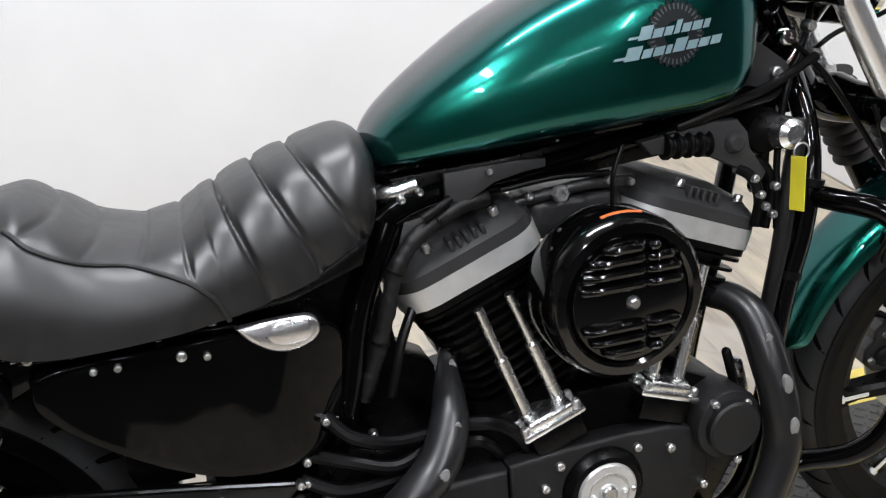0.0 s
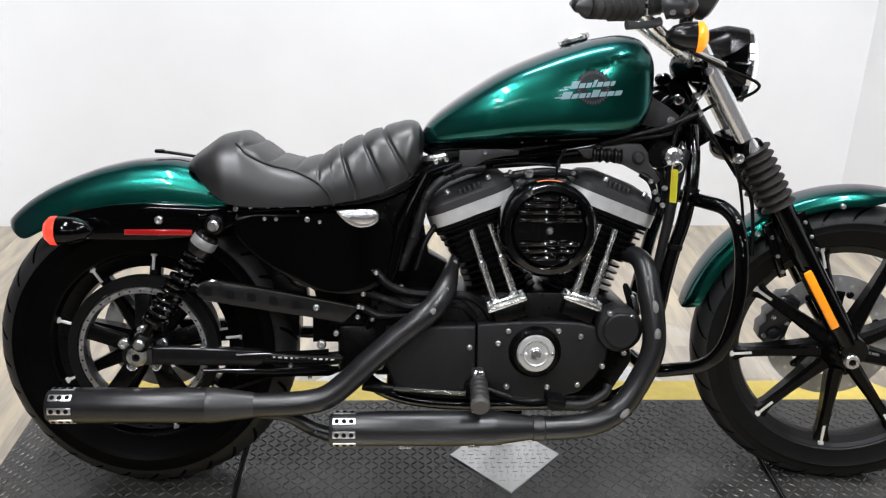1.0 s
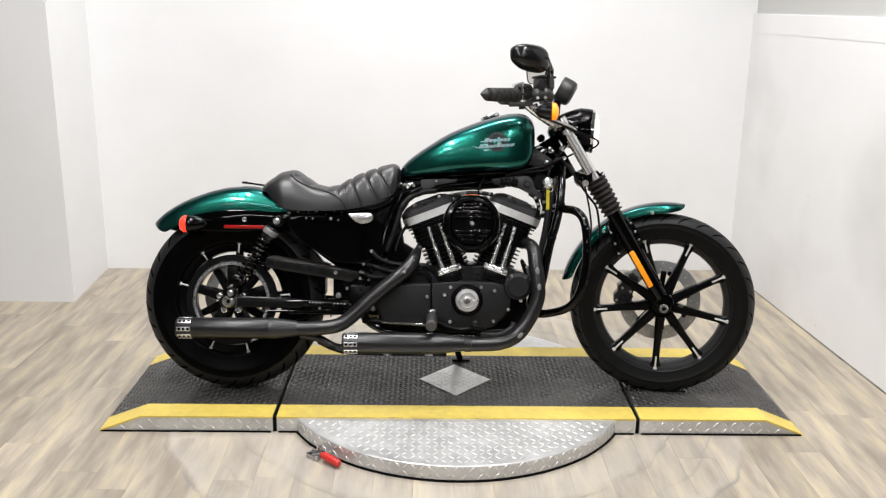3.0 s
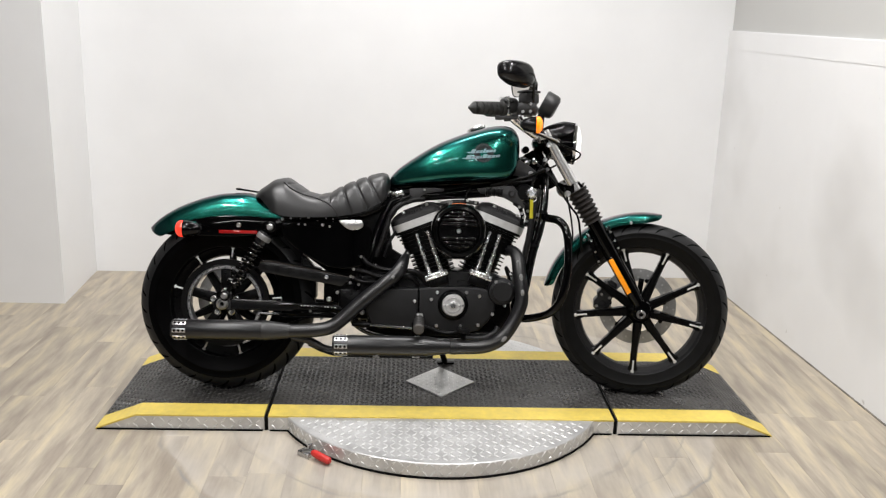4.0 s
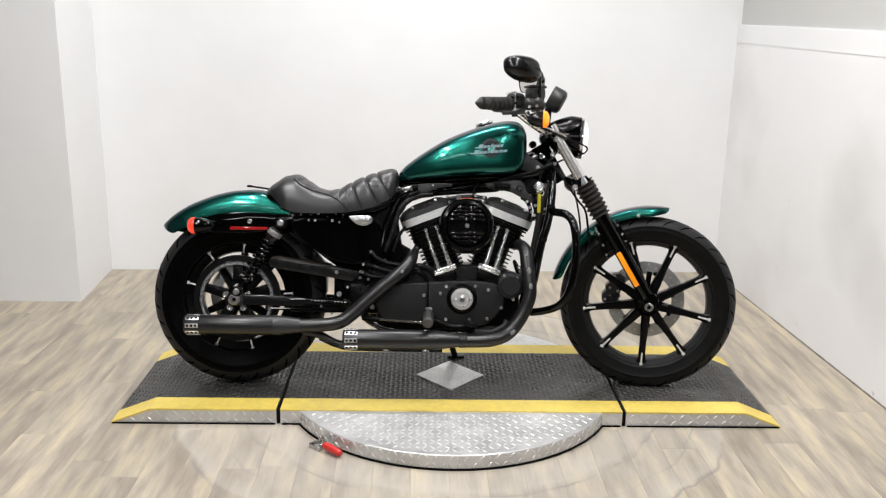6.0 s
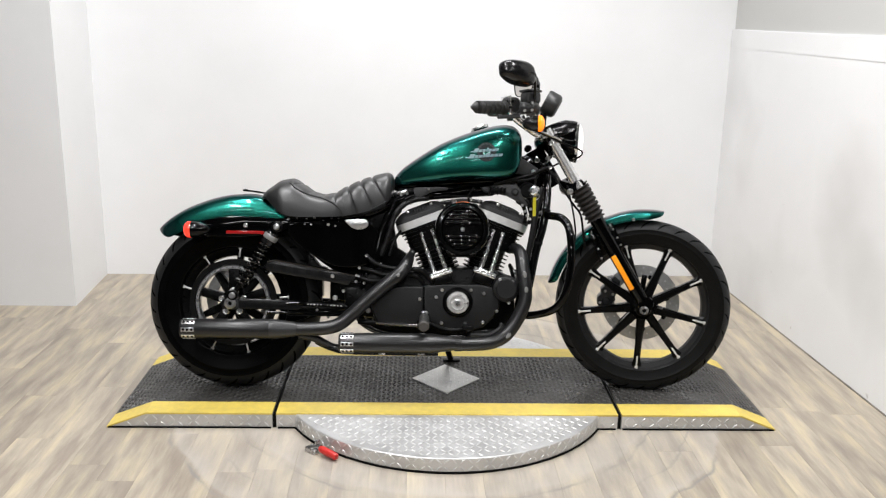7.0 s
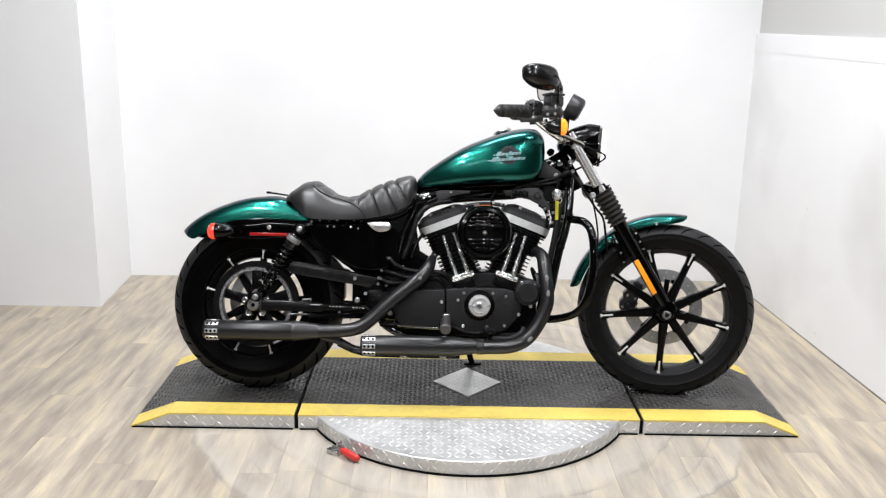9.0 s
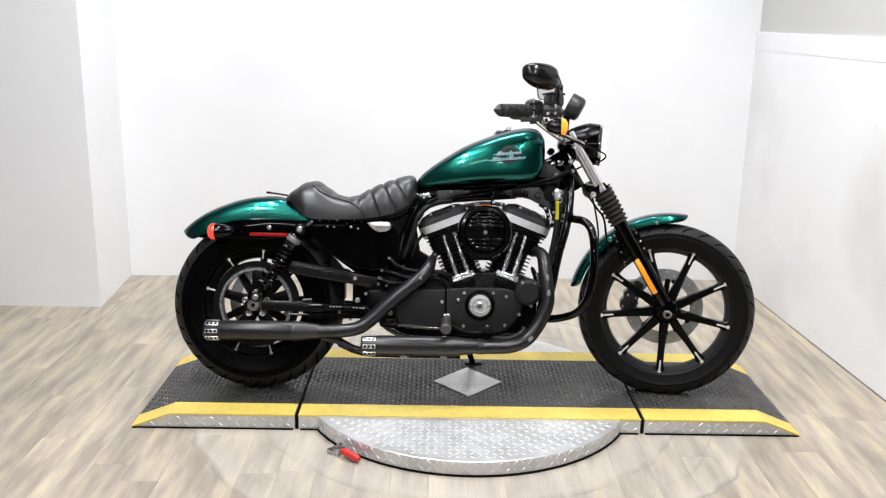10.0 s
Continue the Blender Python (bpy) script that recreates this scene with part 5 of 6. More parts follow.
part("trim_arc", tube([(0.082 + 0.0955 * math.cos(a), -0.168, 0.600 + 0.0965 * math.sin(a)) for a in [radians(75 + 6 * i) for i in range(6)]], 0.003, n=2, sides=6), mat("orange_paint_pen", (0.5, 0.1, 0.01), 0.5), air, "orange paint mark")

# ---- exhaust
def muffler(name, u_tip, u_full, u_neck, w, v, r, label):
    """A straight silencer along u, from its drilled tip to its neck."""
    rot = Matrix.Translation((0, v, w)) @ Matrix.Rotation(radians(-90), 4, "Z")
    prof = [(r * 0.80, u_tip + 0.03), (r * 0.80, u_tip), (r * 0.9, u_tip - 0.001), (r * 0.96, u_tip + 0.004), (r, u_tip + 0.012), (r, u_tip + 0.056), (r * 1.03, u_tip + 0.06), (r * 1.03, u_full), (r * 0.98, u_full + 0.006), (r * 0.70, u_neck), (r * 0.66, u_neck + 0.004)]
    bm = lathe(prof, 40, None, rot)
    ob = part(name, bm, M_EXH, bike, label)
    for row in range(8):
        a = 2 * math.pi * row / 8
        frame_bm = box(u_tip + 0.029, 0, 0, 0.046, 0.0035, 0.0145, 0.0017)
        bmesh.ops.translate(frame_bm, vec=(0, -r, 0), verts=frame_bm.verts[:])
        frame_bm.transform(Matrix.Translation((0, v, w)) @ Matrix.Rotation(a, 4, "X"))
        slot = part("tip_slot", frame_bm, M_ALU, ob, "bright slotted tip insert")
        for h in range(3):
            hb = lathe([(0, -r - 0.0021), (0.0048, -r - 0.0021), (0.0048, -r)], 10, None, Matrix.Translation((u_tip + 0.0145 + 0.0145 * h, 0, 0)))
            hb.transform(Matrix.Translation((0, v, w)) @ Matrix.Rotation(a, 4, "X"))
            part("tip_hole", hb, M_GAP, slot, smooth=0)
    return ob


muffler("rear_muffler", -0.912, -0.60, -0.575, 0.2375, -0.185, 0.0345, "matt black rear silencer with drilled tip")
muffler("front_muffler", -0.352, -0.02, 0.055, 0.1925, -0.20, 0.0345, "matt black front silencer with drilled tip")
part("exhaust_pipe", tube([(-0.085, -0.035, 0.535), (-0.099, -0.06, 0.508), (-0.108, -0.088, 0.49), (-0.119, -0.122, 0.466), (-0.138, -0.15, 0.441), (-0.165, -0.165, 0.418), (-0.215, -0.17, 0.378), (-0.27, -0.175, 0.33), (-0.325, -0.18, 0.279), (-0.365, -0.185, 0.252), (-0.42, -0.185, 0.241), (-0.50, -0.185, 0.2375), (-0.59, -0.185, 0.2375)],
                          [0.011, 0.0125, 0.018, 0.0235, 0.0245, 0.0245, 0.0245, 0.0245, 0.0245, 0.0245, 0.0245, 0.0245, 0.0245], sides=24), M_EXH, bike, "matt black rear exhaust pipe with heat shield")
part("exhaust_pipe", tube([(0.272, -0.05, 0.53), (0.290, -0.08, 0.527), (0.301, -0.108, 0.507), (0.305, -0.135, 0.462), (0.312, -0.152, 0.405), (0.311, -0.16, 0.342), (0.280, -0.165, 0.27), (0.238, -0.175, 0.218), (0.18, -0.185, 0.194), (0.10, -0.195, 0.1905), (0.04, -0.20, 0.1925)],
                          [0.019, 0.021, 0.0235, 0.0245, 0.0245, 0.0245, 0.0245, 0.0245, 0.0245, 0.0245, 0.0245], sides=24), M_EXH, bike, "matt black front exhaust pipe with heat shield")
part("pipe_clamp", lathe([(0.0356, -0.60), (0.0362, -0.597), (0.0358, -0.585), (0.031, -0.55), (0.0265, -0.512), (0.0245, -0.505)], 32, None, Matrix.Translation((0, -0.185, 0.2375)) @ Matrix.Rotation(radians(-90), 4, "Z")), mat("worn_exhaust_band", (0.02, 0.02, 0.0205), 0.38, 0.0), bike, "worn grey pipe band")
part("pipe_clamp", lathe([(0.0245, 0.058), (0.0265, 0.06), (0.0265, 0.082), (0.0245, 0.084)], 32, None, Matrix.Translation((0, -0.198, 0.1915)) @ Matrix.Rotation(radians(-90), 4, "Z")), M_EXH, bike)
for uu, vv, ww, turn in ((-0.100, -0.073, 0.505, 28), (-0.121, -0.147, 0.464, 30), (-0.150, -0.181, 0.430, 45), (0.300, -0.142, 0.488, -8), (0.309, -0.169, 0.44, -8), (0.314, -0.178, 0.385, 0), (0.25, -0.197, 0.222, 45)):
    oval = lathe([(0, -0.004), (0.004, -0.004), (0.0055, -0.0032), (0.0082, -0.0028), (0.0088, 0.002), (0.0088, 0.006)], 20, None,
                 Matrix.Translation((uu, vv, ww)) @ Matrix.Rotation(radians(turn), 4, "Y") @ Matrix.Diagonal((0.8, 1, 1.45, 1)))
    part("shield_clamp", oval, M_COLLAR, bike, "oval heat shield clamp screw")
part("exhaust_bracket", tube([(-0.44, -0.13, 0.185), (-0.38, -0.16, 0.165), (-0.30, -0.17, 0.155), (0.0, -0.17, 0.152)], 0.009, sides=8), M_SATIN, bike, "black silencer bracket")
part("crossover_pipe", tube([(-0.50, -0.16, 0.215), (-0.44, -0.15, 0.20), (-0.38, -0.15, 0.17), (-0.30, -0.17, 0.165)], 0.014), M_EXH, bike)
for uu in (-0.2, -0.06):
    part("silencer_foot", box(uu, -0.2, 0.155, 0.025, 0.02, 0.006, 0.001), M_STEEL, bike)

# ---- rear end
for sgn in (-1, 1):
    a, b = Vector((-0.583, sgn * 0.135, 0.60)), Vector((-0.742, sgn * 0.125, 0.352))
    d = (b - a)
    shock = part("shock_absorber", tube([a.lerp(b, 0.12), a.lerp(b, 0.55)], 0.013, smooth=False, sides=20), M_GLOSS, bike, "black coil-over rear shock")
    part("damper_rod", tube([a.lerp(b, 0.5), a.lerp(b, 0.98)], 0.009, smooth=False), M_SATIN, shock)
    part("top_collar", tube([a.lerp(b, 0.09), a.lerp(b, 0.11), a.lerp(b, 0.20), a.lerp(b, 0.24)], [0.021, 0.0245, 0.0255, 0.023], smooth=False, sides=24), M_SHELL, shock)
    part("preload_ring", tube([a.lerp(b, 0.115), a.lerp(b, 0.125), a.lerp(b, 0.17), a.lerp(b, 0.18)], [0.0245, 0.0262, 0.0268, 0.0258], smooth=False, sides=24), M_COLLAR, shock, "dull grey preload ring")
    part("lower_seat", tube([a.lerp(b, 0.80), a.lerp(b, 0.84)], 0.025, smooth=False, sides=20), M_GLOSS, shock)
    q = d.normalized()
    e1 = q.cross(Vector((0, 1, 0))).normalized()
    e2 = q.cross(e1)
    coil = []
    for k in range(161):
        s = k / 160
        ang = 2 * math.pi * 9.5 * s
        coil.append(a.lerp(b, 0.25 + 0.57 * s) + (e1 * math.cos(ang) + e2 * math.sin(ang)) * 0.0215)
    part("spring", tube(coil, 0.0046, n=1, sides=8), M_GLOSSAIR, shock, "gloss black coil spring")
    for p, nm in ((a, "top_eye"), (b, "bottom_eye")):
        part(nm, lathe([(0, -0.018), (0.013, -0.018), (0.019, -0.014), (0.019, 0.014), (0, 0.014)], 20, None, Matrix.Translation(p)), M_SATIN, shock)
        part("shock_bolt", lathe([(0, -0.03 * 1.0), (0.008, -0.03), (0.0115, -0.026), (0.0115, -0.016)], 14, None, Matrix.Translation(p)), M_BOLT, shock)
    arm_bm = plate([(-0.785, 0.330), (-0.775, 0.339), (-0.70, 0.340), (-0.58, 0.336), (-0.502, 0.331), (-0.494, 0.322), (-0.496, 0.304), (-0.51, 0.297), (-0.58, 0.299), (-0.70, 0.301), (-0.775, 0.300), (-0.785, 0.306)], sgn * 0.122, sgn * 0.098, 0.004, segs=3)
    tube([(-0.51, sgn * 0.108, 0.314), (-0.40, sgn * 0.104, 0.308), (-0.30, sgn * 0.092, 0.312)], 0.014, bm=arm_bm)
    part("swingarm", arm_bm, M_SHELL, bike, "satin black box-section swingarm")
part("axle_plate", box(-0.748, -0.123, 0.319, 0.05, 0.006, 0.034, 0.003), M_CTRL, bike, "dark axle adjuster plate")
part("shock_mount", box(-0.742, -0.112, 0.345, 0.035, 0.02, 0.05, 0.006), M_STEEL, bike)
# perforated belt guard
gb = plate([(-0.630, 0.460), (-0.620, 0.474), (-0.595, 0.479), (-0.566, 0.476), (-0.45, 0.455), (-0.36, 0.438), (-0.294, 0.424), (-0.331, 0.391), (-0.38, 0.400), (-0.45, 0.411), (-0.55, 0.427), (-0.614, 0.438), (-0.628, 0.448)], -0.118, -0.108, 0.0025)
bg = part("belt_guard", gb, M_GUARD, bike, "gloss black perforated belt guard")
part("guard_lip", tube([(-0.622, -0.116, 0.474), (-0.595, -0.116, 0.479), (-0.566, -0.116, 0.476), (-0.45, -0.116, 0.455), (-0.36, -0.116, 0.438), (-0.30, -0.116, 0.426)], 0.0042, n=4, sides=8), M_GLOSSAIR, bg, "rolled gloss black upper edge")
for uu, ww in ((-0.607, 0.458), (-0.561, 0.451), (-0.518, 0.445), (-0.473, 0.438), (-0.427, 0.431)):
    hole = plate([(uu + x, ww + y - 0.14 * x) for x, y in rounded_rect(0.0085, 0.009, 0.004)], -0.1188, -0.117)
    part("guard_hole", hole, M_GAP, bg, "dark square opening", smooth=0)
part("guard_screw", bolt_bm(-0.385, -0.118, 0.424, 0.007, 0.005), M_BOLT, bg)
part("debris_guard", plate([(-0.55, 0.292), (-0.36, 0.300), (-0.33, 0.29), (-0.36, 0.278), (-0.55, 0.275)], -0.125, -0.115, 0.002), M_GLOSS, bike)
part("swingarm_rail", tube([(-0.55, -0.12, 0.322), (-0.46, -0.122, 0.325), (-0.36, -0.12, 0.33)], 0.006), M_GLOSS, bike, "black brake line along the swingarm")
sleeve = part("line_sleeve", tube([(-0.478, -0.126, 0.323), (-0.41, -0.128, 0.319), (-0.337, -0.126, 0.317)], 0.0065), M_SHELL, bike, "black sleeve round the brake line")
for k in range(11):
    part("sleeve_mark", box(-0.472 + 0.012 * k, -0.1335, 0.322 - 0.0005 * k, 0.007 if k % 3 else 0.004, 0.0012, 0.003), M_PAD, sleeve, smooth=0)
part("swingarm_rail", tube([(-0.62, -0.12, 0.289), (-0.48, -0.122, 0.29), (-0.34, -0.12, 0.294)], 0.005), M_GLOSS, bike)
for uu, ww, r in ((-0.375, 0.345, 0.012), (-0.345, 0.37, 0.008), (-0.30, 0.405, 0.007), (-0.255, 0.300, 0.012), (-0.225, 0.285, 0.013), (-0.29, 0.425, 0.006), (-0.27, 0.40, 0.007), (-0.44, 0.30, 0.006), (-0.40, 0.275, 0.006), (-0.33, 0.262, 0.007)):
    part("frame_bolt", bolt_bm(uu, -0.118, ww, r * 0.8, 0.007), M_BOLT, bike)
part("swingarm_pivot", box(-0.30, -0.085, 0.33, 0.085, 0.05, 0.11, 0.012), M_SATIN, bike)
part("belt_teeth", plate([(-0.36 + 0.008 * (k // 2) + (0.004 if k % 2 else 0), 0.375 + (0.008 if k % 4 in (1, 2) else 0)) for k in range(28)] + [(-0.25, 0.40), (-0.36, 0.40)], -0.1, -0.085), M_SATIN, bike, "toothed black sprocket belt", smooth=0)
part("transmission_case", box(-0.20, -0.02, 0.36, 0.16, 0.18, 0.18, 0.02), M_SATIN, bike)

# oil tank, side panel and battery box
oil = [(-0.545, 0.612), (-0.50, 0.620), (-0.36, 0.623), (-0.27, 0.617), (-0.234, 0.600), (-0.220, 0.55), (-0.230, 0.492), (-0.262, 0.465), (-0.31, 0.456), (-0.37, 0.461), (-0.42, 0.480), (-0.47, 0.510), (-0.52, 0.550), (-0.545, 0.582)]
rows = []
for s, dv in ((1.0, -0.06), (1.0, -0.130), (0.996, -0.133), (0.988, -0.1345), (0.975, -0.135), (0.9, -0.1352), (0.8, -0.1353), (0.65, -0.1354), (0.5, -0.1355), (0.35, -0.1356), (0.2, -0.1357), (0.08, -0.1358)):
    cu, cw = -0.38, 0.565
    row = []
    for p in smooth_path([(u, w, 0) for u, w in oil] + [(*oil[0], 0)], 6)[:-1]:
        u, w = cu + (p.x - cu) * s, cw + (p.y - cw) * s
        swell = 0.0015 * math.sin((u + 0.39) * 46) * (1 - s ** 8)
        row.append((u, dv + swell + 0.032 * (max(0.0, u + 0.335) / 0.1) ** 2, w))
    rows.append(row)
part("oil_tank", grid_skin(rows, close_u=True, cap=True), M_GLOSS, bike, "gloss black oil tank cover", smooth=60)
bm = lathe([(0, -0.1395), (0.013, -0.1395), (0.0155, -0.138), (0.016, -0.13)], 28, None, Matrix.Translation((-0.288, 0, 0.616)) @ Matrix.Diagonal((1.5, 1, 0.9, 1)))
oc = part("oil_cap", bm, M_ALU, bike, "bright oil tank cap")
bm = plate([(p.x, p.y) for p in smooth_path([(-0.344, 0.629, 0), (-0.30, 0.6315, 0), (-0.266, 0.630, 0), (-0.256, 0.617, 0), (-0.262, 0.603, 0), (-0.285, 0.594, 0), (-0.31, 0.598, 0), (-0.33, 0.612, 0), (-0.344, 0.629, 0)], 5)[:-1]], -0.138, -0.122, 0.005, segs=4)
part("cap_shroud", bm, M_ALU, oc, "bright metal shroud round the cap")
part("battery_box", box(-0.37, 0.0, 0.56, 0.18, 0.17, 0.11, 0.015), M_SATIN, bike)
for i, (uu, ww) in enumerate(((-0.545, 0.629), (-0.515, 0.632), (-0.48, 0.629), (-0.452, 0.633), (-0.42, 0.628), (-0.39, 0.632), (-0.365, 0.629), (-0.485, 0.612), (-0.462, 0.611), (-0.40, 0.611), (-0.375, 0.606))):
    part("rail_stud", bolt_bm(uu, -0.118 if ww > 0.62 else -0.137, ww, 0.004 if i % 3 else 0.0055, 0.0035), M_BOLT, bike)
part("seat_wire", tube([(-0.56, -0.115, 0.627), (-0.50, -0.12, 0.625), (-0.42, -0.12, 0.63), (-0.34, -0.12, 0.627)], 0.004), M_GLOSS, bike)

# hoses and wires between tank, engine and frame
HOSES_A = [([(-0.262, -0.115, 0.50), (-0.235, -0.13, 0.475), (-0.19, -0.13, 0.458), (-0.14, -0.12, 0.452)], 0.0085),
           ([(-0.285, -0.11, 0.455), (-0.24, -0.13, 0.445), (-0.19, -0.135, 0.43), (-0.14, -0.12, 0.44)], 0.0085),
           ([(-0.295, -0.11, 0.425), (-0.25, -0.13, 0.41), (-0.18, -0.13, 0.412)], 0.0085),
           ([(-0.11, -0.11, 0.452), (-0.07, -0.12, 0.45), (-0.04, -0.115, 0.43), (-0.02, -0.11, 0.40)], 0.009),
           ([(-0.11, -0.11, 0.43), (-0.08, -0.12, 0.428), (-0.055, -0.11, 0.40)], 0.008)]
HOSES_B = [([(-0.14, -0.058, 0.722), (-0.07, -0.06, 0.728), (0.0, -0.064, 0.735), (0.08, -0.062, 0.737), (0.14, -0.06, 0.745)], 0.005),
           ([(-0.02, -0.066, 0.716), (0.05, -0.068, 0.722), (0.12, -0.068, 0.718)], 0.004),
           ([(0.108, -0.098, 0.69), (0.109, -0.10, 0.725), (0.126, -0.09, 0.755)], 0.003)]
HOSES_C = [([(0.20, -0.085, 0.765), (0.27, -0.09, 0.785), (0.33, -0.085, 0.80), (0.40, -0.08, 0.83)], 0.006),
           ([(0.18, -0.08, 0.755), (0.26, -0.085, 0.775), (0.33, -0.08, 0.785), (0.37, -0.07, 0.80)], 0.005),
           ([(-0.13, -0.06, 0.60), (-0.16, -0.09, 0.56), (-0.18, -0.10, 0.50)], 0.006)]
for pts, r in HOSES_A + HOSES_B + HOSES_C:
    part("hose", tube(pts, r, sides=10), M_HOSE, bike, "black rubber hose")
for uu, ww in ((-0.262, 0.50), (-0.288, 0.455), (-0.298, 0.428), (-0.21, 0.47), (-0.105, 0.465)):
    part("hose_clip", bolt_bm(uu, -0.122, ww, 0.0055, 0.009), M_BOLT, bike)
part("coil_cover", plate([(-0.093, 0.749), (-0.045, 0.752), (-0.004, 0.753), (0.03, 0.751), (0.03, 0.741), (0.0, 0.738), (-0.034, 0.731), (-0.06, 0.717), (-0.093, 0.702)], -0.088, -0.08, 0.002), M_ROCKER, bike, "charcoal ignition coil cover")
part("coil_bolt", bolt_bm(-0.040, -0.088, 0.745, 0.0042, 0.004), M_BOLT, bike)
part("wire_strap", tube([(-0.125, -0.10, 0.705), (-0.105, -0.10, 0.715), (-0.09, -0.095, 0.722)], 0.005), M_HOSE, bike)

# wrapped loom behind the rear cylinder, throttle body and lines under the tank
loom, loom_r = [], []
for k, q in enumerate(smooth_path([(-0.04, -0.072, 0.712), (-0.085, -0.086, 0.706), (-0.132, -0.095, 0.684), (-0.160, -0.098, 0.650), (-0.176, -0.098, 0.60), (-0.192, -0.096, 0.55), (-0.212, -0.092, 0.50)], 10)):
    loom.append(q)
    loom_r.append(0.0098 + 0.0006 * math.sin(k * 2.1) + 0.0007 * math.sin(k * 0.7))
part("wiring_loom", tube(loom, loom_r, n=1, smooth=False, sides=14), M_LOOM, bike, "cloth-wrapped black wiring loom")
for k in (14, 30, 46):
    q, q2 = loom[k], loom[k + 1]
    part("loom_tie", tube([q, q + (q2 - q).normalized() * 0.004], 0.0115, smooth=False, sides=16), M_HOSE, bike, "black cable tie")
part("throttle_body", box(0.085, -0.01, 0.668, 0.125, 0.09, 0.055, 0.014, segs=3), M_CTRL, bike, "black cast throttle body")
part("fuel_rail", tube([(-0.005, -0.045, 0.690), (0.05, -0.06, 0.702), (0.10, -0.06, 0.706), (0.16, -0.05, 0.70)], 0.0075), M_CTRL, bike)
part("fuel_fitting", bolt_bm(0.055, -0.066, 0.701, 0.011, 0.01, hexa=True), M_COLLAR, bike, "dull grey hexagonal fuel fitting")
for uu, ww in ((0.015, 0.704), (0.118, 0.709), (0.148, 0.703), (-0.118, 0.728), (-0.14, 0.722)):
    part("wire_clip", bolt_bm(uu, -0.068, ww, 0.0048, 0.006), M_BOLT, bike)
part("seat_nose_stay", tube([(-0.172, -0.035, 0.722), (-0.148, -0.055, 0.728), (-0.118, -0.062, 0.736)], 0.0095), M_BRIGHT, bike, "bright steel stay under the tank")
part("tank_mount", tube([(-0.185, -0.012, 0.768), (-0.162, -0.012, 0.758), (-0.14, -0.012, 0.745)], 0.018), M_HOSE, bike, "black rubber tank mount")
for pts, r in (([(0.285, -0.085, 0.705), (0.305, -0.09, 0.69), (0.318, -0.088, 0.66), (0.315, -0.085, 0.625)], 0.007), ([(0.30, -0.08, 0.715), (0.328, -0.085, 0.70), (0.338, -0.085, 0.665), (0.33, -0.085, 0.62)], 0.006), ([(0.33, -0.075, 0.72), (0.335, -0.07, 0.68), (0.35, -0.07, 0.64)], 0.009)):
    part("neck_wire", tube(pts, r, sides=10), M_HOSE, bike, "black wire before the engine")
for uu, ww in ((0.315, 0.668), (0.322, 0.652), (0.333, 0.640), (0.305, 0.69), (0.336, 0.676)):
    part("wire_clip", bolt_bm(uu, -0.094, ww, 0.0055, 0.007), M_BOLT, bike)

# foot controls
PEG0, PEG1 = Vector((-0.050, -0.160, 0.286)), Vector((-0.0538, -0.258, 0.2605))
peg_q = [PEG0.lerp(PEG1, k / 24) for k in range(25)]
peg = part("foot_peg", tube(peg_q, [0.011 if k < 4 else 0.0165 + 0.0016 * (k % 4 < 2) + 0.0015 * k / 24 for k in range(25)], n=1, smooth=False, sides=20), M_GRIP, bike, "ribbed black rubber foot peg")
dirp = (PEG1 - PEG0).normalized()
part("peg_end", tube([PEG1 - dirp * 0.006, PEG1, PEG1 + dirp * 0.005], [0.0195, 0.0195, 0.0155], smooth=False, sides=24), M_PEG, peg, "worn grey rubber peg end")
part("peg_clevis", box(-0.050, -0.150, 0.290, 0.026, 0.034, 0.026, 0.007, segs=3), M_STEEL, peg, "dull steel peg clevis")
part("peg_pin", bolt_bm(-0.046, -0.168, 0.297, 0.0085, 0.008), M_BOLT, peg)
part("peg_bracket", box(-0.057, -0.135, 0.255, 0.04, 0.025, 0.035, 0.006), M_SATIN, bike)
part("peg_bracket", box(-0.057, -0.2, 0.215, 0.022, 0.016, 0.03, 0.005), M_STEEL, bike)
part("brake_rod", tube([(-0.285, -0.14, 0.262), (-0.20, -0.145, 0.256), (-0.075, -0.15, 0.248)], 0.005), M_CHROME, bike, "bright brake rod")
part("rod_boot", tube([(-0.29, -0.14, 0.262), (-0.25, -0.142, 0.259), (-0.225, -0.143, 0.257)], [0.009, 0.012, 0.007]), M_HOSE, bike)
part("brake_pedal", tube([(-0.05, -0.145, 0.262), (-0.02, -0.15, 0.25), (0.03, -0.16, 0.236), (0.07, -0.17, 0.236), (0.10, -0.18, 0.245)], 0.009, flat=0.6), M_SATIN, bike, "black brake pedal lever")
pad = part("pedal_pad", box(0.105, -0.19, 0.25, 0.04, 0.05, 0.016, 0.004, m=Matrix.Rotation(radians(12), 4, "Y")), M_HOSE, bike, "ribbed black pedal pad")
for k in range(4):
    part("pad_rib", box(0.092 + k * 0.009, -0.19, 0.259 - k * 0.0018, 0.004, 0.046, 0.004, 0.001), M_HOSE, pad)
part("master_cylinder", tube([(-0.21, -0.11, 0.27), (-0.14, -0.115, 0.265)], 0.013, smooth=False), M_SATIN, bike)
# side stand on the far side, its foot on the deck
ROT = Matrix.Rotation(radians(LEAN), 4, "X")


def deck_point(x, y, z):
    """A world point as bike axes."""
    return ROT @ Vector((x, y, z - TOP + 0.001))


part("side_stand", tube([deck_point(0.02, 0.16, 0.22), deck_point(0.045, 0.22, 0.13), deck_point(0.062, 0.255, TOP + 0.012)], 0.012), M_GLOSS, bike, "gloss black side stand")
foot = box(0, 0, 0, 0.07, 0.035, 0.008, 0.003)
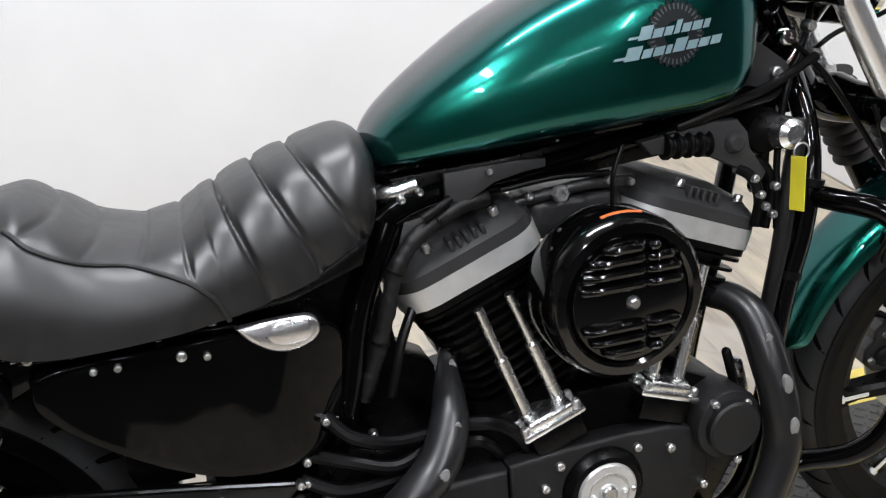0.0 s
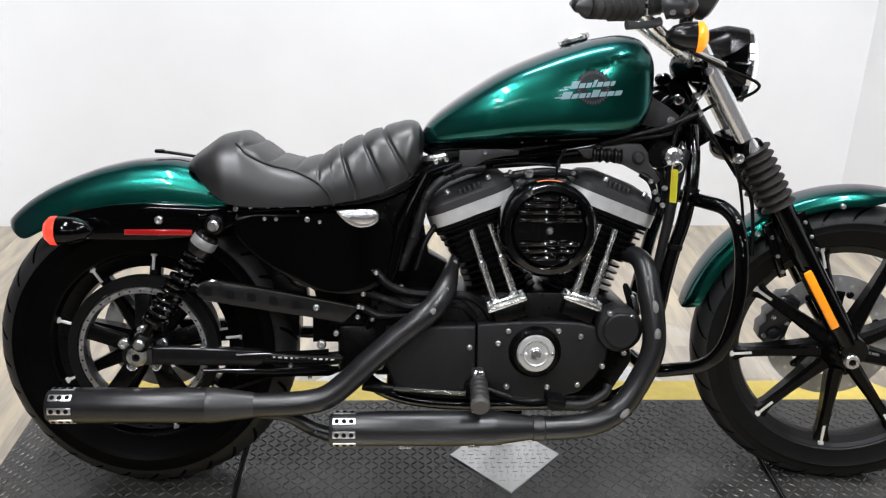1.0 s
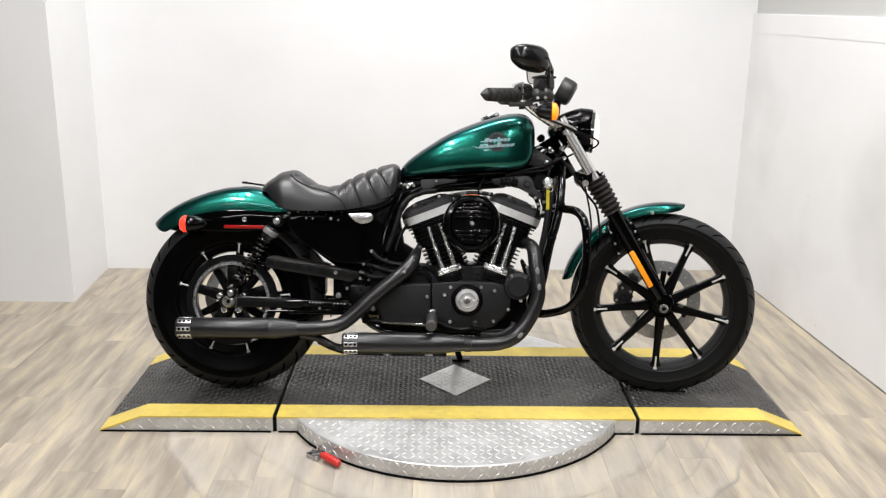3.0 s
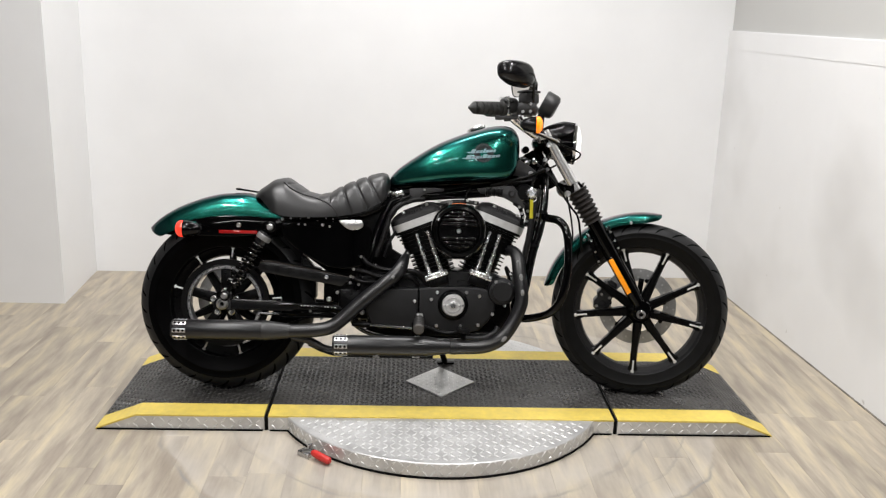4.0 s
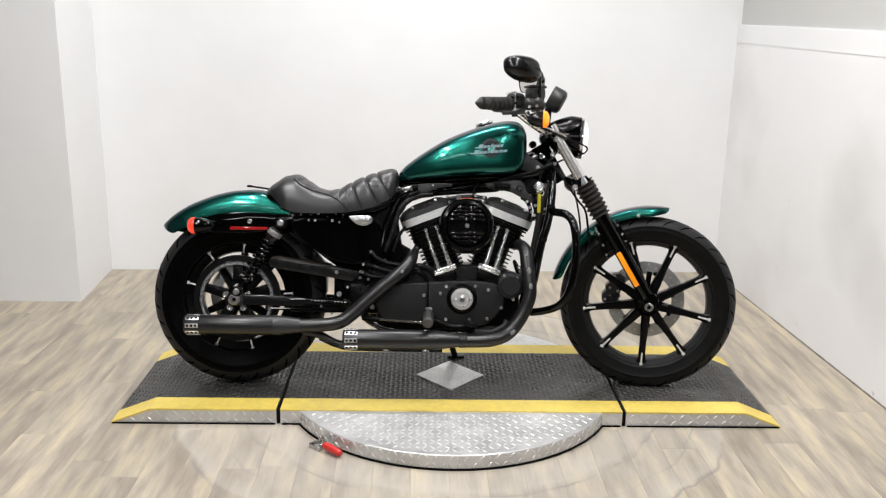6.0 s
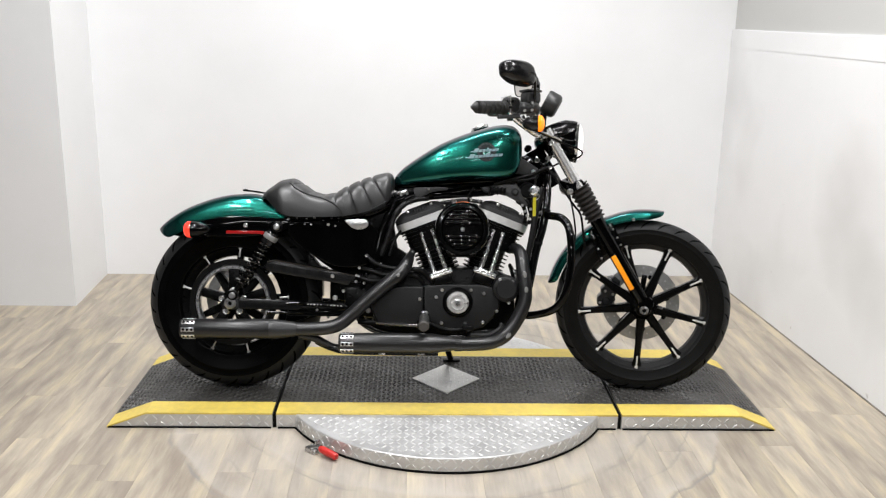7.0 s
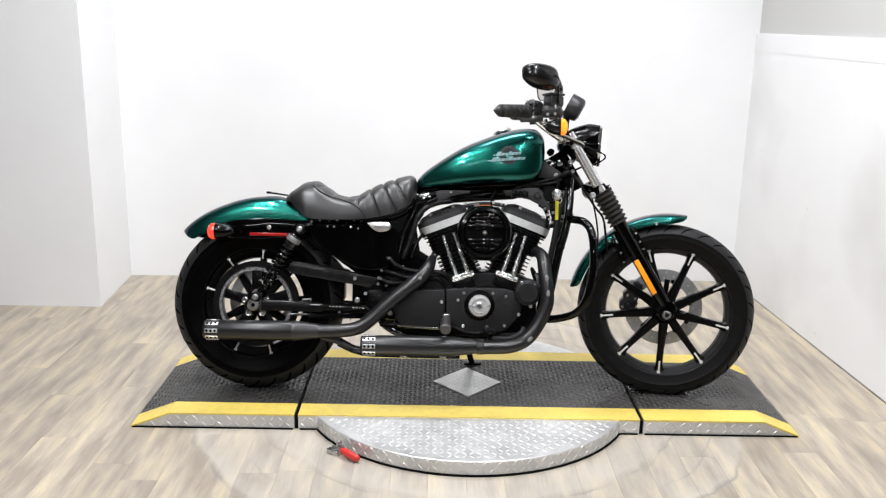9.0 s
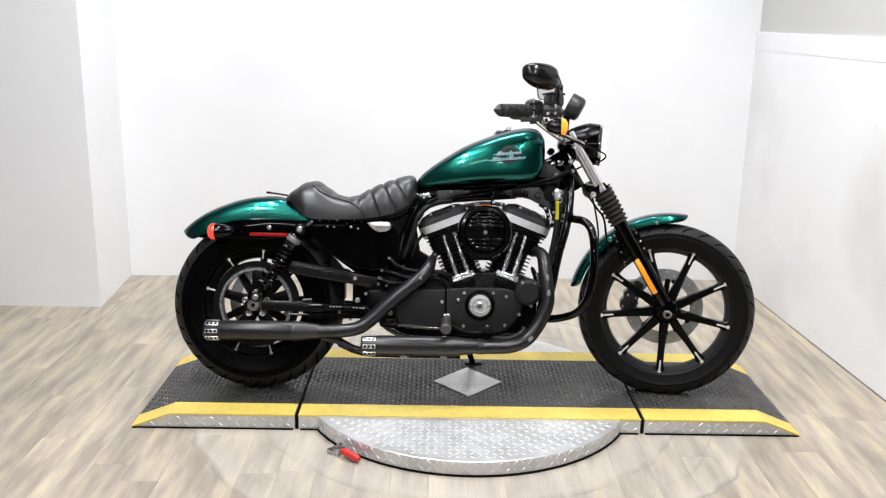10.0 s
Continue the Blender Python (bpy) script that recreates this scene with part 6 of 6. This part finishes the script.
foot.transform(Matrix.Translation(deck_point(0.066, 0.262, TOP + 0.0055)) @ ROT)
part("stand_foot", foot, M_GLOSS, bike)

# ---- front end
FA, FB = Vector((0.407, -0.10, 0.930)), Vector((0.752, -0.105, 0.345))
for side in (0, 1):
    a, b = (FA, FB) if side == 0 else (mir(FA), mir(FB))
    def at(s):
        return a.lerp(b, s)
    fork = part("fork_tube", tube([at(-0.06), at(0.36)], 0.0192, smooth=False, sides=28), M_FORK, bike, "chrome fork tube")
    gp, gr = [], []
    for k in range(57):
        s = 0.30 + 0.19 * k / 56
        gp.append(at(s))
        gr.append(0.0325 + 0.0048 * math.cos(2 * math.pi * k / 8) + (0.003 * (1 - k / 56)))
    part("fork_gaiter", tube(gp, gr, n=1, smooth=False, sides=24), M_GAITER, fork, "ribbed black rubber gaiter")
    part("fork_slider", tube([at(0.48), at(0.50), at(0.92), at(0.96), at(1.0)], [0.026, 0.0265, 0.0255, 0.024, 0.022], smooth=False, sides=28), M_GLOSS, fork, "gloss black fork slider")
    part("axle_clamp", lathe([(0, -0.02), (0.027, -0.02), (0.029, -0.016), (0.029, 0.016), (0, 0.016)], 28, None, ring_m(b + Vector((0.012, 0, -0.012)), STEER)), M_GLOSS, fork)
    ax = (b - a).normalized()
    if side == 0:
        nrm = (Vector((0, -1, 0)) - ax * ax.dot(Vector((0, -1, 0)))).normalized()
        w3 = ax.cross(nrm)
        rm = Matrix((w3, nrm, ax)).transposed().to_4x4()
        rb = box(0, 0.0285, 0, 0.019, 0.009, 0.142, 0.004)
        rb.transform(Matrix.Translation((0.672, -0.105, 0.447)) @ rm)
        part("fork_reflector", rb, M_AMBER, fork, "amber fork reflector")
        rb2 = box(0, 0.0255, 0, 0.022, 0.006, 0.15, 0.002)
        rb2.transform(Matrix.Translation((0.672, -0.105, 0.447)) @ rm)
        part("reflector_base", rb2, M_GLOSS, fork)
    part("fender_mount", tube([at(0.56), at(0.56) + SIDE * (0.035 if side == 0 else -0.035)], 0.018, smooth=False), M_GLOSS, fork)
for s, nm in ((0.30, "lower_triple_clamp"), (0.02, "upper_triple_clamp")):
    p0, p1 = FA.lerp(FB, s), mir(FA.lerp(FB, s))
    mid = (p0 + p1) / 2 - Vector((0.04, 0, 0.0))
    bm = tube([p0 + Vector((0, -0.012, 0)), p0.lerp(mid, 0.5) - Vector((0.01, 0, 0)), mid, p1.lerp(mid, 0.5) - Vector((0.01, 0, 0)), p1 + Vector((0, 0.012, 0))], [0.03, 0.028, 0.034, 0.028, 0.03])
    part(nm, bm, M_GLOSS, bike, "gloss black fork clamp")
part("clamp_bolt", bolt_bm(0.474, -0.128, 0.742, 0.0105, 0.012), M_BOLT, bike, "bright clamp bolt")
part("clamp_bolt", bolt_bm(0.402, -0.125, 0.915, 0.0085, 0.01), M_BOLT, bike, "bright clamp bolt")
part("stem_nut", bolt_bm(0.40, -0.06, 0.865, 0.008, 0.012), M_BOLT, bike)
part("stem_nut", bolt_bm(0.408, -0.065, 0.83, 0.007, 0.012), M_BOLT, bike)

# front fender
rows, rows2 = [], []
for i in range(49):
    q = i / 48
    a = radians(79.5) + radians(87.5) * q
    fade = min(1, q / 0.10) ** 0.5 if q < 0.10 else (min(1, (1 - q) / 0.05) ** 0.5 if q > 0.95 else 1)
    hw = 0.057 * (0.55 + 0.45 * fade)
    dep = 0.03 * (0.25 + 0.75 * fade)
    R = 0.365 - 0.003 * math.sin(q * math.pi)
    row, row2 = [], []
    for k in range(21):
        b = math.pi * k / 20
        cb, sb = math.cos(b), math.sin(b)
        v = -hw * math.copysign(abs(cb) ** 0.7, cb)
        r = R - dep + dep * abs(sb) ** 0.7
        row.append((r * math.cos(a), v, r * math.sin(a)))
        row2.append(((r - 0.004) * math.cos(a), v * 0.96, (r - 0.004) * math.sin(a)))
    rows.append(row)
    rows2.append(row2)
bm = grid_skin(rows)
grid_skin(rows2, bm)
bm.transform(ring_m(FC, STEER))
ff = part("front_fender", bm, M_PAINT, bike, "pearl green painted front fender")
for ang in (98, 129):
    bm = bolt_bm(0, 0, 0, 0.006, 0.006)
    r = 0.333 if ang < 110 else 0.338
    bm.transform(ring_m(FC, STEER) @ Matrix.Translation((r * math.cos(radians(ang)), -0.0575, r * math.sin(radians(ang)))))
    part("fender_bolt", bm, M_BOLT, ff)
for (u0, w0), (u1, w1) in (((0.562, 0.602), (0.606, 0.487)), ((0.63, 0.628), (0.677, 0.540))):
    d = Vector((u1 - u0, 0, w1 - w0))
    side_u = Vector((-d.z, 0, d.x)).normalized() * 0.0095
    p0, p1 = Vector((u0, 0, w0)), Vector((u1, 0, w1))
    outline = [(q.x, q.z) for q in (p0 - side_u, p1 - side_u * 0.8, p1 + side_u * 0.8, p0 + side_u)]
    arm = part("fender_bracket", plate(outline, -0.092, -0.074, 0.004), M_GLOSSAIR, ff, "gloss black fender bracket")
    for s in (0.25, 0.6, 0.9):
        q = p0.lerp(p1, s)
        part("bracket_bolt", bolt_bm(q.x, -0.092, q.z, 0.0042, 0.004), M_BOLT, arm)

# headlamp
HC = Vector((0.462, 0.0, 0.932))
hm = Matrix.Translation(HC) @ STEER.to_4x4() @ Matrix.Rotation(radians(-90), 4, "Z") @ Matrix.Rotation(radians(-3), 4, "X")
head = part("headlamp", lathe([(0, -0.075), (0.02, -0.072), (0.042, -0.06), (0.058, -0.04), (0.068, -0.01), (0.0725, 0.025), (0.074, 0.048), (0.07, 0.052), (0.066, 0.05)], 48, None, hm), M_GLOSS, bike, "gloss black headlamp shell")
part("lamp_ring", lathe([(0.0735, 0.046), (0.077, 0.05), (0.077, 0.058), (0.072, 0.062), (0.069, 0.058)], 48, None, hm), M_CHROME, head, "chrome headlamp ring")
part("lamp_glass", lathe([(0.07, 0.058), (0.066, 0.064), (0.055, 0.070), (0.04, 0.075), (0.02, 0.078), (0, 0.079)], 48, None, hm), M_HEADLIT, head, "lit headlamp glass")
vis = []
for i in range(17):
    s = i / 16
    y = -0.066 + 0.112 * s
    r = 0.046 + 0.032 * min(1, s * 1.6) ** 0.7 - 0.004 * s ** 5
    span = 82 - 34 * s ** 3
    row = []
    for k in range(21):
        a = radians(90 - span + 2 * span * k / 20)
        row.append((r * math.cos(a), y + 0.006 * math.sin(a) * s, r * math.sin(a) * 1.02 + 0.002))
    vis.append(row)
bm = grid_skin(vis)
bmesh.ops.solidify(bm, geom=bm.faces[:], thickness=0.003)
bm.transform(hm)
part("lamp_visor", bm, M_SHELL, head, "gloss black headlamp eyebrow visor")
part("headlamp_bracket", tube([(0.40, 0, 0.915), (0.43, 0, 0.92), (0.46, 0, 0.935)], 0.022), M_GLOSS, bike)

# handlebar, risers, grips, controls
bar_r = [(0.40, -0.0, 0.925), (0.394, -0.05, 0.926), (0.37, -0.10, 0.936), (0.315, -0.15, 0.964), (0.265, -0.185, 0.995), (0.248, -0.198, 1.014), (0.222, -0.215, 1.028), (0.17, -0.245, 1.026), (0.12, -0.272, 1.024)]
bar_r = [Vector(p) for p in bar_r]
for side in (0, 1):
    f = (lambda p: Vector(p)) if side == 0 else (lambda p: mir(p))
    part("handlebar", tube([f(p) for p in bar_r], 0.0115, sides=16), M_BRIGHT, bike, "bright chrome handlebar half")
    g0, g1 = Vector((0.225, -0.213, 1.029)), Vector((0.122, -0.271, 1.024))
    gp, gr = [], []
    for k in range(49):
        s = k / 48
        gp.append(f(g0.lerp(g1, s)))
        gr.append(0.0225 + 0.0026 * (1 if (k % 8) < 6 else -0.7) - 0.003 * s)
    grip = part("hand_grip", tube(gp, gr, n=1, smooth=False, sides=18), M_GRIP, bike, "ribbed black rubber grip")
    e = g1 + (g1 - g0).normalized() * 0.002
    dd = (g1 - g0).normalized()
    part("grip_cap", tube([f(e), f(e + dd * 0.004), f(e + dd * 0.024)], [0.0185, 0.0195, 0.003], smooth=False, sides=18), M_CTRL, grip, "pointed black bar end")
    sw = box(0, 0, 0, 0.062, 0.05, 0.056, 0.018, segs=4)
    c = f((0.247, -0.195, 1.043))
    sw.transform(Matrix.Translation(c) @ Matrix.Rotation(radians(35 if side == 0 else -35), 4, "Z"))
    housing = part("switch_housing", sw, M_CTRL, bike, "grey-black switch housing")
    gs = box(0, 0, 0, 0.004, 0.054, 0.06, 0.001)
    gs.transform(Matrix.Translation(f((0.228, -0.205, 1.042))) @ Matrix.Rotation(radians(35 if side == 0 else -35), 4, "Z"))
    part("throttle_collar", gs, M_BRIGHT, housing, "bright throttle collar")
    for du, dw in ((-0.014, 0.008), (0.006, 0.01), (-0.004, -0.012)):
        kb = box(0, 0, 0, 0.012, 0.01, 0.009, 0.002)
        kb.transform(Matrix.Translation(c + f((du, -0.028, dw)) - f((0, 0, 0))) @ Matrix.Rotation(radians(35 if side == 0 else -35), 4, "Z"))
        part("switch_button", kb, M_SHELL, housing)
    body = tube([f((0.283, -0.19, 1.028)), f((0.30, -0.195, 1.034)), f((0.325, -0.2, 1.034)), f((0.34, -0.2, 1.026))], [0.02, 0.025, 0.024, 0.014], sides=16)
    part("lever_clamp", body, M_CTRL, housing, "cast lever clamp")
    for du, dw in ((0.292, 1.02), (0.318, 1.022), (0.318, 1.048)):
        part("clamp_screw", tube([f((du, -0.222, dw)), f((du + 0.001, -0.23, dw))], 0.005, smooth=False, sides=10), M_BOLT, housing)
    lv = [f(p) for p in ((0.275, -0.205, 1.005), (0.25, -0.235, 0.998), (0.22, -0.255, 0.994), (0.195, -0.27, 0.993))]
    part("hand_lever", tube(lv, [0.009, 0.008, 0.007, 0.009], flat=0.6), M_CTRL, bike, "black hand lever")
    res = box(0, 0, 0, 0.058, 0.05, 0.036, 0.007, segs=3)
    c2 = f((0.316, -0.195, 1.069))
    res.transform(Matrix.Translation(c2) @ Matrix.Rotation(radians(30 if side == 0 else -30), 4, "Z"))
    if side == 0:
        part("brake_reservoir", res, M_CTRL, bike, "black brake fluid reservoir")
        lid = box(0, 0, 0, 0.063, 0.055, 0.008, 0.003)
        lid.transform(Matrix.Translation(c2 + Vector((0, 0, 0.023))) @ Matrix.Rotation(radians(30), 4, "Z"))
        part("reservoir_lid", lid, M_CTRL, bike)
        for qa in (-0.02, 0.02):
            part("lid_screw", tube([c2 + Vector((qa, -0.004, 0.026)), c2 + Vector((qa, -0.004, 0.0285))], 0.004, smooth=False, sides=10), M_BOLT, bike)
    st = [f(p) for p in ((0.330, -0.205, 1.05), (0.328, -0.225, 1.075), (0.324, -0.25, 1.115), (0.314, -0.30, 1.138), (0.282, -0.325, 1.134))]
    part("mirror_stem", tube(st, 0.0055), M_GLOSS, bike, "gloss black mirror stem")
    # mirror shell: a rounded rearward-facing dish
    mc = f((0.256, -0.30, 1.139) if side == 0 else (0.262, -0.30, 1.127))
    turn = Matrix.Rotation(radians(-56 if side == 0 else 25), 4, "Z") @ Matrix.Rotation(radians(-8), 4, "Y")
    rows = []
    for s, dx in ((1.0, -0.012), (1.01, -0.004), (0.99, 0.008), (0.9, 0.022), (0.7, 0.033), (0.4, 0.04), (0.1, 0.042)):
        row = []
        for k in range(32):
            a = 2 * math.pi * k / 32
            row.append((dx, 0.0715 * s * math.copysign(abs(math.cos(a)) ** 0.6, math.cos(a)), 0.0425 * s * math.copysign(abs(math.sin(a)) ** 0.6, math.sin(a)) * (1 - 0.5 * max(0, -math.cos(a)) if math.sin(a) < 0 else 1) - 0.006 * s * math.cos(a) * (math.cos(a) > 0)))
        rows.append(row)
    bm = grid_skin(rows, close_u=True)
    bm.faces.new([v for v in bm.verts[-32:]])
    bm.transform(Matrix.Translation(mc) @ turn)
    mirror = part("mirror", bm, M_SHELL, bike, "gloss black rear-view mirror")
    gl = [(-0.0105, 0.065 * math.copysign(abs(math.cos(a)) ** 0.6, math.cos(a)), 0.0397 * math.copysign(abs(math.sin(a)) ** 0.6, math.sin(a)) * (1 - 0.5 * max(0, -math.cos(a)) if math.sin(a) < 0 else 1) - 0.006 * math.cos(a) * (math.cos(a) > 0)) for a in [2 * math.pi * k / 32 for k in range(32)]]
    bm = bmesh.new()
    bm.faces.new([bm.verts.new(p) for p in gl])
    ext = bmesh.ops.extrude_face_region(bm, geom=bm.faces[:])["geom"]
    bmesh.ops.translate(bm, vec=(0.002, 0, 0), verts=[g for g in ext if isinstance(g, bmesh.types.BMVert)])
    bm.transform(Matrix.Translation(mc) @ turn)
    part("mirror_glass", bm, M_MIRROR, mirror, "mirror glass", smooth=0)
    # the near front turn signal
    if side == 0:
        sc = f((0.345, -0.215, 0.977))
        sm = Matrix.Translation(sc) @ STEER.to_4x4() @ Matrix.Rotation(radians(-90), 4, "Z")
        sig = part("front_turn_signal", lathe([(0, -0.06), (0.008, -0.058), (0.02, -0.046), (0.027, -0.025), (0.029, -0.002), (0, 0)], 28, None, sm), M_SHELL, bike, "black bullet turn signal")
        part("lens", lathe([(0.0285, -0.002), (0.029, 0.004), (0.0275, 0.010), (0.019, 0.017), (0.008, 0.020), (0, 0.020)], 28, None, sm), M_AMBERLIT, sig, "lit amber lens")
        part("signal_stalk", tube([sc, f((0.36, -0.17, 0.975)), f((0.385, -0.11, 0.95))], 0.008), M_GLOSS, sig)
    part("bar_riser", tube([f((0.395, -0.045, 0.90)), f((0.394, -0.045, 0.935))], 0.017, smooth=False), M_GLOSS, bike)
part("clutch_cable", tube([mir((0.28, -0.2, 1.0)), (0.40, 0.05, 0.96), (0.42, -0.03, 0.93), (0.40, -0.06, 0.86), (0.36, -0.08, 0.80), (0.345, -0.085, 0.72), (0.34, -0.095, 0.62)], 0.0045), M_HOSE, bike, "black control cable")
part("throttle_cable", tube([(0.27, -0.195, 1.005), (0.33, -0.17, 0.962), (0.40, -0.13, 0.935), (0.46, -0.105, 0.915), (0.515, -0.09, 0.895), (0.525, -0.07, 0.88), (0.50, -0.05, 0.862), (0.45, -0.05, 0.85), (0.39, -0.06, 0.82), (0.30, -0.075, 0.78), (0.22, -0.08, 0.755)], 0.0034), M_HOSE, bike, "black throttle cable loop")
part("throttle_cable", tube([(0.262, -0.2, 1.01), (0.32, -0.175, 0.97), (0.39, -0.135, 0.945), (0.44, -0.11, 0.925), (0.43, -0.06, 0.89), (0.37, -0.065, 0.82)], 0.004), M_CHROME, bike, "bright braided brake line")
part("brake_line", tube([(0.37, -0.07, 0.85), (0.42, -0.08, 0.80), (0.49, -0.09, 0.70), (0.52, -0.09, 0.66), (0.532, -0.085, 0.60), (0.545, -0.06, 0.53)], 0.004), M_HOSE, bike, "black brake line")
# speedometer
sp = Matrix.Translation(Vector((0.418, 0.0, 1.072))) @ STEER.to_4x4() @ Matrix.Rotation(radians(28), 4, "Y") @ Matrix.Rotation(radians(90), 4, "Z")
speedo = part("speedometer", lathe([(0, -0.032), (0.03, -0.032), (0.042, -0.026), (0.046, -0.016), (0.0465, 0.02), (0.044, 0.026), (0.04, 0.024)], 40, None, sp), M_CTRL, bike, "black speedometer pod")
part("dial", lathe([(0.041, 0.022), (0.02, 0.0235), (0, 0.024)], 40, None, sp), M_DIAL, speedo)
part("speedo_bracket", tube([(0.385, 0, 0.98), (0.39, 0, 1.03), (0.405, 0, 1.06)], 0.014), M_SATIN, bike)

# ---------------------------------------------------------------- floor planks
PLANK_L, PLANK_W = 0.92, 0.121
pl = box(0, 0, -0.0025, PLANK_L - 0.0003, PLANK_W - 0.0003, 0.005, 0.0003, segs=1)
plank_mesh = mesh_of(pl, "plank", M_FLOOR, 0)
rng = random.Random(5)
cols = int(5.4 / PLANK_W) + 1
for c in range(cols):
    x = -3.25 + c * PLANK_W + PLANK_W / 2
    y = -2.6 - rng.random() * PLANK_L + PLANK_L / 2
    while y - PLANK_L / 2 < 1.8:
        ob = new("plank", plank_mesh)
        ob.parent = floor
        end = min(y + PLANK_L / 2, 1.8)
        start = y - PLANK_L / 2
        ob.matrix_world = pose(x, (start + end) / 2, 0, 0, 0, 90 if rng.random() < 0.5 else -90) @ Matrix.Diagonal(((end - start) / PLANK_L, 1, 1, 1))
        y += PLANK_L
